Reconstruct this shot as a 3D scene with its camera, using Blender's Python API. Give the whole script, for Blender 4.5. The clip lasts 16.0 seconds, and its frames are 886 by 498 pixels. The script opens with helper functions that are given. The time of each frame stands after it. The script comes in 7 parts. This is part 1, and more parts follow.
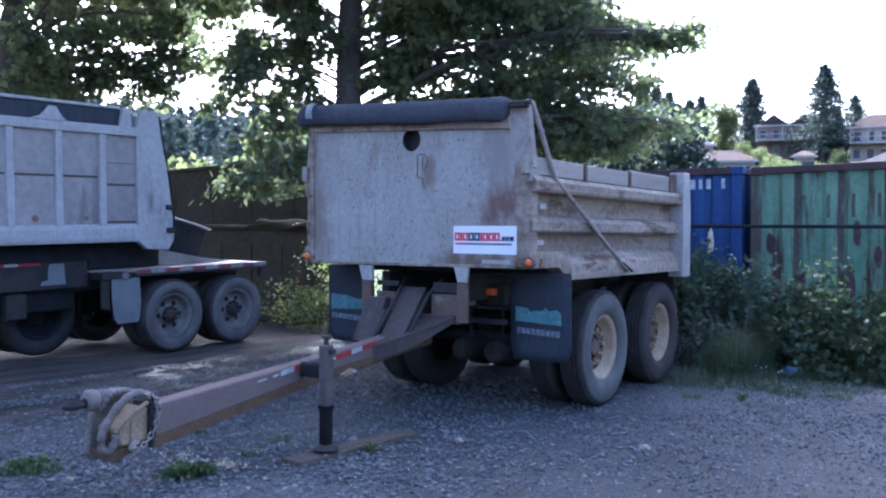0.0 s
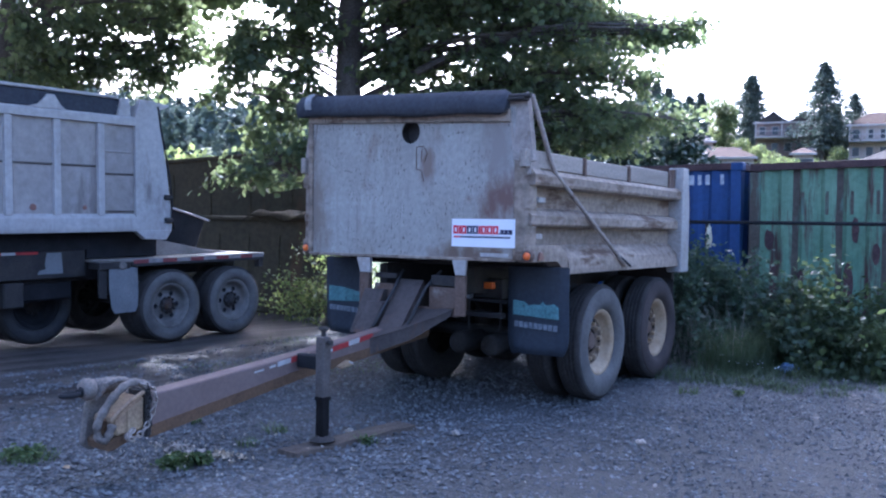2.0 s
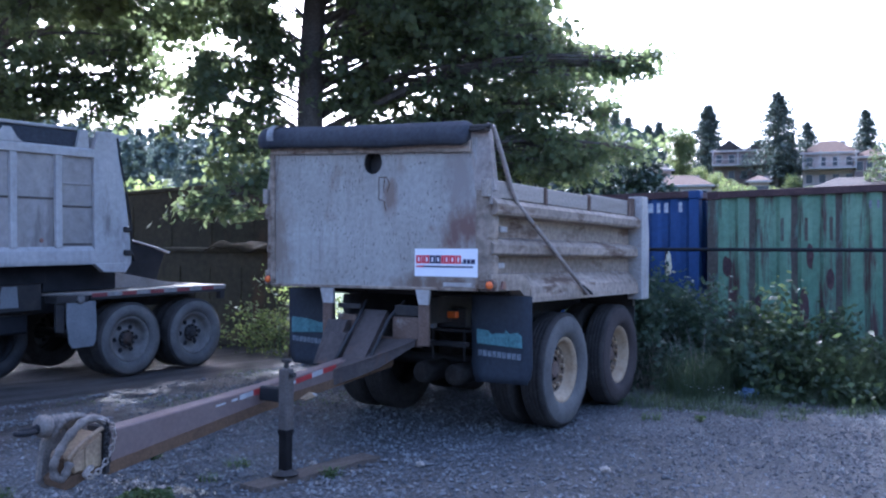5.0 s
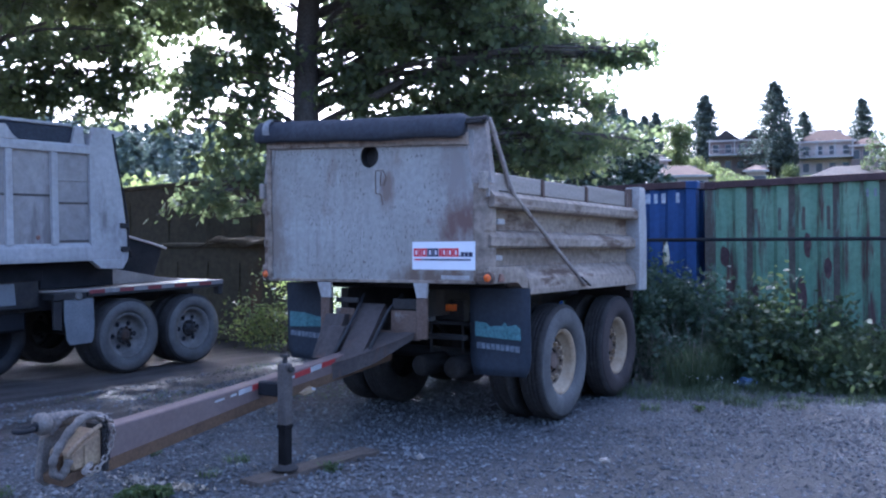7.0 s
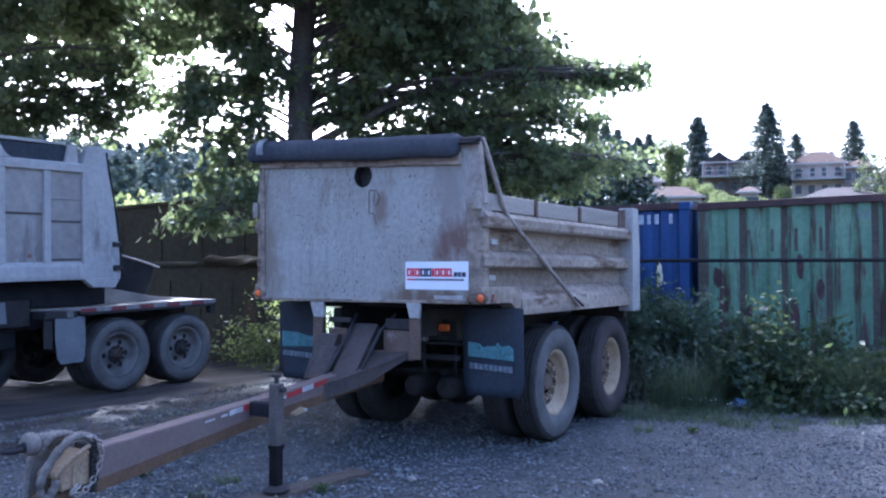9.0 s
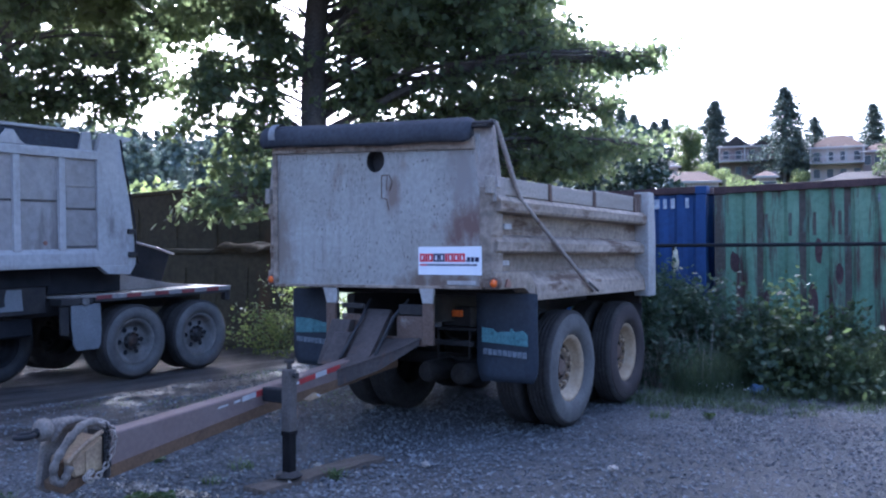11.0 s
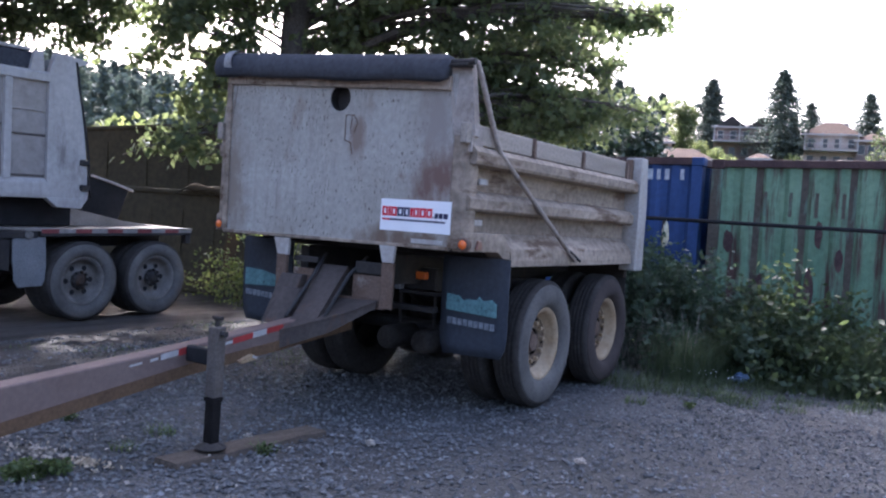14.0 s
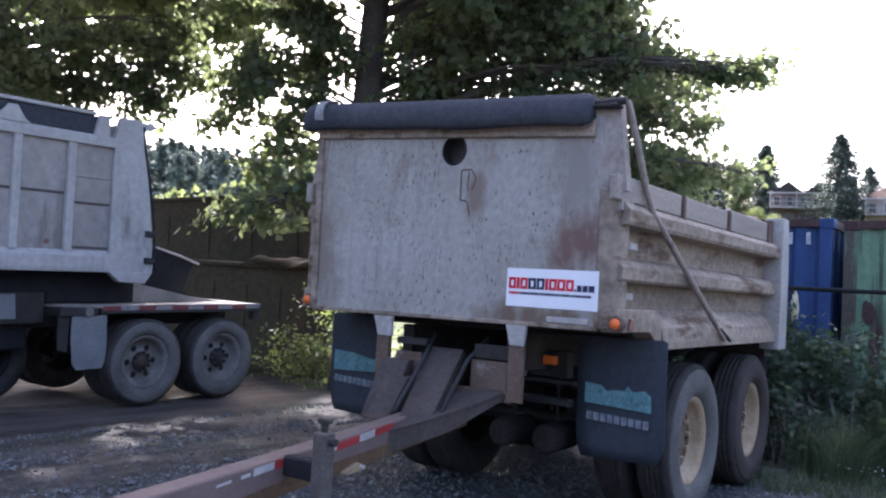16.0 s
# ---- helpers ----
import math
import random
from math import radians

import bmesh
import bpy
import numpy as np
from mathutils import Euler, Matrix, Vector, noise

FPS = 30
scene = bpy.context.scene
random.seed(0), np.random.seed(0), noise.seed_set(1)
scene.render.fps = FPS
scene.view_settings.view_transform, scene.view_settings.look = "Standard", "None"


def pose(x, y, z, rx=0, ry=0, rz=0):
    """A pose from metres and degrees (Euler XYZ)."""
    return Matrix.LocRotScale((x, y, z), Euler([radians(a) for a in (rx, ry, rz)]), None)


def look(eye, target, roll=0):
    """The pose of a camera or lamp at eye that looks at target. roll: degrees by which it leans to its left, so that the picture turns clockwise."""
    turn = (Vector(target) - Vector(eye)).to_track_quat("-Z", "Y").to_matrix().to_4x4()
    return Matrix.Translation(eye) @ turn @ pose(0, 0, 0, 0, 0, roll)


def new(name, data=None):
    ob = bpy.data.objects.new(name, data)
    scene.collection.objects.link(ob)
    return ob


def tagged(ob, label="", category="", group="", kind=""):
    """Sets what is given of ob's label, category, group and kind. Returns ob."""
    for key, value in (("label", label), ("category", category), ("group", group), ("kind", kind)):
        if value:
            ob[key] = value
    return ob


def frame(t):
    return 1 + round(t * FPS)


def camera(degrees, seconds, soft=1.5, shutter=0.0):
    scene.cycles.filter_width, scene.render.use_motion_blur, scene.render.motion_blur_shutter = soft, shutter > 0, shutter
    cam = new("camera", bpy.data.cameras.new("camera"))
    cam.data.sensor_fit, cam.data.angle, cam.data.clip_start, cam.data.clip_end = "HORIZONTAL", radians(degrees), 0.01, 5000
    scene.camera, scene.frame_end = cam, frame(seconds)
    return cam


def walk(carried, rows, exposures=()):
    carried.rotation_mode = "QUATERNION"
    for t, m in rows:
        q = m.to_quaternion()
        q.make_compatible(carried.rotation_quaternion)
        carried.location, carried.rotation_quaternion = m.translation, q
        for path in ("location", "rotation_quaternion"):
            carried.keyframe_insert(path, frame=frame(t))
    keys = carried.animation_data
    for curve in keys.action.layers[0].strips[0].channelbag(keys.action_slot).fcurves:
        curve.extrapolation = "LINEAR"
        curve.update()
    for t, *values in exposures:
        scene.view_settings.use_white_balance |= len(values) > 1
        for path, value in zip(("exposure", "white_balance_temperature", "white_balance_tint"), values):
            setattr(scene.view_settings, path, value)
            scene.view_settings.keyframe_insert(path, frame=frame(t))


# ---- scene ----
cam = camera(55.0, 16.0, soft=2.2)
EXPOSURES = [(0, 2.52, 4800, 18), (4.5, 2.5, 4800, 18), (5, 2.4, 4780, 18), (7.5, 2.4, 4760, 18), (9, 2.45, 4750, 18), (11.5, 2.27, 4780, 18), (12.2, 1.89, 4800, 18), (12.5, 1.68, 4800, 18), (13.1, 1.57, 4950, 18), (13.6, 2.0, 5450, 19), (14, 2.36, 5600, 19), (14.5, 2.6, 5550, 19), (15.5, 2.45, 5650, 19), (16, 2.45, 5700, 19)]
PATH = [
    (0, (4.551, -5.957, 1.524), (3.404, -4.319, 1.523), 1.2),
    (0.5, (4.554, -5.97, 1.522), (3.413, -4.328, 1.52), 1.3),
    (1, (4.543, -5.967, 1.521), (3.412, -4.317, 1.508), 1.6),
    (1.5, (4.54, -5.955, 1.516), (3.407, -4.307, 1.492), 1.9),
    (2, (4.545, -5.951, 1.517), (3.402, -4.31, 1.501), 1.8),
    (2.5, (4.556, -5.962, 1.527), (3.417, -4.318, 1.52), 1.1),
    (3, (4.551, -5.959, 1.527), (3.425, -4.306, 1.533), 0.7),
    (3.5, (4.552, -5.95, 1.523), (3.434, -4.292, 1.535), 0.5),
    (4, (4.557, -5.971, 1.528), (3.445, -4.309, 1.551), 0.2),
    (4.5, (4.558, -5.974, 1.522), (3.461, -4.304, 1.598), 1.7),
    (5, (4.561, -5.966, 1.521), (3.488, -4.279, 1.576), 1.2),
    (7.5, (4.552, -5.95, 1.525), (3.488, -4.256, 1.565), 0.4),
    (8, (4.546, -5.936, 1.531), (3.492, -4.237, 1.586), 0.2),
    (8.5, (4.553, -5.947, 1.523), (3.511, -4.242, 1.602), 0.6),
    (9, (4.559, -5.947, 1.524), (3.503, -4.251, 1.609), 0.8),
    (11.5, (4.544, -5.867, 1.513), (3.458, -4.188, 1.555), 0.5),
    (12, (4.521, -5.85, 1.521), (3.515, -4.121, 1.556), -0.6),
    (12.2, (4.446, -5.925, 1.526), (3.489, -4.17, 1.58), -1.4),
    (12.5, (4.5, -5.828, 1.506), (3.568, -4.059, 1.542), -1.0),
    (12.8, (4.468, -5.755, 1.484), (3.482, -4.016, 1.557), 0.1),
    (13, (4.495, -5.577, 1.492), (3.467, -3.862, 1.541), 2.5),
    (13.2, (4.498, -5.574, 1.458), (3.434, -3.88, 1.47), 3.2),
    (13.5, (4.434, -5.417, 1.473), (3.318, -3.758, 1.434), 4.4),
    (13.8, (4.356, -5.349, 1.444), (3.259, -3.677, 1.405), 4.8),
    (14, (4.26, -5.144, 1.498), (3.203, -3.447, 1.46), 4.6),
    (14.2, (4.225, -5.138, 1.444), (3.159, -3.446, 1.419), 4.2),
    (14.5, (4.156, -4.927, 1.478), (3.024, -3.278, 1.466), 5.0),
    (14.8, (4.06, -4.792, 1.474), (2.868, -3.187, 1.423), 5.6),
    (15, (3.961, -4.639, 1.495), (2.745, -3.053, 1.41), 5.5),
    (15.2, (3.844, -4.646, 1.483), (2.629, -3.059, 1.443), 5.3),
    (15.5, (3.58, -4.578, 1.522), (2.352, -2.999, 1.533), 4.1),
    (15.8, (3.428, -4.643, 1.485), (2.209, -3.059, 1.561), 3.6),
    (16, (3.219, -4.534, 1.492), (2.059, -2.908, 1.611), 4.1),
]
walk(cam, [(t, look(eye, target, roll)) for t, eye, target, roll in PATH], EXPOSURES)

# ---- world and sun ----
SUN_EL, SUN_AZ = 42.0, 46.0   # degrees above the horizon; degrees left of +y
world = bpy.data.worlds.new("sky")
scene.world = world
world.use_nodes = True
wn = world.node_tree
sky = wn.nodes.new("ShaderNodeTexSky")
sky.sky_type, sky.sun_disc = "NISHITA", False
sky.sun_elevation, sky.sun_rotation = radians(SUN_EL), radians(-SUN_AZ)
sky.air_density, sky.dust_density, sky.ozone_density = 1.0, 9.0, 1.0
wn.nodes["Background"].inputs[1].default_value = 0.15
wn.links.new(sky.outputs[0], wn.nodes["Background"].inputs[0])
sun = new("sun", bpy.data.lights.new("sun", "SUN"))
sun.data.energy, sun.data.angle, sun.data.color = 4.2, radians(1.0), (1.0, 0.94, 0.85)
_d = Vector((-math.sin(radians(SUN_AZ)) * math.cos(radians(SUN_EL)), math.cos(radians(SUN_AZ)) * math.cos(radians(SUN_EL)), math.sin(radians(SUN_EL))))
sun.matrix_world = look(_d * 60, (0, 0, 0))

# ---- small builders ----
rng = np.random.default_rng(7)


def part(name, bm, material, parent=None, label="", smooth=False):
    me = bpy.data.meshes.new(name)
    bm.normal_update()
    bm.to_mesh(me)
    bm.free()
    me.materials.append(material)
    if smooth:
        me.polygons.foreach_set("use_smooth", [True] * len(me.polygons))
    ob = new(name, me)
    if parent is not None:
        ob.parent = parent
    if label:
        ob["label"] = label
    return ob


def mesh_part(name, verts, faces, material, parent=None, label="", smooth=False):
    me = bpy.data.meshes.new(name)
    me.from_pydata([tuple(map(float, v)) for v in verts], [], faces)
    me.materials.append(material)
    if smooth:
        me.polygons.foreach_set("use_smooth", [True] * len(me.polygons))
    ob = new(name, me)
    if parent is not None:
        ob.parent = parent
    if label:
        ob["label"] = label
    return ob


def thing(name, m, label, category, group="", kind=""):
    ob = new(name)
    ob.empty_display_size = 0.2
    ob.matrix_basis = m
    return tagged(ob, label, category, group, kind)


def box(bm, x0, x1, y0, y1, z0, z1, bevel=0.0, segs=1):
    b = bmesh.new()
    vs = [b.verts.new((x, y, z)) for x in (x0, x1) for y in (y0, y1) for z in (z0, z1)]
    for f in ((0, 1, 3, 2), (4, 6, 7, 5), (0, 4, 5, 1), (2, 3, 7, 6), (0, 2, 6, 4), (1, 5, 7, 3)):
        b.faces.new([vs[i] for i in f])
    if bevel:
        bmesh.ops.bevel(b, geom=b.edges[:], offset=bevel, segments=segs, affect="EDGES", profile=0.6)
    merge(bm, b)
    return bm


def merge(bm, b, m=None):
    if m is not None:
        bmesh.ops.transform(b, matrix=m, verts=b.verts)
    me = bpy.data.meshes.new("tmp")
    b.to_mesh(me)
    b.free()
    bm.from_mesh(me)
    bpy.data.meshes.remove(me)


def prism(bm, pts, axis, a0, a1, bevel=0.0):
    """A polygon of (u, v) pushed along an axis: x takes (y, z), y takes (x, z), z takes (x, y)."""
    def at(p, a):
        return {"x": (a, p[0], p[1]), "y": (p[0], a, p[1]), "z": (p[0], p[1], a)}[axis]
    b = bmesh.new()
    lo = [b.verts.new(at(p, a0)) for p in pts]
    hi = [b.verts.new(at(p, a1)) for p in pts]
    b.faces.new(lo[::-1])
    b.faces.new(hi)
    n = len(pts)
    for i in range(n):
        b.faces.new((lo[i], lo[(i + 1) % n], hi[(i + 1) % n], hi[i]))
    bmesh.ops.recalc_face_normals(b, faces=b.faces)
    if bevel:
        bmesh.ops.bevel(b, geom=b.edges[:], offset=bevel, segments=1, affect="EDGES")
    merge(bm, b)
    return bm


def tube(bm, pts, radius, seg=8, closed=False):
    """A round bar along points; radius is one number or one for each point."""
    pts = [Vector(p) for p in pts]
    rs = radius if isinstance(radius, (list, tuple)) else [radius] * len(pts)
    rings = []
    n = len(pts)
    for i, p in enumerate(pts):
        a = pts[i - 1] if (i > 0 or closed) else p
        c = pts[(i + 1) % n] if (i < n - 1 or closed) else p
        d = (c - a).normalized()
        u = d.cross(Vector((0, 0, 1)))
        if u.length < 0.05:
            u = d.cross(Vector((0, 1, 0)))
        u.normalize()
        v = d.cross(u)
        rings.append([bm.verts.new(p + (u * math.cos(k * math.tau / seg) + v * math.sin(k * math.tau / seg)) * rs[i]) for k in range(seg)])
    for i in range(n if closed else n - 1):
        r0, r1 = rings[i], rings[(i + 1) % n]
        for k in range(seg):
            bm.faces.new((r0[k], r0[(k + 1) % seg], r1[(k + 1) % seg], r1[k]))
    if not closed:
        bm.faces.new(rings[0][::-1])
        bm.faces.new(rings[-1])
    return bm


def lathe(bm, profile, centre, axis="x", seg=40, caps=True):
    """Turns (along, radius) pairs round an axis through centre."""
    c = Vector(centre)
    rings = []
    for a, r in profile:
        ring = []
        for k in range(seg):
            s, q = math.sin(k * math.tau / seg) * r, math.cos(k * math.tau / seg) * r
            ring.append(bm.verts.new(c + (Vector((a, s, q)) if axis == "x" else Vector((s, a, q)) if axis == "y" else Vector((s, q, a)))))
        rings.append(ring)
    for r0, r1 in zip(rings, rings[1:]):
        for k in range(seg):
            bm.faces.new((r0[k], r0[(k + 1) % seg], r1[(k + 1) % seg], r1[k]))
    if caps:
        bm.faces.new(rings[0][::-1])
        bm.faces.new(rings[-1])
    bmesh.ops.recalc_face_normals(bm, faces=bm.faces)
    return bm


# ---- materials ----
def surface(name, c1, c2, scale=3.0, rough=0.7, metal=0.0, stretch=(1, 1, 1), fine=60.0, fine_amount=0.25, bump=0.15,
            rust=None, rust_at=0.6, rust_scale=2.0, rust_stretch=(1, 1, 0.3), spots=None, spot_scale=40.0, spot_at=0.18, per_island=0.0, bump_scale=None, stains=(), spot_from=0.5, streaks=None, spec=0.22):
    """Two colours mixed by large noise, a fine grain, optional stains and small spots, and a fine relief."""
    m = bpy.data.materials.new(name)
    m.use_nodes = True
    nt = m.node_tree
    N, L = nt.nodes, nt.links
    bsdf = N["Principled BSDF"]
    co = N.new("ShaderNodeTexCoord").outputs["Object"]

    def mapped(s):
        mp = N.new("ShaderNodeMapping")
        mp.inputs["Scale"].default_value = s
        L.new(co, mp.inputs["Vector"])
        return mp.outputs[0]

    def noise_of(sc, vec, detail=4.0, roughness=0.6):
        n = N.new("ShaderNodeTexNoise")
        n.inputs["Scale"].default_value, n.inputs["Detail"].default_value, n.inputs["Roughness"].default_value = sc, detail, roughness
        L.new(vec, n.inputs["Vector"])
        return n.outputs["Fac"]

    def ramp(v, a, b):
        r = N.new("ShaderNodeMapRange")
        r.inputs[1].default_value, r.inputs[2].default_value = a, b
        L.new(v, r.inputs[0])
        return r.outputs[0]

    def mix(f, a, b, mode="MIX"):
        x = N.new("ShaderNodeMix")
        x.data_type, x.blend_type = "RGBA", mode
        for sock, v in ((x.inputs[0], f), (x.inputs[6], a), (x.inputs[7], b)):
            if isinstance(v, (int, float)):
                sock.default_value = v
            elif isinstance(v, tuple):
                sock.default_value = (*v, 1.0)
            else:
                L.new(v, sock)
        return x.outputs[2]

    base = mix(ramp(noise_of(scale, mapped(stretch)), 0.32, 0.68), c1, c2)
    grain = noise_of(fine, mapped((1, 1, 1)), 3.0)
    g = N.new("ShaderNodeMapRange")
    g.inputs[3].default_value, g.inputs[4].default_value = 1 - fine_amount, 1 + fine_amount
    L.new(ramp(grain, 0.3, 0.7), g.inputs[0])
    base = mix(1.0, base, g.outputs[0], "MULTIPLY")
    if per_island:
        isl = N.new("ShaderNodeNewGeometry").outputs["Random Per Island"]
        h = N.new("ShaderNodeMapRange")
        h.inputs[3].default_value, h.inputs[4].default_value = 1 - per_island, 1 + per_island
        L.new(isl, h.inputs[0])
        base = mix(1.0, base, h.outputs[0], "MULTIPLY")
    if rust:
        mask = ramp(noise_of(rust_scale, mapped(rust_stretch), 7.0, 0.68), rust_at, rust_at + 0.1)
        base = mix(mask, base, rust)
    if spots:
        flecks = noise_of(spot_scale, mapped((1, 1, 0.38)), 2.5, 0.55)
        dense = ramp(noise_of(3.2, mapped((1, 1, 1)), 3.0), spot_from, spot_from + 0.12)
        sp = N.new("ShaderNodeMath")
        sp.operation = "MULTIPLY"
        L.new(ramp(flecks, 0.86 - spot_at, 0.92 - spot_at), sp.inputs[0])
        L.new(dense, sp.inputs[1])
        base = mix(sp.outputs[0], base, spots)
    if streaks:
        sk = N.new("ShaderNodeMath")
        sk.operation = "MULTIPLY"
        L.new(ramp(noise_of(16.0, mapped((1, 1, 0.07)), 3.0), 0.52, 0.72), sk.inputs[0])
        L.new(ramp(noise_of(2.5, mapped((1, 1, 1)), 3.0), 0.4, 0.65), sk.inputs[1])
        base = mix(sk.outputs[0], base, streaks)
    for centre, size, colour in stains:
        mp = N.new("ShaderNodeMapping")
        mp.inputs["Location"].default_value = [-c / s_ for c, s_ in zip(centre, size)]
        mp.inputs["Scale"].default_value = [1 / s_ for s_ in size]
        L.new(co, mp.inputs["Vector"])
        ln = N.new("ShaderNodeVectorMath")
        ln.operation = "LENGTH"
        L.new(mp.outputs[0], ln.inputs[0])
        ad = N.new("ShaderNodeMath")
        ad.operation = "MULTIPLY_ADD"
        ad.inputs[1].default_value = 2.6
        L.new(noise_of(7.0, mapped((1, 1, 0.6)), 6.0, 0.65), ad.inputs[0])
        L.new(ln.outputs["Value"], ad.inputs[2])
        base = mix(ramp(ad.outputs[0], 2.35, 1.55), base, colour)
    L.new(base, bsdf.inputs["Base Color"])
    bsdf.inputs["Roughness"].default_value = rough
    bsdf.inputs["Metallic"].default_value = metal
    bsdf.inputs["Specular IOR Level"].default_value = spec
    if bump:
        b = N.new("ShaderNodeBump")
        b.inputs["Strength"].default_value, b.inputs["Distance"].default_value = bump, 0.01
        L.new(noise_of(bump_scale or fine * 0.6, mapped((1, 1, 1)), 5.0), b.inputs["Height"])
        L.new(b.outputs[0], bsdf.inputs["Normal"])
    return m


def leafy(name, c1, c2, trans=0.35, scale=0.6, rough=0.42):
    m = bpy.data.materials.new(name)
    m.use_nodes = True
    nt = m.node_tree
    N, L = nt.nodes, nt.links
    bsdf = N["Principled BSDF"]
    isl = N.new("ShaderNodeNewGeometry").outputs["Random Per Island"]
    n = N.new("ShaderNodeTexNoise")
    n.inputs["Scale"].default_value = scale
    L.new(N.new("ShaderNodeTexCoord").outputs["Object"], n.inputs["Vector"])
    add = N.new("ShaderNodeMath")
    add.operation = "MULTIPLY_ADD"
    add.inputs[1].default_value = 0.6
    L.new(isl, add.inputs[0])
    L.new(n.outputs["Fac"], add.inputs[2])
    r = N.new("ShaderNodeMapRange")
    r.inputs[1].default_value, r.inputs[2].default_value = 0.4, 1.2
    L.new(add.outputs[0], r.inputs[0])
    mx = N.new("ShaderNodeMix")
    mx.data_type = "RGBA"
    mx.inputs[6].default_value, mx.inputs[7].default_value = (*c1, 1), (*c2, 1)
    L.new(r.outputs[0], mx.inputs[0])
    L.new(mx.outputs[2], bsdf.inputs["Base Color"])
    bsdf.inputs["Roughness"].default_value = rough
    bsdf.inputs["Specular IOR Level"].default_value = 0.3
    tr = N.new("ShaderNodeBsdfTranslucent")
    hs = N.new("ShaderNodeHueSaturation")
    hs.inputs["Hue"].default_value, hs.inputs["Saturation"].default_value, hs.inputs["Value"].default_value = 0.475, 1.15, 1.9
    L.new(mx.outputs[2], hs.inputs["Color"])
    L.new(hs.outputs[0], tr.inputs[0])
    ms = N.new("ShaderNodeMixShader")
    ms.inputs[0].default_value = trans
    L.new(bsdf.outputs[0], ms.inputs[1])
    L.new(tr.outputs[0], ms.inputs[2])
    L.new(ms.outputs[0], N["Material Output"].inputs["Surface"])
    return m


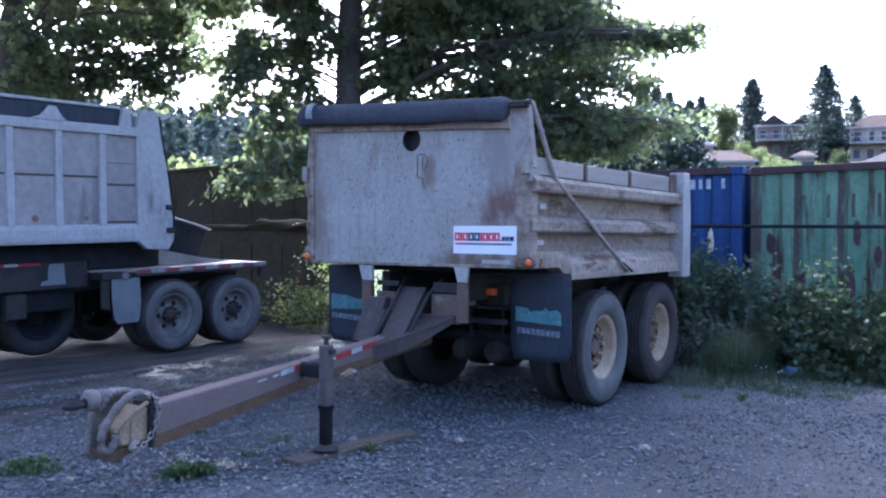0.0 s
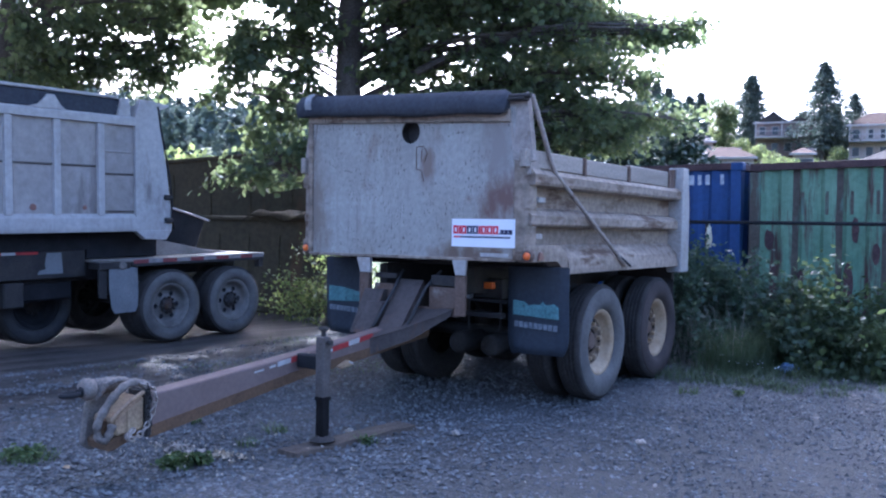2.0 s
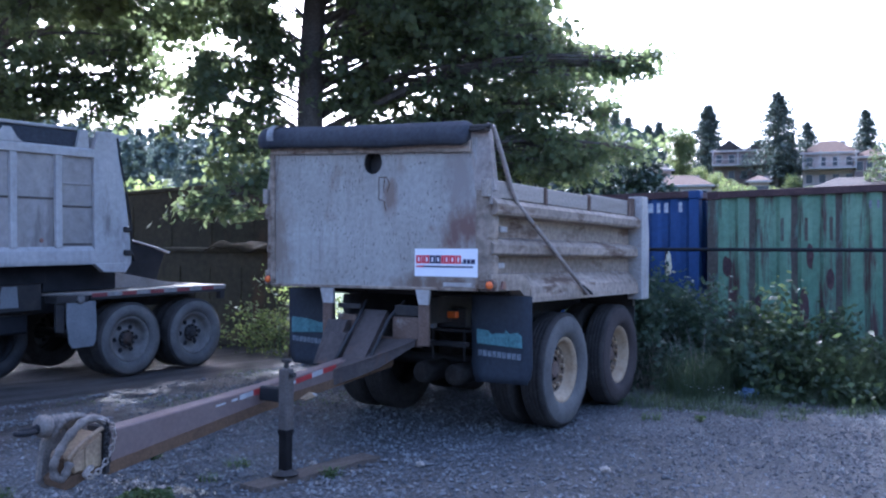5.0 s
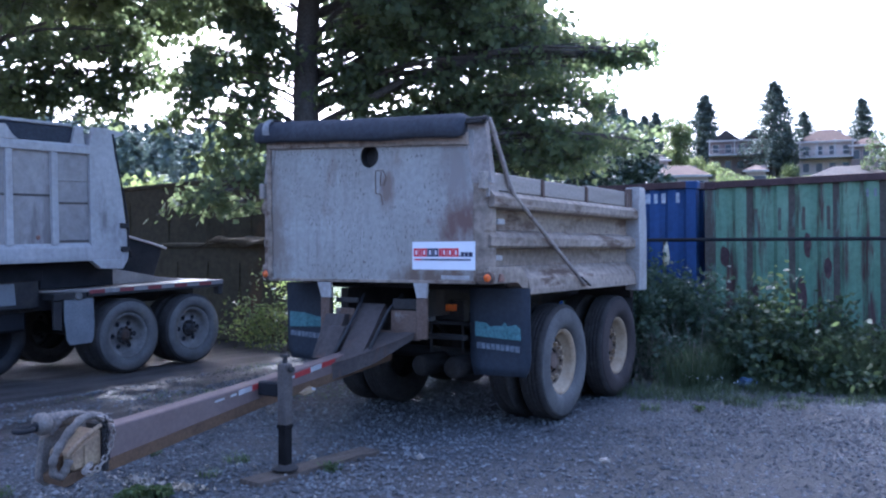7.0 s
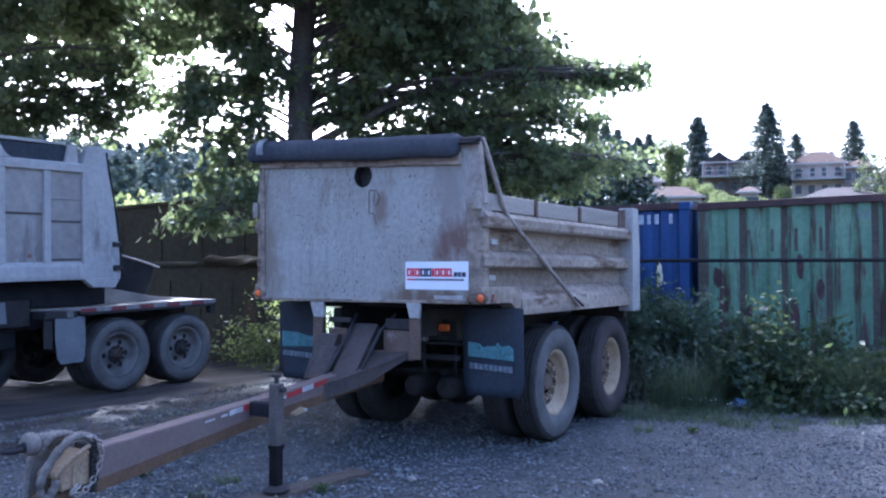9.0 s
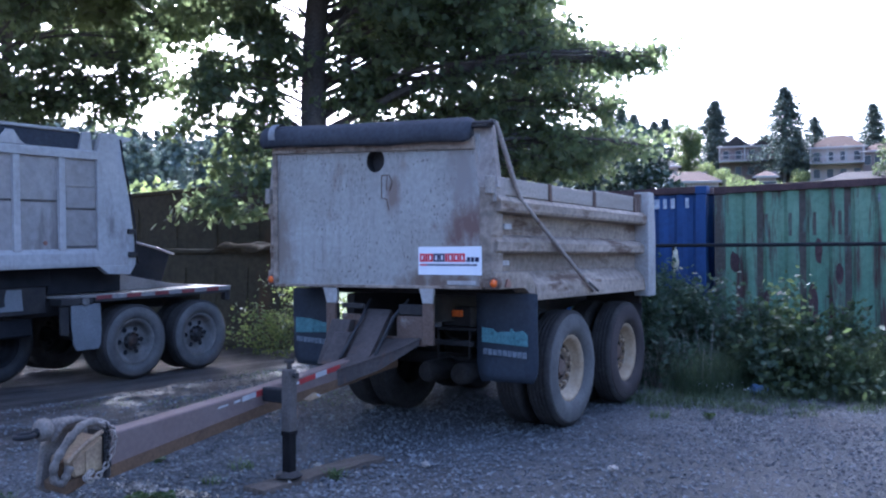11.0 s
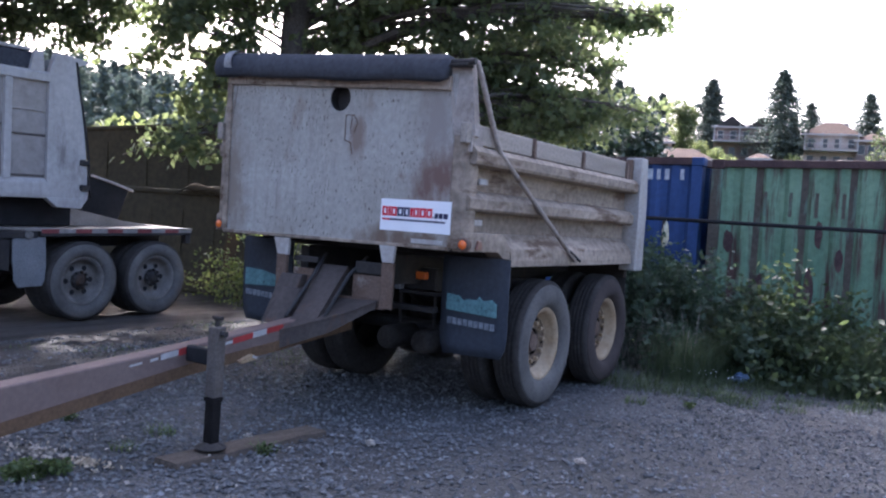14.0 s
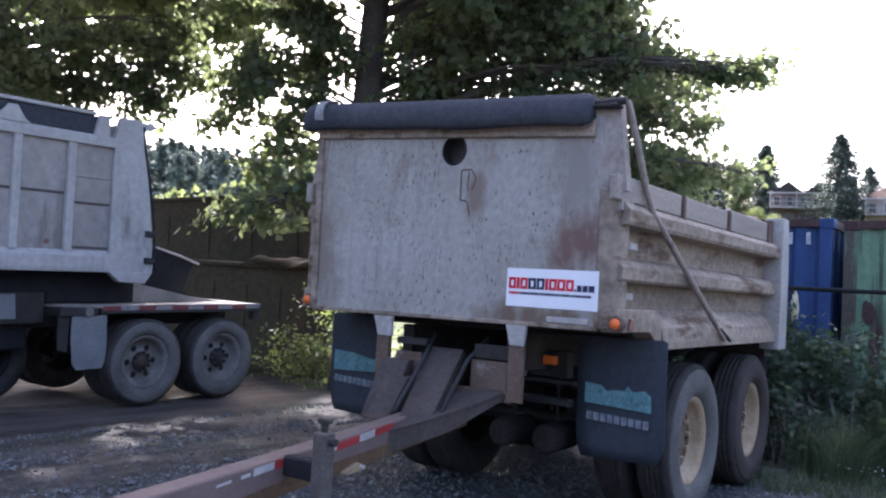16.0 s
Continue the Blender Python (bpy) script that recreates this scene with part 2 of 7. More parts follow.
RUST = (0.16, 0.07, 0.035)
M = {
    "bulkhead": surface("worn_grey_paint", (0.39, 0.373, 0.342), (0.30, 0.277, 0.245), 1.5, 0.65, 0.03, fine=22, fine_amount=0.14, bump=0.12, rust=(0.25, 0.205, 0.17), rust_at=0.57, rust_scale=1.5, rust_stretch=(1.2, 1, 0.6), spots=(0.12, 0.098, 0.085), spot_scale=62, spot_at=0.27, spot_from=0.42, streaks=(0.235, 0.205, 0.18), stains=(((0.98, 0, 1.90), (0.28, 1, 0.30), (0.165, 0.105, 0.085)), ((-1.05, 0, 1.75), (0.22, 1, 0.65), (0.23, 0.19, 0.155)), ((0.75, 0, 1.42), (0.6, 1, 0.12), (0.16, 0.115, 0.085)), ((0.25, 0, 2.15), (0.10, 1, 0.2), (0.22, 0.17, 0.14)), ((0.95, 0, 2.35), (0.2, 1, 0.4), (0.26, 0.23, 0.21)))),
    "box": surface("dusty_grey_steel", (0.34, 0.275, 0.215), (0.19, 0.15, 0.115), 2.4, 0.75, 0.05, stretch=(1, 0.25, 2.2), fine=16, fine_amount=0.28, bump=0.2, rust=(0.115, 0.075, 0.05), rust_at=0.53, rust_scale=3.2, rust_stretch=(1, 0.4, 1.6), spots=(0.10, 0.07, 0.05), spot_scale=30, spot_at=0.22, spot_from=0.5),
    "shield": surface("brownish_worn_paint", (0.34, 0.295, 0.26), (0.235, 0.195, 0.165), 3.0, 0.7, 0.05, fine=30, fine_amount=0.2, rust=(0.14, 0.09, 0.06), rust_at=0.6, rust_scale=4.0),
    "post": surface("pale_worn_paint", (0.42, 0.40, 0.38), (0.33, 0.30, 0.27), 3.0, 0.6, 0.1, fine=30, fine_amount=0.15, rust=RUST, rust_at=0.66, rust_scale=4.0),
    "board": surface("weathered_board", (0.34, 0.295, 0.25), (0.24, 0.205, 0.17), 3.0, 0.85, stretch=(1, 0.2, 3), fine=40, fine_amount=0.2, bump=0.25),
    "dark_steel": surface("dark_grimy_steel", (0.03, 0.029, 0.03), (0.052, 0.046, 0.042), 4.0, 0.6, 0.2, rust=(0.075, 0.048, 0.034), rust_at=0.6, rust_scale=5.0),
    "rust_steel": surface("rusty_brown_steel", (0.16, 0.115, 0.09), (0.11, 0.07, 0.05), 4.0, 0.75, 0.1, rust=(0.24, 0.20, 0.17), rust_at=0.6, rust_scale=8.0, rust_stretch=(1, 1, 1), fine=50),
    "tongue": surface("faded_brown_paint", (0.13, 0.09, 0.078), (0.16, 0.12, 0.107), 1.4, 0.8, 0.0, fine=30, fine_amount=0.1, bump=0.05, rust=(0.15, 0.09, 0.055), rust_at=0.62, rust_scale=2.5, rust_stretch=(1, 0.6, 1)),
    "tongue_rust": surface("rusted_flange", (0.09, 0.056, 0.034), (0.13, 0.08, 0.046), 5.0, 0.8, fine=50),
    "tan_steel": surface("tan_worn_paint", (0.34, 0.25, 0.15), (0.22, 0.15, 0.10), 6.0, 0.65, rust=RUST, rust_at=0.58, rust_scale=9.0),
    "tarp": surface("dark_blue_tarp", (0.034, 0.037, 0.046), (0.055, 0.057, 0.066), 2.2, 0.8, fine=26, fine_amount=0.2, bump=0.6, bump_scale=9.0),
    "band": surface("pale_tape", (0.27, 0.27, 0.27), (0.17, 0.17, 0.175), 9.0, 0.6),
    "rubber": surface("dusty_black_rubber", (0.03, 0.03, 0.033), (0.055, 0.052, 0.05), 4.0, 0.8, fine=60, fine_amount=0.2, bump=0.1),
    "tyre_side": surface("dusty_tyre_wall", (0.15, 0.14, 0.13), (0.085, 0.08, 0.076), 3.0, 0.85, fine=40, fine_amount=0.15, bump=0.1),
    "tyre": surface("worn_tyre", (0.032, 0.029, 0.027), (0.055, 0.049, 0.045), 5.0, 1.0, fine=40, fine_amount=0.2, bump=0.2),
    "rim_cream": surface("dirty_cream_rim", (0.39, 0.30, 0.20), (0.29, 0.20, 0.115), 4.0, 0.65, fine=30, fine_amount=0.15, rust=(0.25, 0.15, 0.075), rust_at=0.60, rust_scale=5.0, rust_stretch=(1, 1, 1)),
    "rim_grey": surface("dusty_grey_rim", (0.205, 0.19, 0.175), (0.12, 0.11, 0.10), 5.0, 0.65, 0.1, rust=RUST, rust_at=0.64, rust_scale=7.0),
    "rim_disc": surface("dark_tan_disc", (0.16, 0.115, 0.078), (0.10, 0.07, 0.048), 6.0, 0.75, fine=30, fine_amount=0.2, rust=(0.13, 0.075, 0.04), rust_at=0.55, rust_scale=8.0, rust_stretch=(1, 1, 1)),
    "tyre_brown": surface("muddy_tyre_wall", (0.066, 0.052, 0.047), (0.045, 0.036, 0.033), 3.0, 0.9, fine=40, fine_amount=0.15, bump=0.1),
    # greasy jack steel; also blackens the painted hand holes of the deep rims
    "jack_black": surface("greasy_steel_and_hole_black", (0.012, 0.011, 0.011), (0.02, 0.018, 0.017), 6.0, 0.9, 0.0, fine=30, fine_amount=0.15, spec=0.05),
    "jack": surface("grimy_grey_steel", (0.115, 0.10, 0.09), (0.075, 0.062, 0.055), 5.0, 0.7, 0.1, rust=(0.09, 0.055, 0.035), rust_at=0.57, rust_scale=7.0),
    "neck": surface("grimy_brown_plate", (0.052, 0.042, 0.038), (0.082, 0.067, 0.06), 3.0, 0.75, fine=30, fine_amount=0.2, rust=(0.09, 0.055, 0.04), rust_at=0.57, rust_scale=5.0),
    "flap": surface("navy_rubber_flap", (0.032, 0.038, 0.05), (0.046, 0.05, 0.06), 3.0, 0.7, fine=30, fine_amount=0.15),
    "teal": surface("faded_teal_print", (0.13, 0.24, 0.25), (0.09, 0.18, 0.19), 8.0, 0.7, fine=50, rust=(0.04, 0.05, 0.065), rust_at=0.6, rust_scale=16.0, rust_stretch=(1, 1, 1)),
    "print": surface("worn_white_print", (0.26, 0.28, 0.30), (0.10, 0.11, 0.13), 30.0, 0.7),
    "sign": surface("white_sign_sheet", (0.80, 0.80, 0.82), (0.76, 0.76, 0.79), 5.0, 0.35, fine_amount=0.02, bump=0.0, spec=0.5),
    "red": surface("red_print", (0.62, 0.025, 0.05), (0.55, 0.02, 0.04), 9.0, 0.4, fine_amount=0.05, bump=0),
    "navy": surface("navy_print", (0.03, 0.03, 0.07), (0.04, 0.04, 0.08), 9.0, 0.4, fine_amount=0.05, bump=0),
    "tape_red": surface("red_reflector_tape", (0.36, 0.045, 0.045), (0.26, 0.035, 0.035), 9.0, 0.4, fine_amount=0.1, bump=0),
    "tape_white": surface("white_reflector_tape", (0.48, 0.47, 0.46), (0.36, 0.35, 0.34), 9.0, 0.4, fine_amount=0.1, bump=0),
    "tape_old_red": surface("dusty_red_tape", (0.21, 0.05, 0.05), (0.15, 0.04, 0.04), 9.0, 0.6, fine_amount=0.2, bump=0),
    "tape_old_white": surface("dusty_white_tape", (0.27, 0.25, 0.24), (0.18, 0.165, 0.155), 9.0, 0.6, fine_amount=0.2, bump=0),
    "amber": surface("amber_lens", (0.75, 0.16, 0.03), (0.65, 0.12, 0.02), 9.0, 0.25, fine_amount=0.05, bump=0, spec=0.5),
    "orange_lens": surface("faded_orange_lens", (0.24, 0.11, 0.08), (0.19, 0.09, 0.065), 9.0, 0.35, fine_amount=0.05, bump=0, spec=0.5),
    "truck": surface("aged_aluminium", (0.45, 0.425, 0.40), (0.36, 0.335, 0.315), 1.3, 0.6, 0.1, fine=14, fine_amount=0.12, bump=0.08, rust=(0.22, 0.20, 0.185), rust_at=0.6, rust_scale=2.0, rust_stretch=(1, 1, 0.35), streaks=(0.30, 0.275, 0.255)),
    "truck_panel": surface("dull_aluminium_sheet", (0.36, 0.325, 0.30), (0.275, 0.245, 0.225), 1.0, 0.65, 0.08, stretch=(1, 1, 0.4), fine=10, fine_amount=0.15, bump=0.06, rust=(0.19, 0.165, 0.15), rust_at=0.58, rust_scale=1.4, rust_stretch=(1, 1.4, 0.3)),
    "deck": surface("dusty_checker_deck", (0.30, 0.265, 0.235), (0.20, 0.175, 0.15), 2.0, 0.75, 0.05, fine=40, fine_amount=0.2),
    "pale_flap": surface("pale_grey_flap", (0.21, 0.215, 0.22), (0.155, 0.16, 0.165), 3.0, 0.7),
    # black paint; also the colour of painted shade under the truck and in wheel holes
    "black": surface("black_paint_and_shade_fill", (0.012, 0.012, 0.014), (0.02, 0.02, 0.022), 5.0, 0.8),
    "blue": surface("blue_container_paint", (0.03, 0.06, 0.155), (0.042, 0.078, 0.195), 1.2, 0.6, 0.1, fine=14, fine_amount=0.15, rust=(0.05, 0.05, 0.09), rust_at=0.6, rust_scale=2.5),
    "green": surface("green_container_paint", (0.12, 0.21, 0.135), (0.18, 0.275, 0.18), 1.2, 0.65, 0.1, fine=14, fine_amount=0.15, rust=(0.085, 0.05, 0.045), rust_at=0.515, rust_scale=2.4, rust_stretch=(2.4, 1, 0.22)),
    "green_rust": surface("rusted_green_paint", (0.075, 0.06, 0.05), (0.10, 0.09, 0.07), 2.0, 0.75, fine=20, fine_amount=0.25, rust=(0.13, 0.20, 0.15), rust_at=0.52, rust_scale=2.4, rust_stretch=(2.0, 1, 0.4)),
    "rust_post": surface("rusted_corner_post", (0.06, 0.038, 0.038), (0.10, 0.06, 0.055), 3.0, 0.8, fine=30, fine_amount=0.3),
    "pale_green": surface("pale_green_container_paint", (0.40, 0.41, 0.26), (0.32, 0.33, 0.205), 1.0, 0.7, fine=14, fine_amount=0.15, rust=(0.15, 0.11, 0.08), rust_at=0.62, rust_scale=2.0, rust_stretch=(1, 2.0, 0.25)),
    "bin": surface("dark_olive_steel", (0.05, 0.043, 0.026), (0.075, 0.062, 0.037), 0.7, 0.75, fine=8, fine_amount=0.25, rust=(0.085, 0.055, 0.03), rust_at=0.58, rust_scale=1.0),
    "sheet": surface("dull_olive_sheet", (0.065, 0.05, 0.03), (0.045, 0.036, 0.024), 3.0, 1.0, fine=20),
    "sack": surface("pale_plastic", (0.62, 0.60, 0.50), (0.5, 0.42, 0.2), 7.0, 0.4),
    "blue_rag": surface("blue_plastic_wrap", (0.05, 0.10, 0.2), (0.2, 0.26, 0.36), 9.0, 0.4),
    "wood": surface("old_plank", (0.115, 0.092, 0.074), (0.07, 0.055, 0.044), 5.0, 0.9, stretch=(6, 1, 6), fine=60, fine_amount=0.25, bump=0.4),
    "stone": surface("crushed_stone", (0.075, 0.077, 0.08), (0.145, 0.148, 0.152), 4.0, 0.85, fine=80, fine_amount=0.2, per_island=0.45, bump=0.2),
    "bark": surface("grey_bark", (0.085, 0.075, 0.065), (0.13, 0.115, 0.10), 5.0, 0.95, stretch=(1, 1, 0.25), fine=30, fine_amount=0.35, bump=0.5),
    "leaf": leafy("broad_leaves", (0.07, 0.095, 0.05), (0.135, 0.165, 0.08), 0.5),
    # leaf colour raised to carry the direct sun on the shrubs
    "leaf_light": leafy("leaves_with_painted_sun", (0.055, 0.08, 0.03), (0.15, 0.18, 0.07), 0.55),
    # yellow green foliage, brightened so that the colour carries the sunlight
    "yellow_leaf": leafy("yellow_leaves_painted_sun", (0.14, 0.15, 0.04), (0.24, 0.23, 0.07), 0.4),
    "bramble": leafy("bramble_leaves", (0.022, 0.038, 0.022), (0.085, 0.115, 0.05), 0.38, scale=2.2),
    "weed": leafy("dark_weed_leaves", (0.032, 0.055, 0.037), (0.075, 0.11, 0.066), 0.35),
    "grass": leafy("long_grass", (0.04, 0.062, 0.032), (0.085, 0.112, 0.056), 0.3),
    "grass_low": leafy("short_grass", (0.045, 0.075, 0.028), (0.085, 0.115, 0.045), 0.3),
    # darkened copy of the far foliage: shade is put into the leaf colour
    "far_dark": leafy("far_foliage_painted_shade", (0.025, 0.04, 0.03), (0.045, 0.064, 0.044), 0.1),
    "chain": surface("worn_chain_steel", (0.36, 0.32, 0.28), (0.25, 0.20, 0.165), 9.0, 0.5, 0.5, fine_amount=0.2),
    "hose": surface("dusty_wrapped_hose", (0.19, 0.165, 0.145), (0.13, 0.11, 0.095), 9.0, 0.85, fine=70, fine_amount=0.3, bump=0.4),
    "pale_mark": surface("worn_white_lettering", (0.55, 0.56, 0.58), (0.35, 0.37, 0.42), 25.0, 0.7),
    "cream_chip": surface("cream_wood_chips", (0.52, 0.44, 0.33), (0.36, 0.28, 0.2), 20.0, 0.9, per_island=0.35),
    "dry_leaf": surface("dry_pale_scraps", (0.34, 0.31, 0.27), (0.24, 0.21, 0.18), 20.0, 0.9, per_island=0.4),
    # paler, greyer needles: the haze of distance is mixed into the colour
    "woods": leafy("hazed_conifer_needles", (0.065, 0.085, 0.075), (0.115, 0.14, 0.115), 0.1, scale=0.03, rough=0.8),
    "conifer": leafy("conifer_needles", (0.05, 0.064, 0.056), (0.085, 0.105, 0.082), 0.12, rough=0.7),
    "hedge": leafy("hillside_hedge_leaves", (0.035, 0.052, 0.03), (0.085, 0.105, 0.05), 0.3, scale=0.05, rough=0.7),
    "far_leaf": leafy("far_foliage", (0.06, 0.085, 0.04), (0.14, 0.17, 0.07), 0.42, scale=0.05, rough=0.7),
    "wall_house": surface("house_render", (0.40, 0.335, 0.30), (0.33, 0.275, 0.25), 0.5, 0.85, fine=4),
    "wall_dark": surface("brown_house_siding", (0.21, 0.16, 0.15), (0.17, 0.13, 0.125), 0.5, 0.85, fine=4),
    "roof": surface("pinkish_roof_tiles", (0.078, 0.052, 0.042), (0.062, 0.041, 0.034), 0.6, 0.85, fine=3, spec=0.06, fine_amount=0.2),
    "roof_grey": surface("grey_roof_shingles", (0.065, 0.056, 0.053), (0.052, 0.045, 0.043), 0.6, 0.85, fine=3, spec=0.06, fine_amount=0.2),
    "trim": surface("painted_trim", (0.42, 0.39, 0.37), (0.36, 0.33, 0.315), 2.0, 0.6),
    "window": surface("dark_window_glass", (0.03, 0.035, 0.045), (0.05, 0.055, 0.065), 2.0, 0.12, fine_amount=0.05, bump=0, spec=0.5),
}


# ---- ground ----
def ground_z(x, y):
    """Height of the yard and of the hillside beyond it."""
    x, y = np.asarray(x, float), np.asarray(y, float)
    z = 0.042 + 0.0095 * np.clip(x, -8, 8) + 0.032 * np.clip(y - 1.2, 0, 2.4) - 0.026 * np.clip(-3.0 - x, 0, 4)
    d = np.hypot(x - 4.5, y + 6.0)
    far = np.clip(d - 42.0, 0, 400) * np.clip((y + 0.3 * np.abs(x)) / 30.0, 0, 1)
    return z + 0.125 * far + 0.5 * np.sin(x * 0.07) * np.clip(far / 40, 0, 1)


def gz(x, y):
    return float(ground_z(x, y))


def ground_material():
    m = bpy.data.materials.new("gravel_yard")
    m.use_nodes = True
    nt = m.node_tree
    N, L = nt.nodes, nt.links
    bsdf = N["Principled BSDF"]
    co = N.new("ShaderNodeTexCoord").outputs["Object"]

    def noise_of(sc, detail=5.0):
        n = N.new("ShaderNodeTexNoise")
        n.inputs["Scale"].default_value, n.inputs["Detail"].default_value = sc, detail
        L.new(co, n.inputs["Vector"])
        return n.outputs["Fac"]

    def ramp(v, a, b, c=0.0, d=1.0):
        r = N.new("ShaderNodeMapRange")
        r.inputs[1].default_value, r.inputs[2].default_value, r.inputs[3].default_value, r.inputs[4].default_value = a, b, c, d
        L.new(v, r.inputs[0])
        return r.outputs[0]

    def mix(f, a, b, mode="MIX"):
        x = N.new("ShaderNodeMix")
        x.data_type, x.blend_type = "RGBA", mode
        for sock, v in ((x.inputs[0], f), (x.inputs[6], a), (x.inputs[7], b)):
            if isinstance(v, (int, float)):
                sock.default_value = v
            elif isinstance(v, tuple):
                sock.default_value = (*v, 1.0)
            else:
                L.new(v, sock)
        return x.outputs[2]

    vo = N.new("ShaderNodeTexVoronoi")
    vo.inputs["Scale"].default_value = 42.0
    L.new(co, vo.inputs["Vector"])
    sep = N.new("ShaderNodeSeparateColor")
    L.new(vo.outputs["Color"], sep.inputs[0])
    stones = mix(ramp(sep.outputs[0], 0.0, 1.0), (0.035, 0.038, 0.041), (0.14, 0.146, 0.155))
    stones = mix(ramp(vo.outputs["Distance"], 0.3, 0.75), stones, (0.07, 0.066, 0.062))
    dirt = mix(noise_of(9.0), (0.06, 0.053, 0.047), (0.10, 0.091, 0.083))
    near = mix(ramp(noise_of(0.55), 0.52, 0.68), stones, dirt)
    near = mix(ramp(noise_of(1.7), 0.64, 0.78), near, (0.105, 0.09, 0.075))
    sx = N.new("ShaderNodeSeparateXYZ")
    L.new(co, sx.inputs[0])
    wob = N.new("ShaderNodeMath")
    wob.operation = "MULTIPLY_ADD"
    wob.inputs[1].default_value = 2.4
    L.new(noise_of(1.1), wob.inputs[0])
    L.new(sx.outputs[0], wob.inputs[2])
    rut = N.new("ShaderNodeMapping")
    rut.inputs["Scale"].default_value = (2.6, 0.32, 1.0)
    L.new(co, rut.inputs["Vector"])
    bands = N.new("ShaderNodeTexNoise")
    bands.inputs["Scale"].default_value, bands.inputs["Detail"].default_value, bands.inputs["Roughness"].default_value = 1.0, 8.0, 0.62
    L.new(rut.outputs[0], bands.inputs["Vector"])
    mud = mix(ramp(noise_of(7.0), 0.3, 0.7), (0.032, 0.028, 0.026), (0.062, 0.054, 0.05))
    dust = mix(ramp(noise_of(24.0), 0.3, 0.7), (0.065, 0.058, 0.053), (0.10, 0.09, 0.083))
    track = mix(ramp(bands.outputs["Fac"], 0.44, 0.58), mud, dust)
    track = mix(ramp(bands.outputs["Fac"], 0.60, 0.66), track, stones)
    near = mix(ramp(wob.outputs[0], -0.1, -1.3), near, track)
    mp = N.new("ShaderNodeMapping")
    mp.inputs["Location"].default_value, mp.inputs["Scale"].default_value = (-1.6, 0.4, 0), (0.5, 0.4, 0)
    L.new(co, mp.inputs["Vector"])
    ln = N.new("ShaderNodeVectorMath")
    ln.operation = "LENGTH"
    L.new(mp.outputs[0], ln.inputs[0])
    worn = N.new("ShaderNodeMath")
    worn.operation = "MULTIPLY_ADD"
    worn.inputs[1].default_value = 1.3
    L.new(noise_of(1.6, 7.0), worn.inputs[0])
    L.new(ln.outputs["Value"], worn.inputs[2])
    near = mix(ramp(worn.outputs[0], 1.75, 1.25), near, mix(noise_of(14.0), (0.042, 0.041, 0.04), (0.085, 0.083, 0.082)))
    far = ramp(sx.outputs[1], 9.0, 16.0)
    grass = mix(noise_of(0.2), (0.045, 0.065, 0.025), (0.09, 0.10, 0.045))
    L.new(mix(far, near, grass), bsdf.inputs["Base Color"])
    bsdf.inputs["Roughness"].default_value = 0.95
    bsdf.inputs["Specular IOR Level"].default_value = 0.15
    b = N.new("ShaderNodeBump")
    b.inputs["Strength"].default_value, b.inputs["Distance"].default_value = 0.7, 0.02
    inv = N.new("ShaderNodeMath")
    inv.operation = "SUBTRACT"
    inv.inputs[0].default_value = 1.0
    L.new(vo.outputs["Distance"], inv.inputs[1])
    L.new(inv.outputs[0], b.inputs["Height"])
    L.new(b.outputs[0], bsdf.inputs["Normal"])
    return m


def build_ground():
    def axis(c, near, far):
        s = np.linspace(-1, 1, 181)
        return c + np.sign(s) * (near * np.abs(s) + (far - near) * np.abs(s) ** 5)
    xs, ys = axis(-1.0, 14.0, 900.0), axis(1.0, 12.0, 900.0)
    X, Y = np.meshgrid(xs, ys)
    Z = ground_z(X, Y)
    Z = Z + np.where(np.hypot(X, Y) < 25, 1, 0) * (0.012 * np.sin(X * 2.3 + 1.1 * np.sin(Y)) * np.sin(Y * 1.9 + X * 0.4) - 0.012)
    n = len(xs)
    verts = np.stack([X, Y, Z], -1).reshape(-1, 3)
    faces = [(j * n + i, j * n + i + 1, (j + 1) * n + i + 1, (j + 1) * n + i) for j in range(n - 1) for i in range(n - 1)]
    ob = mesh_part("ground", verts, faces, ground_material(), smooth=True)
    tagged(ob, "grey crushed gravel yard with dirt patches and grassy hillside", "ground", kind="structure")


build_ground()


# ---- wheels ----
def tyre_mesh(x_in, x_out, r=0.53, rim=0.29):
    """A truck tyre: tread blocks with grooves, shoulders and bulged walls, between two planes."""
    w = x_out - x_in
    prof = [(x_in + 0.06, rim), (x_in + 0.0, rim + 0.08), (x_in - 0.005, r - 0.12), (x_in + 0.015, r - 0.035), (x_in + 0.035, r - 0.006)]
    for k in range(1, 5):
        a = x_in + 0.035 + (w - 0.07) * k / 5
        prof += [(a - 0.005, r), (a - 0.003, r - 0.003), (a + 0.003, r - 0.003), (a + 0.005, r)]
    prof += [(x_out - 0.035, r - 0.006), (x_out - 0.015, r - 0.035), (x_out + 0.003, r - 0.12), (x_out - 0.012, rim + 0.06), (x_out - 0.06, rim)]
    return prof


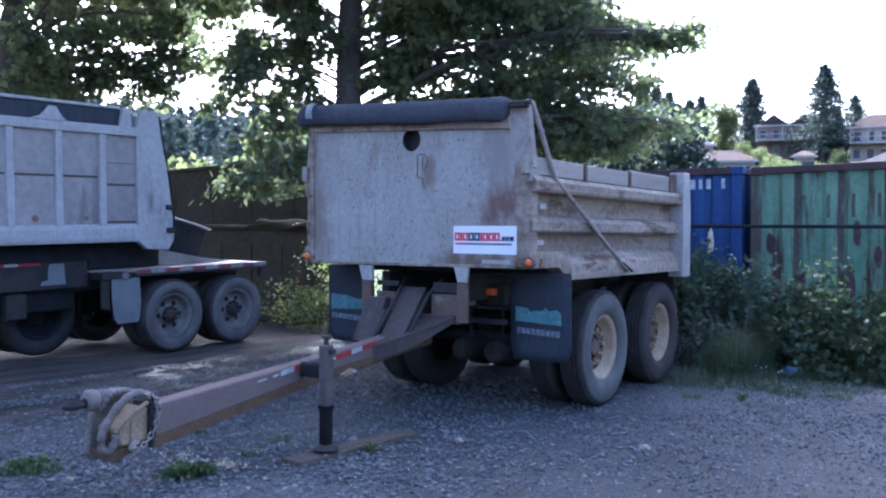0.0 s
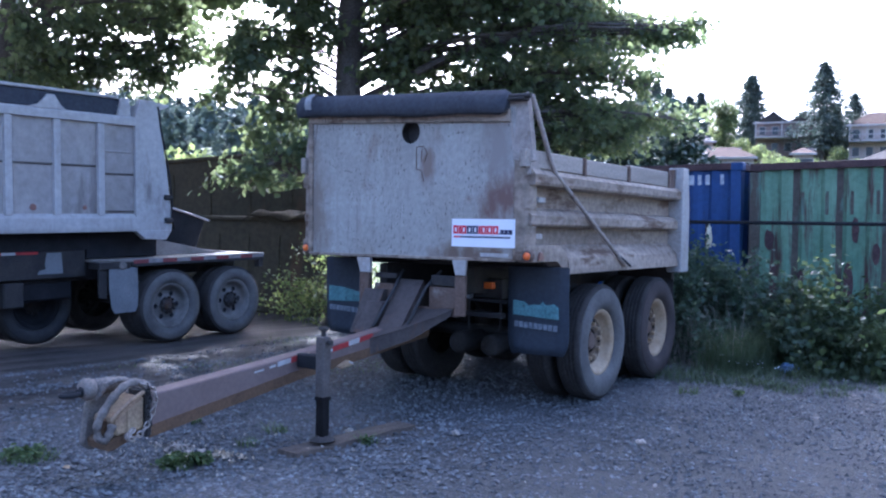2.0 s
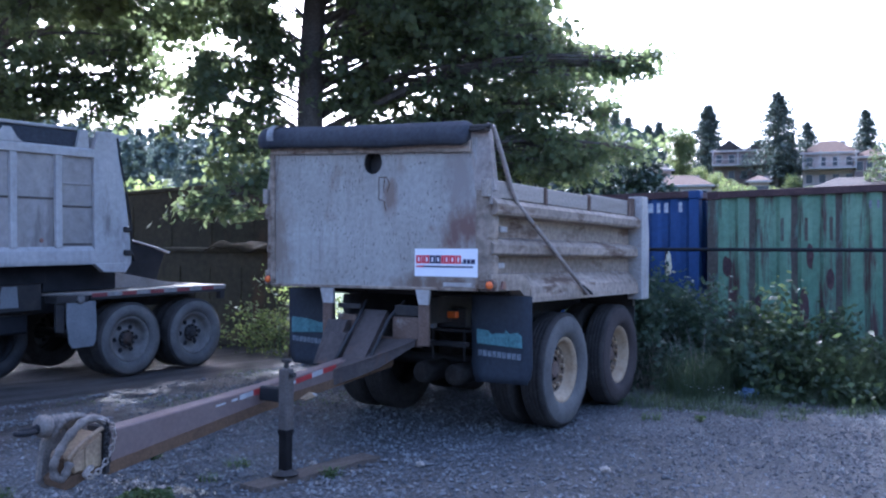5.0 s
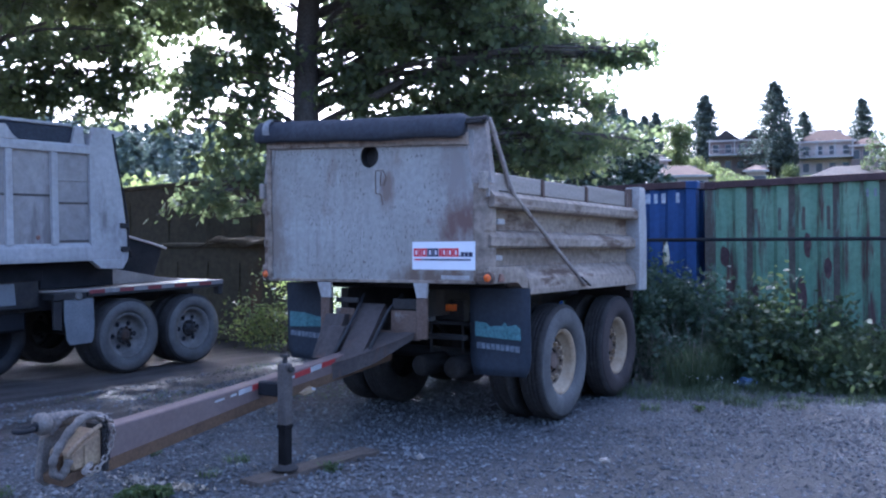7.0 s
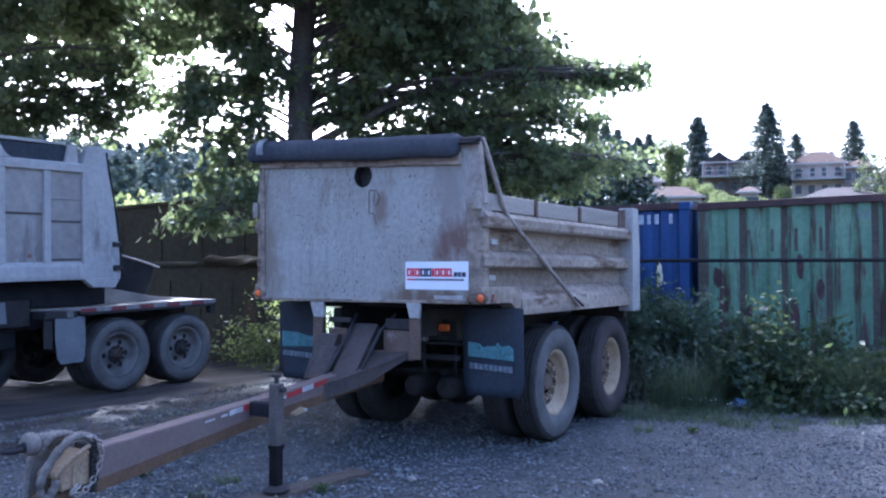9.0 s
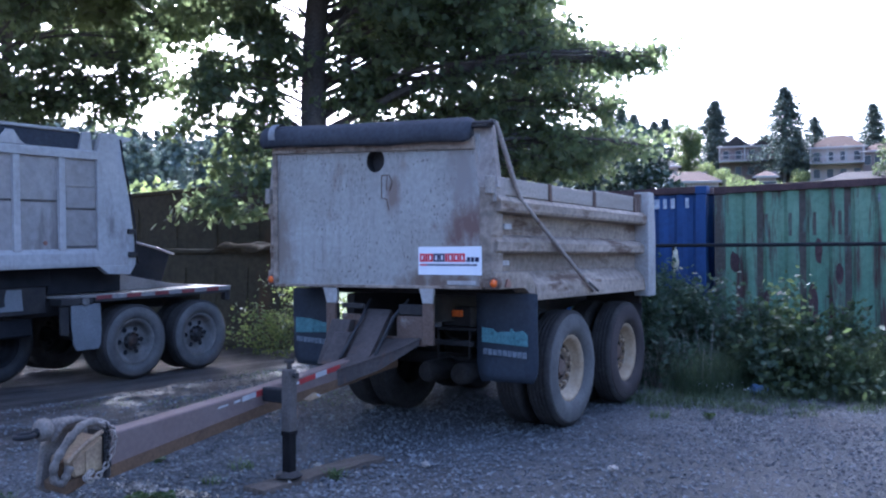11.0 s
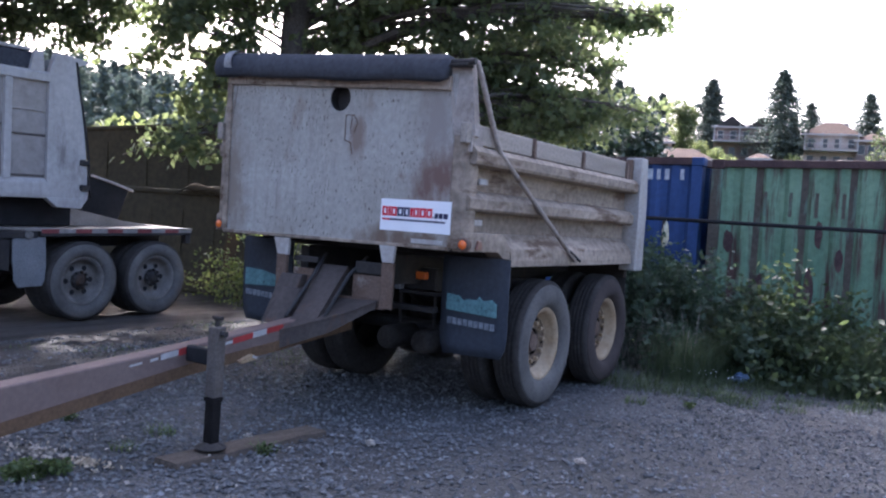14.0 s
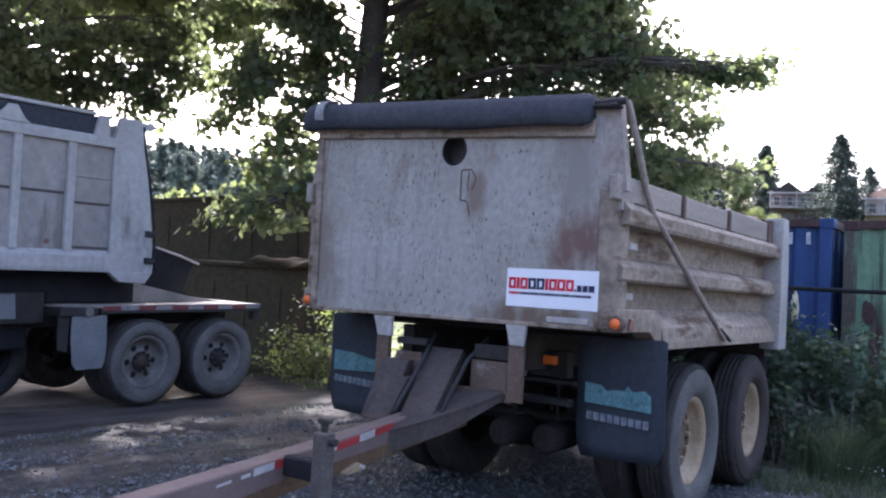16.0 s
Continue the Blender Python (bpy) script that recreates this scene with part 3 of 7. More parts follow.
def wheel(parent, x_out, y, z, side, rim_mat, deep=True, big=0.0, dual=True, label="", wall=None, q=0.0):
    """A pair of truck wheels on one axle end; side is +1 where the outer face looks to +x."""
    hub = bmesh.new()
    prof_h = [(-0.28, 0.12), (-0.17, 0.112), (-0.155, 0.085), (-0.125, 0.075), (-0.12, 0.02)] if deep else [(-0.2, 0.125), (-0.13, 0.12), (-0.10, 0.085), (-0.07, 0.045)]
    lathe(hub, [(a * side, r) for a, r in prof_h], (x_out, y, z), "x", 20)
    w = part("wheel", hub, M["rust_steel"] if deep else M["dark_steel"], parent, label)
    prof = tyre_mesh(-0.26, 0.0, r=0.53 + big, rim=0.30 - q)
    b = bmesh.new()
    lathe(b, [(a * side, r) for a, r in prof], (x_out, y, z), "x", 56, caps=False)
    part("tyre", b, M["tyre"], w, smooth=True)
    b = bmesh.new()
    lathe(b, [(-0.042 * side, 0.325 - q), (-0.02 * side, 0.338 - q), (0.002 * side, 0.362 - q * 0.6), (0.0125 * side, 0.395), (0.0105 * side, 0.43), (-0.002 * side, 0.475 + big), (-0.010 * side, 0.49 + big), (-0.03 * side, 0.49 + big), (-0.05 * side, 0.325 - q)], (x_out, y, z), "x", 56, caps=False)
    part("sidewall", b, wall or M["tyre_side"], w, "dusty grey tyre wall", smooth=True)
    b = bmesh.new()
    lip = [(-0.047, 0.332), (-0.038, 0.326), (-0.04, 0.305), (-0.055, 0.285), (-0.075, 0.275), (-0.11, 0.262)]
    dish = [(-0.118, 0.25), (-0.132, 0.246), (-0.136, 0.236)] if deep else [(-0.14, 0.25), (-0.155, 0.22), (-0.152, 0.135), (-0.14, 0.125), (-0.135, 0.02)]
    lathe(b, [(a * side, r - q * (r > 0.2)) for a, r in lip + dish], (x_out, y, z), "x", 48, caps=False)
    part("rim", b, rim_mat, w, smooth=True)
    if deep:
        # recessed disc in a darker tan than the rim
        b = bmesh.new()
        lathe(b, [(a * side, r) for a, r in ((-0.134, 0.230), (-0.146, 0.217), (-0.153, 0.19), (-0.145, 0.17), (-0.145, 0.118))], (x_out, y, z), "x", 40, caps=False)
        part("wheel_disc", b, M["rim_disc"], w, "dark tan wheel disc", smooth=True)
        # no openings: flat black discs paint the dark inside of hand holes
        for k in range(5):
            a = k * math.tau / 5 + 0.35
            b = bmesh.new()
            lathe(b, [(-0.153 * side, 0.027), (-0.1465 * side, 0.027)], (x_out, y + 0.196 * math.sin(a), z + 0.196 * math.cos(a)), "x", 12)
            part("hand_hole_disc", b, M["jack_black"], w, "black disc standing for the shade in a hand hole")
    for k in range(10):
        a = k * math.tau / 10 + 0.2
        b = bmesh.new()
        nd = -0.005 if deep else 0.0
        at = 0.165 if deep else 0.112
        if not deep:
            nd = -0.03
        lathe(b, [((-0.155 - nd) * side, 0.02), ((-0.118 - nd) * side, 0.02), ((-0.112 - nd) * side, 0.011)], (x_out, y + at * math.sin(a), z + at * math.cos(a)), "x", 6)
        part("wheel_nut", b, rim_mat if deep else M["dark_steel"], w)
    if not deep:
        # again black discs in place of open holes, their shade painted
        for k in range(6):
            a = k * math.tau / 6 + 0.5
            b = bmesh.new()
            lathe(b, [(-0.1545 * side, 0.036), (-0.1500 * side, 0.036)], (x_out, y + 0.182 * math.sin(a), z + 0.182 * math.cos(a)), "x", 14)
            part("hand_hole_disc", b, M["black"], w, "black disc standing for the shade in a hand hole")
    if dual:
        b = bmesh.new()
        lathe(b, [((a - 0.32) * side, r) for a, r in prof], (x_out, y, z), "x", 48, caps=False)
        part("inner_tyre", b, M["tyre"], w, smooth=True)


# ---- the dump trailer ----
def build_trailer():
    T = thing("dump_trailer", pose(0, 0, 0, 1.2, 0, 0), "grey steel dump trailer with tarp roll and long brown drawbar", "trailer")
    # bulkhead plate with a round hole, folded over at its edges
    b = bmesh.new()
    cx, cz, cr, seg = 0.055, 2.465, 0.1, 32
    outer = []
    x0, x1, z0, z1 = -1.13, 1.10, 1.375, 2.62
    for k in range(seg):
        a = k * math.tau / seg
        dx, dz = math.cos(a), math.sin(a)
        s = min(((x1 - cx) / dx) if dx > 1e-6 else ((x0 - cx) / dx) if dx < -1e-6 else 1e9, ((z1 - cz) / dz) if dz > 1e-6 else ((z0 - cz) / dz) if dz < -1e-6 else 1e9)
        outer.append((cx + dx * s, cz + dz * s))
    for p in ((x0, z0), (x1, z0), (x1, z1), (x0, z1)):
        j = min(range(seg), key=lambda i: (outer[i][0] - p[0]) ** 2 + (outer[i][1] - p[1]) ** 2)
        outer[j] = p
    for yy in (0.0, 0.012):
        ro = [b.verts.new((p[0], yy, p[1])) for p in outer]
        ri = [b.verts.new((cx + cr * math.cos(k * math.tau / seg), yy, cz + cr * math.sin(k * math.tau / seg))) for k in range(seg)]
        for k in range(seg):
            b.faces.new((ro[k], ro[(k + 1) % seg], ri[(k + 1) % seg], ri[k]))
        if yy == 0.0:
            fo, fi = ro, ri
    for k in range(seg):
        b.faces.new((fo[k], fo[(k + 1) % seg], ro[(k + 1) % seg], ro[k]))
        b.faces.new((fi[k], fi[(k + 1) % seg], ri[(k + 1) % seg], ri[k]))
    bmesh.ops.recalc_face_normals(b, faces=b.faces)
    part("bulkhead", b, M["bulkhead"], T, "grey painted bulkhead with rust speckles")
    # added closed dark cup; it stands for the shaded inside of the box
    b = bmesh.new()
    lathe(b, [(0.0125, 0.104), (0.10, 0.104), (0.10, 0.002)], (cx, 0, cz), "y", 28, caps=False)
    part("hole_dark_backing", b, M["dark_steel"], T)
    b = bmesh.new()
    prism(b, [(-1.14, 2.60), (1.06, 2.50), (1.06, 2.60), (-1.14, 2.73)], "y", -0.03, 0.03, 0.004)
    part("top_flange", b, M["box"], T, "dusty top flange under the tarp")
    b = bmesh.new()
    prism(b, [(-1.115, 1.36), (1.12, 1.375), (1.12, 1.40), (-1.115, 1.385)], "y", -0.012, 0.02, 0.003)
    part("bottom_flange", b, M["box"], T)
    b = bmesh.new()
    prism(b, [(-1.125, 1.39), (-1.075, 1.39), (-1.095, 2.60), (-1.15, 2.62)], "y", -0.02, 0.0, 0.004)
    part("edge_strip", b, M["box"], T)
    b = bmesh.new()
    box(b, 0.80, 1.07, -0.012, -0.002, 1.405, 1.44, 0.003)
    part("patch_plate", b, M["post"], T)
    # weld remains
    b = bmesh.new()
    for p, q in (((0.125, 2.335), (0.125, 2.14)), ((0.125, 2.335), (0.20, 2.335)), ((0.185, 2.33), (0.175, 2.2)), ((0.125, 2.14), (0.18, 2.13)), ((0.18, 2.13), (0.205, 2.03)), ((0.2, 2.34), (0.24, 2.27)), ((0.24, 2.27), (0.21, 2.2))):
        n = 7
        tube(b, [(p[0] + (q[0] - p[0]) * i / n + rng.normal(0, 0.003), -0.002, p[1] + (q[1] - p[1]) * i / n + rng.normal(0, 0.003)) for i in range(n + 1)], 0.004, 5)
    part("weld_scar", b, M["rust_steel"], T, "rusty weld scar of a lost bracket")
    # corner posts: right and left
    for s in (1, -1):
        b = bmesh.new()
        prism(b, [(s * 1.12, 0.0), (s * 1.2, 0.015), (s * 1.225, 0.08), (s * 1.225, 0.16), (s * 1.1, 0.16), (s * 1.1, 0.0)], "z", 1.39, 2.21, 0.004)
        part("corner_post", b, M["box"], T)
        b = bmesh.new()
        lo = [(1.10, -0.012), (1.25, 0.04), (1.25, 0.11), (1.10, 0.06)]
        vs = [b.verts.new((s * x, y, 2.19)) for x, y in lo] + [b.verts.new((s * (x - 0.075), y + 0.01, 2.72)) for x, y in lo]
        for f in ((0, 1, 2, 3), (4, 7, 6, 5), (0, 4, 5, 1), (1, 5, 6, 2), (2, 6, 7, 3), (3, 7, 4, 0)):
            b.faces.new([vs[i] for i in f])
        bmesh.ops.recalc_face_normals(b, faces=b.faces)
        part("shield_post", b, M["shield"], T, "worn brownish shield post")
        b = bmesh.new()
        box(b, min(s * 1.10, s * 1.231), max(s * 1.10, s * 1.231), 0.03, 0.2, 2.075, 2.27, 0.004)
        part("corner_gusset", b, M["shield"], T)
    # tarp roll with its loose apron
    b = bmesh.new()
    n = 46
    rings = []
    for i in range(n + 1):
        u = i / n
        x = -1.24 + 2.29 * u
        zc = 2.76 - 0.105 * u + 0.004 * math.sin(u * 9)
        prof = [(0.09, 0.03), (0.05, 0.085), (0.0, 0.10), (-0.06, 0.085), (-0.10, 0.04), (-0.115, -0.03), (-0.11, -0.088 - 0.004 * math.sin(u * 40)), (-0.085, -0.108 - 0.005 * math.sin(u * 19 + 2)), (-0.06, -0.09), (0.0, -0.08), (0.07, -0.05)]
        end = 0.8 if i in (0, n) else 1.0
        rings.append([b.verts.new((x, y * end + 0.003 * math.sin(u * 17 + k), zc + z * end * (1.0 + 0.025 * math.sin(u * 11 + k)))) for k, (y, z) in enumerate(prof)])
    for r0, r1 in zip(rings, rings[1:]):
        for k in range(len(r0)):
            b.faces.new((r0[k], r0[(k + 1) % len(r0)], r1[(k + 1) % len(r0)], r1[k]))
    b.faces.new(rings[0][::-1])
    b.faces.new(rings[-1])
    bmesh.ops.recalc_face_normals(b, faces=b.faces)
    tarp = part("tarp_roll", b, M["tarp"], T, "rolled dark blue tarp", smooth=True)
    b = bmesh.new()
    lathe(b, [(-0.042, 0.112), (0.042, 0.112)], (-1.06, -0.012, 2.76), "x", 24, caps=False)
    part("tape_band", b, M["band"], tarp, "pale tape band")
    b = bmesh.new()
    tube(b, [(1.0, -0.01, 2.70), (1.24, 0.0, 2.70)], 0.022, 10)
    box(b, 1.05, 1.20, -0.05, 0.05, 2.665, 2.685, 0.004)
    part("roller_axle", b, M["dark_steel"], tarp)
    b = bmesh.new()
    tube(b, [(1.20, 0.0, 2.71), (1.225, 0.05, 2.70), (1.235, 0.09, 2.62), (1.25, 0.33, 2.22), (1.262, 0.41, 2.10), (1.272, 1.82, 1.345), (1.272, 1.89, 1.31)], 0.02, 10)
    part("tarp_arm", b, M["shield"], T, "bent grey brown tarp arm", smooth=True)
    b = bmesh.new()
    tube(b, [(1.285, 1.74, 1.39), (1.29, 1.97, 1.30)], 0.012, 8)
    part("arm_strap", b, M["black"], T)
    # sides: folded section with rail, middle rib and lower flare
    for s in (1, -1):
        b = bmesh.new()
        prism(b, [(s * x, z) for x, z in ((1.10, 1.385), (1.215, 1.265), (1.25, 1.262), (1.25, 1.305), (1.235, 1.40), (1.135, 1.51), (1.10, 1.51))], "y", 0.72, 3.44, 0.0)
        part("lower_flare", b, M["box"], T, "dusty lower side flare")
        b = bmesh.new()
        sec = [(1.08, 1.512), (1.13, 1.512), (1.13, 1.66), (1.225, 1.668), (1.24, 1.685), (1.24, 1.755), (1.20, 1.795), (1.13, 1.82), (1.13, 1.985), (1.258, 1.998), (1.27, 2.02), (1.27, 2.085), (1.235, 2.125), (1.08, 2.13)]
        prism(b, [(s * x, z) for x, z in sec], "y", 0.05, 3.44, 0.0)
        part("side_wall", b, M["box"], T, "ribbed dusty side wall", smooth=False)
        b = bmesh.new()
        prism(b, [(0.02, 1.375), (0.52, 1.372), (0.718, 1.262), (0.718, 1.40), (0.60, 1.51), (0.02, 1.51)], "x", s * 1.10, s * 1.236, 0.004)
        part("front_gusset", b, M["box"], T)
        for y0, y1, z0 in ((-0.035, 0.995, 2.135), (1.035, 1.995, 2.133), (2.055, 3.12, 2.133)):
            b = bmesh.new()
            box(b, min(s * 1.17, s * 1.225), max(s * 1.17, s * 1.225), y0, y1, z0, z0 + 0.142 + 0.02 * (y0 > 2), 0.006)
            part("side_board", b, M["board"], T, "weathered grey side board")
        for y0 in (0.993, 1.996, 3.12):
            b = bmesh.new()
            prism(b, [(y0 + 0.002, 2.12), (y0 + 0.05, 2.12), (y0 + 0.042, 2.26), (y0 + 0.012, 2.285)], "x", s * 1.16, s * 1.245, 0.004)
            part("stake_pocket", b, M["rust_steel"], T, "rusty stake pocket")
        b = bmesh.new()
        prism(b, [(3.42, 1.19), (3.66, 1.19), (3.66, 1.9), (3.60, 2.36), (3.42, 2.36)], "x", s * 1.12, s * 1.29, 0.008)
        part("rear_post", b, M["post"], T, "pale rear corner post")
        b = bmesh.new()
        prism(b, [(3.30, 2.02), (3.43, 2.0), (3.43, 2.34), (3.38, 2.34)], "x", s * 1.13, s * 1.20, 0.004)
        part("rear_gusset", b, M["rust_steel"], T)
        for y0, z0, dy in ((0.24, 1.86, 0.12), (0.20, 1.56, 0.12)):
            b = bmesh.new()
            box(b, min(s * 1.16, s * 1.20), max(s * 1.16, s * 1.20), y0, y0 + dy, z0, z0 + 0.045, 0.006)
            part("step_bracket", b, M["post"], T)
    b = bmesh.new()
    box(b, -1.15, 1.15, 3.45, 3.52, 1.28, 2.15, 0.008)
    part("tailgate", b, M["box"], T)
    b = bmesh.new()
    box(b, -1.14, 1.14, 0.02, 3.44, 1.375, 1.42, 0.0)
    part("floor_plate", b, M["dark_steel"], T)
    for y0 in (0.55, 1.15, 1.75, 2.35, 2.95):
        b = bmesh.new()
        box(b, -1.09, 1.09, y0, y0 + 0.08, 1.30, 1.374, 0.0)
        part("floor_beam", b, M["dark_steel"], T)
    # lamps
    for s in (1, -1):
        lx = 1.238 if s > 0 else -1.165
        b = bmesh.new()
        lathe(b, [(0.03, 0.05), (-0.006, 0.05), (-0.012, 0.043)], (lx, 0.0, 1.425), "y", 20)
        h = part("lamp_housing", b, M["rust_steel"], T)
        b = bmesh.new()
        lathe(b, [(-0.011, 0.033), (-0.02, 0.03), (-0.028, 0.018), (-0.03, 0.004)], (lx, 0.0, 1.425), "y", 20)
        part("lens", b, M["amber"], h, "amber lens", smooth=True)
        b = bmesh.new()
        prism(b, [(0.16, 1.39), (0.25, 1.39), (0.225, 1.455), (0.185, 1.455)], "x", s * 1.238, s * 1.258, 0.004)
        part("marker_lens", b, M["orange_lens"], T, "faded orange marker lens")
    # chassis rails, cross members and hinge brackets
    for s in (1, -1):
        b = bmesh.new()
        box(b, min(s * 0.38, s * 0.47), max(s * 0.38, s * 0.47), 0.25, 3.6, 1.06, 1.30, 0.008)
        part("chassis_rail", b, M["dark_steel"], T)
    b = bmesh.new()
    box(b, -1.12, 1.12, 3.602, 3.66, 1.10, 1.27, 0.006)
    part("rear_cross_member", b, M["dark_steel"], T)
    for x0 in (-1.12, 0.50):
        b = bmesh.new()
        box(b, x0, x0 + 0.62, 3.664, 3.676, 0.62, 1.24, 0.003)
        part("rear_mud_flap", b, M["rubber"], T, "dusty black rear mud flap")
    for name, xs in (("left", -0.455), ("right", 0.59)):
        b = bmesh.new()
        prism(b, [(xs - 0.07, 1.372), (xs + 0.075, 1.372), (xs + 0.06, 1.245), (xs - 0.035, 1.245)] if xs > 0 else [(xs - 0.075, 1.36), (xs + 0.085, 1.36), (xs + 0.085, 1.225), (xs - 0.03, 1.225)], "y", -0.01, 0.02, 0.004)
        part("hanger_plate", b, M["post"], T, "pale tapered hanger plate")
        b = bmesh.new()
        box(b, xs - 0.045, xs + 0.06, 0.0, 0.035, 0.90, 1.243, 0.005)
        part("upright", b, M["rust_steel"], T, "rusty brown upright")
    for x0, x1, z0, z1, mname in ((-0.37, -0.16, 0.95, 1.13, "rust_steel"), (0.24, 0.545, 0.95, 1.13, "rust_steel"), (-0.37, -0.12, 1.18, 1.225, "dark_steel"), (0.26, 0.545, 1.14, 1.23, "dark_steel"), (-0.4, 0.54, 0.88, 0.95, "rust_steel")):
        b = bmesh.new()
        box(b, x0, x1, 0.06, 0.10, z0, z1, 0.005)
        part("cross_plate", b, M[mname], T)
    for x0, x1, y0, y1, z0, z1, mname, lab in ((0.33, 0.455, 0.54, 0.60, 1.10, 1.15, "trim", "pale valve body"), (0.47, 0.56, 0.58, 0.64, 1.10, 1.16, "amber", "amber marker block"), (0.385, 0.455, 0.50, 0.52, 1.085, 1.135, "post", "pale valve tag"), (0.27, 0.33, 0.58, 0.64, 1.0, 1.06, "band", ""), (0.30, 0.70, 0.60, 0.68, 0.975, 1.0, "dark_steel", ""), (0.30, 0.62, 0.66, 0.75, 1.01, 1.19, "dark_steel", ""), (0.20, 0.76, 0.42, 0.50, 0.86, 0.905, "dark_steel", "")):
        b = bmesh.new()
        box(b, x0, x1, y0, y1, z0, z1, 0.006)
        part("valve_block", b, M[mname], T, lab)
    for x in (-0.08, 0.285):
        b = bmesh.new()
        lathe(b, [(-0.02, 0.03), (-0.015, 0.075), (0.0, 0.095), (0.03, 0.105), (0.4, 0.105), (0.43, 0.08)], (x, 1.0, 0.52), "y", 28)
        part("air_tank", b, M["tyre"], T, "dusty dark air tank", smooth=True)
    for x in (-0.08, 0.285):
        b = bmesh.new()
        tube(b, [(x, 1.2, 0.64), (x, 1.2, 1.37)], 0.015, 6)
        part("tank_strap", b, M["dark_steel"], T)
    # mud flaps
    for s in (1, -1):
        b = bmesh.new()
        n = 10
        rows = []
        for yy in (0.0, 0.012):
            row = []
            for j in range(n + 1):
                z = 1.32 - 0.75 * j / n
                w0, w1 = 0.775, 1.36
                if j >= n - 1:
                    w0, w1 = w0 + 0.012 * (j - n + 2) ** 2, w1 - 0.012 * (j - n + 2) ** 2
                row.append([b.verts.new((s * (w0 + (w1 - w0) * i / 6), 0.5 + yy + 0.018 * math.sin(i * 0.9 + j * 0.3) * j / n, z - (0.01 if i == 0 else 0) * (j == n))) for i in range(7)])
            rows.append(row)
        for q in (0, 1):
            for j in range(n):
                for i in range(6):
                    b.faces.new((rows[q][j][i], rows[q][j][i + 1], rows[q][j + 1][i + 1], rows[q][j + 1][i]))
        for i in range(6):
            b.faces.new((rows[0][n][i], rows[0][n][i + 1], rows[1][n][i + 1], rows[1][n][i]))
        for j in range(n):
            for i in (0, 6):
                b.faces.new((rows[0][j][i], rows[0][j + 1][i], rows[1][j + 1][i], rows[1][j][i]))
        bmesh.ops.recalc_face_normals(b, faces=b.faces)
        fl = part("mud_flap", b, M["flap"], T, "navy rubber mud flap with faded print", smooth=True)
        b = bmesh.new()
        prism(b, [(0.845, 0.905), (1.285, 0.885), (1.28, 0.985), (1.24, 1.015), (1.16, 1.0), (1.13, 1.03), (1.11, 1.0), (1.04, 1.0), (0.99, 0.99), (0.95, 1.02), (0.845, 1.03)] if s > 0 else [(-1.30, 0.885), (-0.86, 0.905), (-0.86, 1.0), (-0.95, 1.0), (-1.1, 1.03), (-1.3, 1.04)], "y", 0.472, 0.480)
        part("faded_print", b, M["teal"], fl, "faded teal print")
        for k in range(9):
            b = bmesh.new()
            x = (0.86 if s > 0 else -1.29) + k * 0.047
            box(b, x, x + 0.036, 0.474, 0.480, 0.80 - 0.002 * k, 0.85 - 0.002 * k)
            part("print_bar", b, M["print"], fl, "worn pale print bar")
        b = bmesh.new()
        tube(b, [(s * 0.4, 0.52, 1.31), (s * 1.34, 0.52, 1.31)], 0.018, 8)
        part("flap_hanger", b, M["dark_steel"], T)
    # drawbar: tapered box beam, slanted gooseneck plate, side brace
    def beam_x(y):
        return 0.165 - 0.078 * (y + 0.86)
    for q, (off0, off1, mname, nm) in enumerate(((-0.125, 0.0, "tongue", "drawbar_beam"), (-0.127, 0.003, "tongue_rust", "drawbar_flange"))):
        b = bmesh.new()
        sec = []
        for y, zt, zb in ((0.3, 0.855, 0.66), (-0.55, 0.78, 0.592), (-1.45, 0.712, 0.528), (-2.82, 0.632, 0.378)):
            x1 = beam_x(y) + off1
            x0 = beam_x(y) + off0
            if q == 0:
                zz = (zb + 0.072, zt)
            else:
                zz = (zb, zb + 0.072)
            sec.append([b.verts.new(p) for p in ((x0, y, zz[0]), (x1, y, zz[0]), (x1, y, zz[1]), (x0, y, zz[1]))])
        for s0, s1 in zip(sec, sec[1:]):
            for k in range(4):
                b.faces.new((s0[k], s0[(k + 1) % 4], s1[(k + 1) % 4], s1[k]))
        b.faces.new(sec[0])
        b.faces.new(sec[-1][::-1])
        bmesh.ops.recalc_face_normals(b, faces=b.faces)
        if q == 0:
            top = [e for e in b.edges if all(v in [r_[k] for r_ in sec for k in (2, 3)] for v in e.verts) and abs(e.verts[0].co.y - e.verts[1].co.y) > 0.3]
            bmesh.ops.bevel(b, geom=top, offset=0.014, segments=3, affect="EDGES", profile=0.5)
        part(nm, b, M[mname], T, "faded brown drawbar beam" if q == 0 else "rusty lower flange")
    b = bmesh.new()
    lo = [b.verts.new(p) for p in ((0.03, -0.34, 0.76), (0.26, -0.34, 0.76), (0.13, 0.16, 1.14), (-0.13, 0.16, 1.14))]
    hi = [b.verts.new(v.co + Vector((0, -0.03, 0.035))) for v in lo]
    b.faces.new(lo[::-1])
    b.faces.new(hi)
    for k in range(4):
        b.faces.new((lo[k], lo[(k + 1) % 4], hi[(k + 1) % 4], hi[k]))
    bmesh.ops.recalc_face_normals(b, faces=b.faces)
    part("neck_plate", b, M["neck"], T, "slanted brown neck plate")
    for x0, x1, y0, y1, z0, z1 in ((-0.42, -0.20, -0.02, 0.04, 0.70, 1.08), (-0.30, -0.12, -0.12, 0.0, 0.72, 0.98)):
        b = bmesh.new()
        prism(b, [(y0 - 0.2, z0), (y1, z0), (y1, z1), (y0, z1)], "x", x0, x1, 0.005)
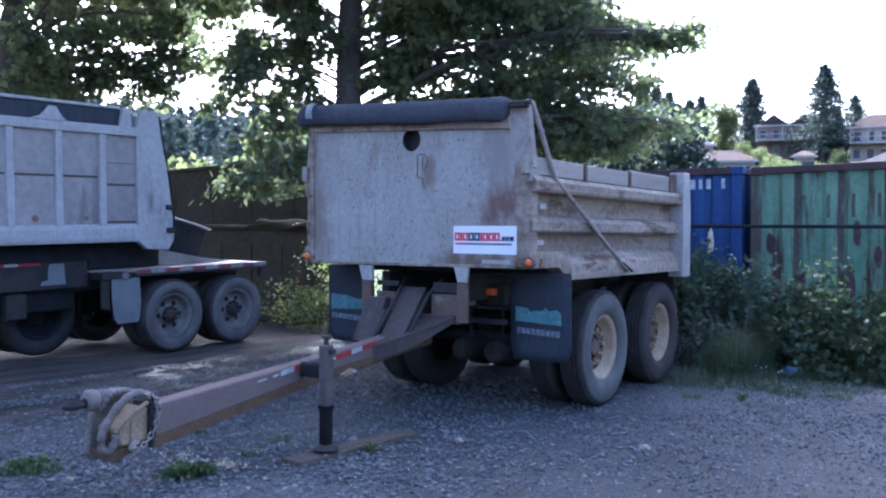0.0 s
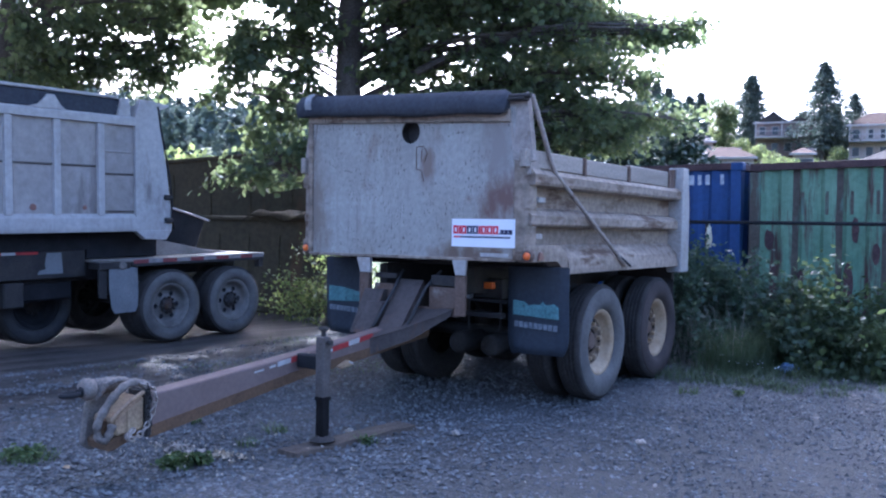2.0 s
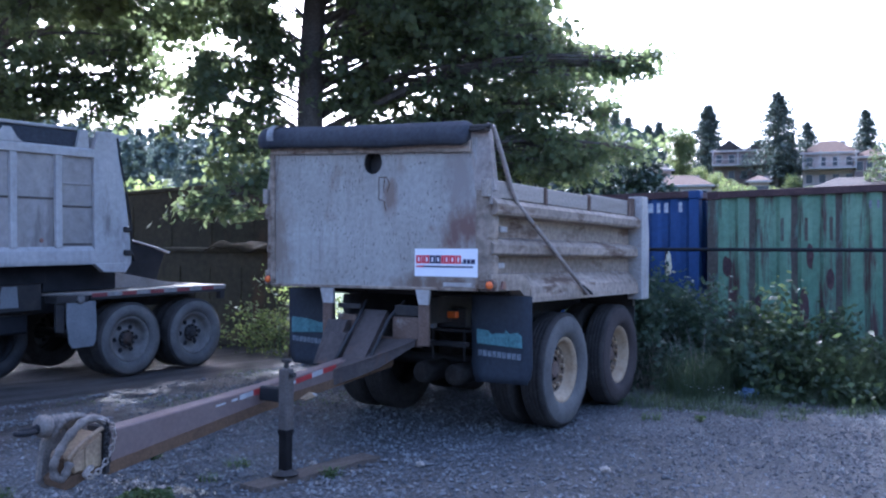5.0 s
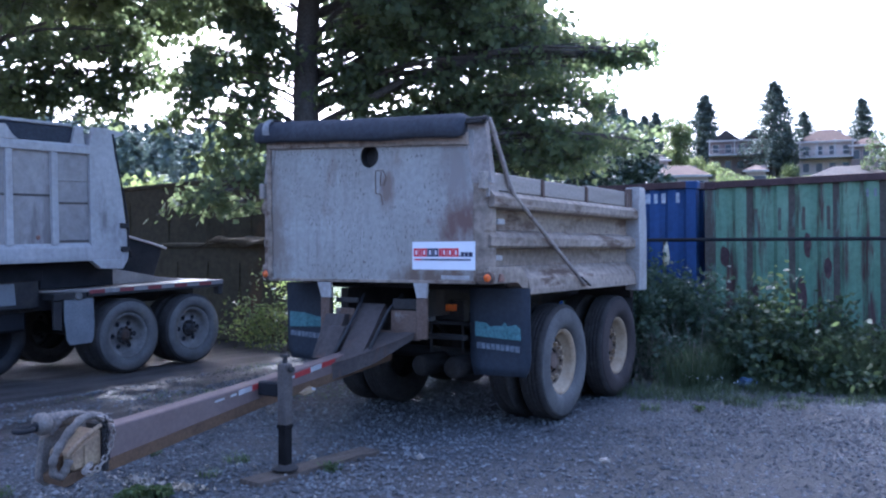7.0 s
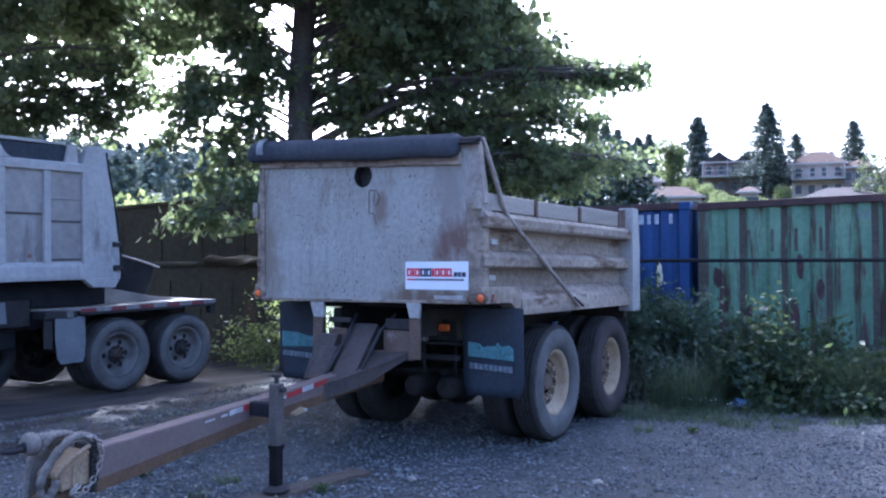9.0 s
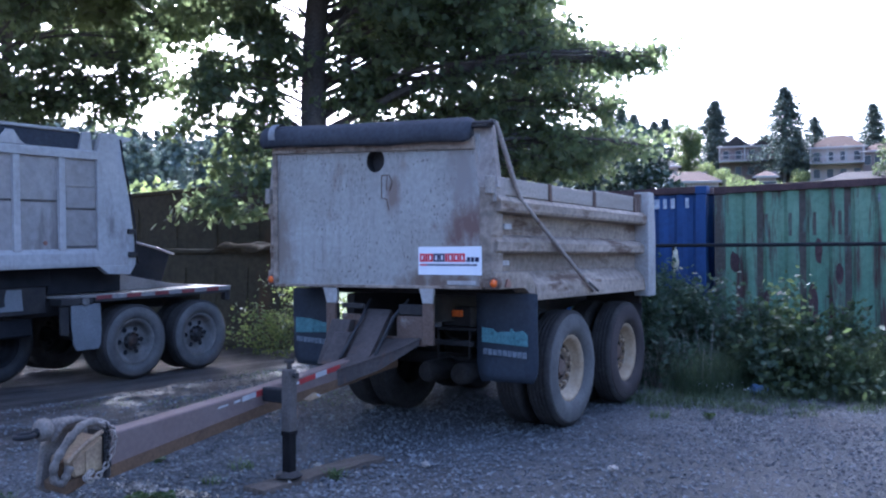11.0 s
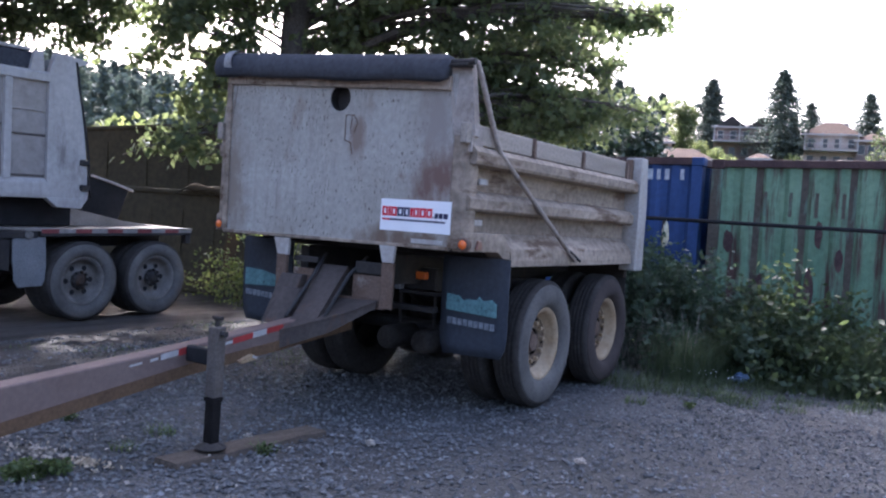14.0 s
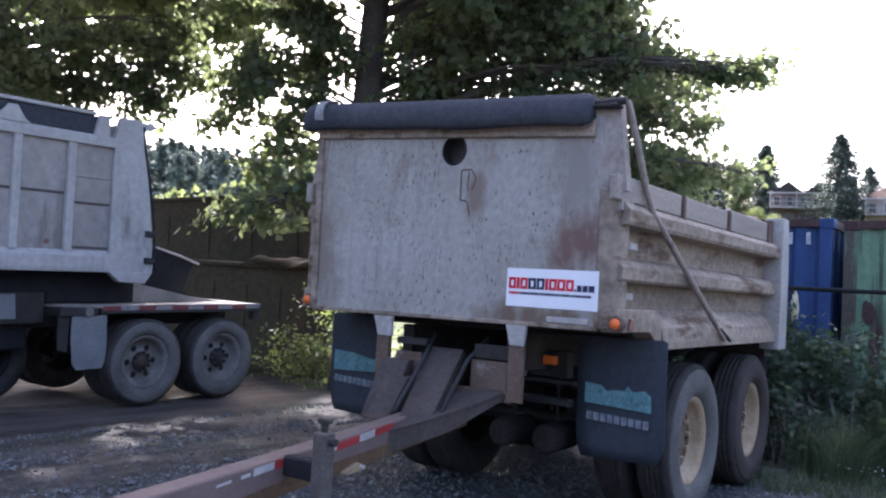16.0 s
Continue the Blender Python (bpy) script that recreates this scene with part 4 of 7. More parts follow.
        part("neck_web", b, M["neck"], T)
    b = bmesh.new()
    tube(b, [(0.0, -0.40, 0.80), (-0.06, -0.06, 1.08), (-0.15, 0.2, 1.25)], 0.014, 8)
    tube(b, [(0.28, -0.30, 0.82), (0.25, 0.0, 1.12), (0.27, 0.2, 1.26)], 0.014, 8)
    part("air_hose", b, M["rubber"], T, "black air hoses", smooth=True)
    b = bmesh.new()
    q = [(0.145, -0.62, 0.60, 0.73), (0.33, -0.28, 0.715, 0.815), (0.50, 0.03, 0.895, 0.945)]
    rows = [[b.verts.new((x, y, z0)), b.verts.new((x, y, z1)), b.verts.new((x - 0.015, y + 0.008, z1)), b.verts.new((x - 0.015, y + 0.008, z0))] for x, y, z0, z1 in q]
    for r0, r1 in zip(rows, rows[1:]):
        for k in range(4):
            b.faces.new((r0[k], r0[(k + 1) % 4], r1[(k + 1) % 4], r1[k]))
    b.faces.new(rows[0])
    b.faces.new(rows[-1][::-1])
    bmesh.ops.recalc_face_normals(b, faces=b.faces)
    part("side_brace", b, M["neck"], T, "grimy dark brace plate")
    b = bmesh.new()
    pts = [(0.147, -0.63, 0.734), (0.335, -0.285, 0.819), (0.51, 0.03, 0.949), (0.30, 0.10, 0.949), (0.05, 0.10, 0.945), (0.05, -0.40, 0.80)]
    hi = [b.verts.new(p) for p in pts]
    lo = [b.verts.new((p[0] - 0.002, p[1] + 0.002, p[2] - 0.012)) for p in pts]
    b.faces.new(hi)
    b.faces.new(lo[::-1])
    for k in range(6):
        b.faces.new((hi[k], hi[(k + 1) % 6], lo[(k + 1) % 6], lo[k]))
    bmesh.ops.recalc_face_normals(b, faces=b.faces)
    part("brace_cover", b, M["neck"], T, "rusty brace top plate")
    # reflector tape along the beam
    def strip(y0, y1, z0, z1, mat_, h=0.045):
        b = bmesh.new()
        q = []
        for y, z in ((y0, z0), (y1, z1)):
            x = beam_x(y) + 0.003
            q.append([b.verts.new((x, y, z - h / 2)), b.verts.new((x, y, z + h / 2)), b.verts.new((x - 0.002, y, z + h / 2)), b.verts.new((x - 0.002, y, z - h / 2))])
        for k in range(4):
            b.faces.new((q[0][k], q[0][(k + 1) % 4], q[1][(k + 1) % 4], q[1][k]))
        b.faces.new(q[0])
        b.faces.new(q[1][::-1])
        bmesh.ops.recalc_face_normals(b, faces=b.faces)
        part("reflector_tape", b, M[mat_], T)
    strip(-0.58, -0.76, 0.755, 0.737, "tape_red", 0.04)
    strip(-0.76, -0.90, 0.737, 0.722, "tape_white", 0.038)
    strip(-0.90, -1.10, 0.722, 0.70, "tape_red", 0.04)
    strip(-1.10, -1.20, 0.698, 0.688, "tape_white", 0.018)
    strip(-1.42, -1.58, 0.692, 0.678, "tape_red", 0.042)
    strip(-1.58, -1.72, 0.678, 0.664, "tape_white", 0.034)
    strip(-1.74, -1.80, 0.66, 0.654, "tape_white", 0.016)
    strip(-1.86, -1.95, 0.648, 0.64, "tape_white", 0.012)
    # small bent lamp bracket below the beam
    b = bmesh.new()
    xb = beam_x(-0.95)
    prism(b, [(-1.06, 0.565), (-0.93, 0.60), (-0.90, 0.585), (-0.88, 0.56), (-1.02, 0.545)], "x", xb - 0.02, xb + 0.035, 0.004)
    br = part("lamp_bracket", b, M["tan_steel"], T, "bent tan lamp bracket")
    b = bmesh.new()
    prism(b, [(-0.925, 0.594), (-0.885, 0.578), (-0.90, 0.566), (-0.935, 0.58)], "x", xb + 0.0355, xb + 0.042)
    part("lamp_lens", b, M["tape_white"], br, "pale lens")
    # coupling head
    cxh = beam_x(-2.85) - 0.09
    b = bmesh.new()
    box(b, cxh - 0.07, cxh + 0.105, -2.86, -2.815, 0.385, 0.665, 0.012)
    part("end_plate", b, M["dark_steel"], T)
    b = bmesh.new()
    prism(b, [(-2.865, 0.435), (-3.05, 0.425), (-3.075, 0.525), (-2.99, 0.575), (-2.865, 0.635)], "x", cxh - 0.10, cxh + 0.10, 0.014)
    head = part("coupling_head", b, M["tan_steel"], T, "worn tan coupling head")
    b = bmesh.new()
    prism(b, [(-2.87, 0.415), (-3.04, 0.35), (-3.09, 0.345), (-3.10, 0.40), (-3.05, 0.422), (-2.87, 0.43)], "x", cxh - 0.12, cxh + 0.085, 0.008)
    part("lower_lip", b, M["tongue_rust"], head, "rusty lower lip")
    b = bmesh.new()
    prism(b, [(-3.13, 0.37), (-3.07, 0.32), (-2.92, 0.36), (-2.88, 0.60), (-2.97, 0.66), (-3.10, 0.60)], "x", cxh - 0.15, cxh - 0.105, 0.012)
    part("cheek_plate", b, M["hose"], head, "dusty cheek plate")
    b = bmesh.new()
    box(b, cxh + 0.1005, cxh + 0.108, -2.985, -2.965, 0.44, 0.57, 0.003)
    part("weld_rib", b, M["tan_steel"], head)
    b = bmesh.new()
    box(b, cxh - 0.05, cxh + 0.04, -3.10, -3.055, 0.41, 0.53, 0.016)
    part("face_plate", b, M["tongue_rust"], head)
    # eye: bar, collar and ring
    b = bmesh.new()
    tube(b, [(cxh - 0.09, -2.90, 0.685), (cxh - 0.085, -2.99, 0.695), (cxh - 0.08, -3.09, 0.69)], [0.045, 0.042, 0.046], 12)
    part("eye_bar", b, M["hose"], T, "dusty brown eye bar", smooth=True)
    b = bmesh.new()
    lathe(b, [(-3.155, 0.036), (-3.15, 0.052), (-3.13, 0.064), (-3.105, 0.064), (-3.085, 0.054), (-3.075, 0.036)], (cxh - 0.08, 0, 0.685), "y", 18)
    part("eye_collar", b, M["hose"], T, "thick dusty collar", smooth=True)
    b = bmesh.new()
    ring = [(cxh - 0.08 + 0.040 * math.sin(a * math.tau / 18), -3.225 + 0.05 * math.cos(a * math.tau / 18), 0.668) for a in range(18)]
    tube(b, ring, 0.015, 8, closed=True)
    tube(b, [(cxh - 0.08, -3.14, 0.675), (cxh - 0.08, -3.185, 0.668)], [0.034, 0.02], 10)
    part("drawbar_eye", b, M["black"], T, "dark steel drawbar eye", smooth=True)
    # wrapped hose looped over the head
    def bent(pts, n=40):
        """Points spread along a smooth curve through pts."""
        out = []
        for i in range(n + 1):
            u = i / n * (len(pts) - 1)
            k = min(int(u), len(pts) - 2)
            p0, p1, p2, p3 = (Vector(pts[max(0, min(len(pts) - 1, k + j))]) for j in (-1, 0, 1, 2))
            s = u - k
            out.append(0.5 * ((2 * p1) + (p2 - p0) * s + (2 * p0 - 5 * p1 + 4 * p2 - p3) * s * s + (3 * p1 - p0 - 3 * p2 + p3) * s ** 3))
        return out
    for r_h, pts, nm in ((0.023, ((0.10, -2.86, 0.685), (0.09, -2.90, 0.715), (0.085, -2.97, 0.712), (0.08, -3.04, 0.665), (0.065, -3.10, 0.585), (0.05, -3.135, 0.50), (0.05, -3.13, 0.43), (0.075, -3.10, 0.415), (0.09, -3.085, 0.455), (0.095, -3.07, 0.50)), "wrapped_hose"), (0.013, ((0.115, -2.885, 0.66), (0.115, -2.97, 0.62), (0.11, -3.04, 0.57), (0.10, -3.085, 0.52)), "tan_strap"), (0.018, ((-0.02, -2.88, 0.70), (-0.01, -2.96, 0.725), (-0.03, -3.03, 0.70), (-0.06, -3.08, 0.62)), "wrapped_hose")):
        line = bent([(cxh + x, y, z) for x, y, z in pts])
        rad = [r_h * (1.0 + 0.11 * (1 if (i // 2) % 2 else -1)) for i in range(len(line))] if nm == "wrapped_hose" else r_h
        b = bmesh.new()
        tube(b, line, rad, 10)
        part(nm, b, M["hose" if nm == "wrapped_hose" else "tan_steel"], T, "dusty hose wrapped with cord looped over the coupling" if nm == "wrapped_hose" else "tan strap", smooth=True)
    # chain hung over the head
    path = bent([(cxh + 0.115, -2.885, 0.705), (cxh + 0.135, -2.84, 0.675), (cxh + 0.135, -2.82, 0.60), (cxh + 0.13, -2.845, 0.51), (cxh + 0.13, -2.90, 0.435), (cxh + 0.13, -2.965, 0.405), (cxh + 0.135, -3.0, 0.425), (cxh + 0.13, -2.97, 0.45)], 18)
    for k, p in enumerate(path):
        d = (path[min(k + 1, len(path) - 1)] - path[max(k - 1, 0)]).normalized()
        u = d.cross(Vector((1, 0.3, 0.2))).normalized()
        v = d.cross(u)
        side = (u + v * 0.5 if k % 2 else v - u * 0.5).normalized()
        b = bmesh.new()
        tube(b, [p + d * 0.022 * math.cos(a * math.tau / 10) + side * 0.014 * math.sin(a * math.tau / 10) for a in range(10)], 0.0058, 5, closed=True)
        part("chain_link", b, M["chain"], T)
    path = bent([(cxh + 0.12, -2.865, 0.69), (cxh + 0.128, -2.855, 0.62), (cxh + 0.125, -2.865, 0.55), (cxh + 0.13, -2.85, 0.48)], 8)
    for k, p in enumerate(path):
        d = (path[min(k + 1, len(path) - 1)] - path[max(k - 1, 0)]).normalized()
        u = d.cross(Vector((1, 0.3, 0.2))).normalized()
        v = d.cross(u)
        side = (u + v * 0.5 if k % 2 else v - u * 0.5).normalized()
        b = bmesh.new()
        tube(b, [p + d * 0.022 * math.cos(a * math.tau / 10) + side * 0.014 * math.sin(a * math.tau / 10) for a in range(10)], 0.0058, 5, closed=True)
        part("chain_link", b, M["dark_steel"], T)
    # jack leg
    jx, jy = 0.45, -1.49
    b = bmesh.new()
    box(b, jx - 0.04, jx + 0.04, jy - 0.04, jy + 0.04, 0.43, 0.86, 0.008)
    jk = part("jack_leg", b, M["jack"], T, "dull grey brown square jack tube")
    b = bmesh.new()
    box(b, jx - 0.036, jx + 0.036, jy - 0.036, jy + 0.036, 0.15, 0.45, 0.006)
    box(b, jx - 0.043, jx + 0.043, jy - 0.043, jy + 0.043, 0.405, 0.435, 0.006)
    part("inner_tube", b, M["jack_black"], jk, "black inner tube")
    b = bmesh.new()
    lathe(b, [(0.122, 0.092), (0.130, 0.096), (0.136, 0.085), (0.158, 0.045)], (jx, jy, 0), "z", 20)
    part("foot_plate", b, M["dark_steel"], jk)
    b = bmesh.new()
    tube(b, [(jx, jy, 0.86), (jx, jy, 0.91)], 0.018, 8)
    box(b, jx - 0.035, jx + 0.035, jy - 0.02, jy + 0.02, 0.90, 0.925, 0.006)
    part("top_cap", b, M["dark_steel"], jk)
    b = bmesh.new()
    tube(b, [(jx + 0.045, jy, 0.82), (jx + 0.075, jy, 0.82)], 0.02, 8)
    part("crank_stub", b, M["dark_steel"], jk)
    b = bmesh.new()
    box(b, beam_x(-1.49) + 0.001, jx - 0.04, jy - 0.03, jy + 0.04, 0.62, 0.72, 0.01)
    part("jack_bracket", b, M["black"], T)
    # axles, wheels
    for y, zc in ((1.595, 0.0), (3.045, 0.0)):
        zc = gz(1.2, y) + 0.547 - 0.021 * y
        b = bmesh.new()
        tube(b, [(-1.0, y, zc), (1.0, y, zc)], 0.065, 12)
        part("axle", b, M["dark_steel"], T)
        wheel(T, 1.2, y, zc, 1, M["rim_cream"], q=0.012, big=0.022, label="dusty dual wheel with dirty cream rim", wall=M["tyre_brown"] if y > 2 else None)
        wheel(T, -1.2, y, zc, -1, M["rim_cream"], q=0.012, big=0.022, label="dusty dual wheel with dirty cream rim")
    for s in (1, -1):
        b = bmesh.new()
        prism(b, [(1.45, 1.06), (3.1, 1.06), (2.6, 0.75), (2.0, 0.75)], "x", s * 0.40, s * 0.46, 0.006)
        part("spring_hanger", b, M["dark_steel"], T)
    return T


build_trailer()


# ---- sign on the bulkhead ----
def build_sign():
    S = thing("sign_board", pose(0, -0.0015, 0.0, 1.2, 0, 0), "white sign sheet with red and navy marks on bulkhead", "sign")
    b = bmesh.new()
    box(b, 0.511, 1.123, -0.004, 0.0005, 1.486, 1.718, 0.001)
    part("sheet", b, M["sign"], S)
    x = 0.528
    for k, (w, mname, h) in enumerate(((0.052, "red", 1), (0.022, "red", 1), (0.052, "red", 1), (0.056, "navy", 1), (0.054, "navy", 1), (0.022, "red", 1), (0.052, "red", 1), (0.056, "red", 1), (0.052, "red", 1), (0.012, "navy", 0.2), (0.032, "navy", 0.55), (0.034, "navy", 0.55), (0.04, "navy", 0.55))):
        b = bmesh.new()
        z0, z1 = 1.594, 1.594 + 0.068 * h
        w *= 0.95
        if w > 0.045:
            box(b, x, x + w * 0.30, -0.0068, -0.0035, z0, z1)
            box(b, x + w * 0.70, x + w, -0.0068, -0.0035, z0, z1)
            box(b, x + w * 0.302, x + w * 0.698, -0.0066, -0.0035, z0, z0 + 0.016)
            box(b, x + w * 0.302, x + w * 0.698, -0.0066, -0.0035, z1 - 0.016, z1)
        else:
            box(b, x, x + w, -0.0068, -0.0035, z0, z1, 0.0012)
        part("print_mark", b, M[mname], S)
        x += w + 0.0052
    x = 0.532
    for k in range(24):
        w = 0.012 + 0.014 * ((k * 7) % 3) / 2
        b = bmesh.new()
        box(b, x, x + w, -0.006, -0.0035, 1.561, 1.576)
        part("print_line", b, M["red" if k < 3 else "navy"], S)
        x += w + 0.004


build_sign()


# ---- plank under the jack ----
b = bmesh.new()
vs = []
N_ = 14
for i in range(N_ + 1):
    u = i / N_
    x, y = 0.44 + 0.035 * u, -1.82 + 1.28 * u
    vs.append([b.verts.new((x + dx + 0.004 * math.sin(i * 2.1), y + dy, z)) for dx, dy, z in ((-0.095, 0.0, 0.03), (0.095, 0.0, 0.03), (0.093, 0.0, 0.070 + 0.005 * math.sin(i * 1.3)), (-0.093, 0.0, 0.074))])
for a, c in zip(vs, vs[1:]):
    for k in range(4):
        b.faces.new((a[k], a[(k + 1) % 4], c[(k + 1) % 4], c[k]))
b.faces.new(vs[0])
b.faces.new(vs[-1][::-1])
bmesh.ops.recalc_face_normals(b, faces=b.faces)
plank = part("plank", b, M["wood"])
tagged(plank, "old weathered timber plank lying on gravel under the jack", "plank")


# ---- the dump truck ----
def build_truck():
    K = thing("dump_truck", pose(-5.75, 0, 0, 2.6, 0, 0), "grey aluminium dump truck with dark chassis and tandem rear wheels", "truck")
    w = -2.35   # the far side
    posts = (-2.27, -1.64, -1.0, -0.37, 0.265, 0.89)
    # side sheet, rails and posts
    for sx, face in ((0.0, 1), (w, -1)):
        b = bmesh.new()
        box(b, sx - 0.07 if face > 0 else sx + 0.05, sx - 0.05 if face > 0 else sx + 0.07, -2.9, 1.42, 1.68, 2.97)
        part("side_sheet", b, M["truck_panel"], K, "dull aluminium side sheet")
        b = bmesh.new()
        prism(b, [(sx, 2.93), (sx, 3.03), (sx - 0.03 * face, 3.06), (sx - 0.12 * face, 3.06), (sx - 0.12 * face, 2.93)], "y", -2.92, 1.45, 0.006)
        part("top_rail", b, M["truck"], K)
        b = bmesh.new()
        prism(b, [(sx - 0.01 * face, 1.47), (sx, 1.52), (sx, 1.66), (sx - 0.05 * face, 1.72), (sx - 0.12 * face, 1.72), (sx - 0.12 * face, 1.47)], "y", -2.92, 1.45, 0.006)
        part("bottom_rail", b, M["truck"], K)
        for y in posts:
            b = bmesh.new()
            prism(b, [(sx - 0.052 * face, y - 0.055), (sx - 0.008 * face, y - 0.045), (sx - 0.008 * face, y + 0.045), (sx - 0.052 * face, y + 0.055)], "z", 1.70, 2.94, 0.004)
            part("side_post", b, M["truck"], K, "pale side post")
        for y0, y1, z in ((-2.9, -2.32, 2.33), (-2.22, -1.7, 2.33), (-1.59, -1.05, 2.33), (-0.94, -0.43, 2.34), (-0.31, 0.21, 2.34), (0.325, 0.83, 2.34), (0.95, 1.40, 2.55), (0.95, 1.40, 2.245), (0.95, 1.40, 1.735)):
            b = bmesh.new()
            box(b, *sorted((sx - 0.052 * face, sx - 0.036 * face)), y0, y1, z, z + 0.026, 0.004)
            part("seam_rib", b, M["jack" if z < 2.5 else "truck_panel"], K)
        b = bmesh.new()
        prism(b, [(1.41, 1.47), (2.00, 1.47), (2.02, 1.60), (1.93, 2.35), (1.76, 3.28), (1.74, 3.31), (1.50, 3.31), (1.41, 3.05)], "x", *sorted((sx - 0.10 * face, sx - 0.004 * face)), 0.006)
        part("rear_side_plate", b, M["truck"], K, "wide pale rear side plate")
        b = bmesh.new()
        prism(b, [(1.40, 1.48), (1.55, 1.36), (1.90, 1.34), (2.00, 1.48)], "x", *sorted((sx - 0.09 * face, sx + 0.008 * face)), 0.006)
        part("hinge_plate", b, M["truck"], K)
        for y, z in ((1.93, 1.96), (1.94, 1.63)):
            b = bmesh.new()
            box(b, *sorted((sx - 0.02 * face, sx + 0.035 * face)), y - 0.06, y + 0.07, z - 0.045, z + 0.03, 0.012)
            part("gate_latch", b, M["dark_steel"], K, "dark gate latch")
        b = bmesh.new()
        prism(b, [(1.70, 3.16), (1.78, 3.17), (1.97, 3.24), (2.00, 3.27), (1.90, 3.29), (1.72, 3.30)], "x", *sorted((sx - 0.07 * face, sx - 0.03 * face)), 0.004)
        part("tarp_hook", b, M["truck"], K)
        b = bmesh.new()
        tube(b, [(sx - 0.02 * face, 1.80, 3.24), (sx + 0.01 * face, 1.82, 2.95), (sx + 0.0 * face, 1.90, 2.6), (sx + 0.015 * face, 1.96, 2.2), (sx + 0.01 * face, 2.0, 1.95), (sx + 0.02 * face, 1.99, 1.66), (sx + 0.01 * face, 2.04, 1.5)], 0.014, 6)
        part("gate_cable", b, M["black"], K, "slack black gate cable", smooth=True)
        b = bmesh.new()
        prism(b, [(-0.12, 3.055), (0.40, 3.055), (0.33, 3.10), (0.26, 3.20), (0.24, 3.235), (0.14, 3.235), (0.12, 3.20), (0.02, 3.10)], "x", *sorted((sx - 0.04 * face, sx - 0.01 * face)), 0.004)
        part("tarp_ear", b, M["truck"], K, "pale tarp bracket")
        b = bmesh.new()
        prism(b, [(1.16, 3.05), (1.36, 3.05), (1.34, 3.30), (1.22, 3.30)], "x", *sorted((sx - 0.08 * face, sx - 0.03 * face)), 0.004)
        part("stake", b, M["truck"], K)
    b = bmesh.new()
    box(b, w + 0.06, -0.09, -2.9, 1.3, 3.06, 3.285, 0.02)
    cover = part("load_cover", b, M["tarp"], K, "dark load cover above the side rail")
    b = bmesh.new()
    box(b, w + 0.05, -0.07, -2.9, 1.2, 3.288, 3.33, 0.008)
    part("cover_rail", b, M["truck"], cover, "pale cover rail")
    b = bmesh.new()
    prism(b, [(1.82, 1.5), (1.90, 1.5), (1.67, 3.25), (1.58, 3.25)], "x", w + 0.1, -0.1, 0.006)
    part("tailgate", b, M["truck"], K)
    b = bmesh.new()
    box(b, w + 0.1, -0.1, -2.95, -2.87, 1.5, 3.1, 0.01)
    part("front_wall", b, M["truck"], K)
    for z, (y, r) in ((1.78, (0.66, 0.03)), (1.78, (-0.05, 0.045)), (1.78, (-0.85, 0.045))):
        b = bmesh.new()
        lathe(b, [(-0.052, r), (-0.044, r), (-0.040, r * 0.7)], (0, y, z + 0.02), "x", 14)
        part("side_marker", b, M["orange_lens"], K, "faded red side marker")
    b = bmesh.new()
    box(b, w + 0.1, -0.1, -2.85, 1.85, 1.475, 1.53)
    part("body_floor", b, M["dark_steel"], K)
    # chassis
    for x in (-0.55, -1.8):
        b = bmesh.new()
        box(b, x - 0.06, x + 0.06, -3.4, 3.6, 0.80, 1.045, 0.008)
        part("chassis_rail", b, M["dark_steel"], K)
    b = bmesh.new()
    box(b, -0.42, -0.36, -3.3, 0.85, 0.86, 1.23, 0.008)
    part("side_skirt", b, M["dark_steel"], K, "dark side skirt")
    # subframe made tall and black: the shade of the gap is in its colour
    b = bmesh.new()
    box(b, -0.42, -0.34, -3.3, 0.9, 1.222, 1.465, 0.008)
    part("subframe_gap_fill", b, M["black"], K)
    for y0, y1, m_ in ((-0.62, -0.3, "tape_red"), (-0.3, -0.12, "tape_white"), (-0.12, 0.18, "tape_red"), (-1.0, -0.62, "tape_white")):
        b = bmesh.new()
        box(b, -0.358, -0.355, y0, y1, 1.185, 1.235)
        part("reflector_tape", b, M[m_], K)
    b = bmesh.new()
    prism(b, [(0.30, 1.20), (0.50, 1.20), (0.52, 0.92), (0.17, 0.92), (0.19, 0.97), (0.28, 0.99), (0.27, 1.08)], "x", -0.358, -0.35, 0.002)
    part("l_plate", b, M["pale_flap"], K, "torn pale plate")
    b = bmesh.new()
    prism(b, [(-0.66, 1.2), (-0.5, 1.21), (-0.38, 1.13), (-0.36, 1.02), (-0.48, 0.90), (-0.66, 0.92)], "x", -0.358, -0.33, 0.006)
    part("tank_end", b, M["pale_flap"], K)
    b = bmesh.new()
    box(b, -0.5, -0.35, -0.28, -0.01, 0.50, 0.83, 0.02)
    part("tool_box", b, M["dark_steel"], K)
    # added black block that stands for the shade beneath the chassis
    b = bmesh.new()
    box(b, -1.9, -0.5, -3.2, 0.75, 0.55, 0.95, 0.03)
    part("underside_dark_fill", b, M["black"], K)
    # added black block: closes the slit above the deck and paints its shade
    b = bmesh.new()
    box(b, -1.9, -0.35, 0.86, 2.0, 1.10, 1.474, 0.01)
    part("hinge_gap_fill", b, M["black"], K)
    # deck over the rear wheels
    b = bmesh.new()
    prism(b, [(0.0, 1.33), (0.0, 3.80), (-2.35, 3.80), (-2.35, 1.33), (-1.9, 0.85), (-0.5, 0.85)], "z", 1.05, 1.085, 0.004)
    part("deck_plate", b, M["deck"], K, "dusty metal deck over the rear wheels")
    b = bmesh.new()
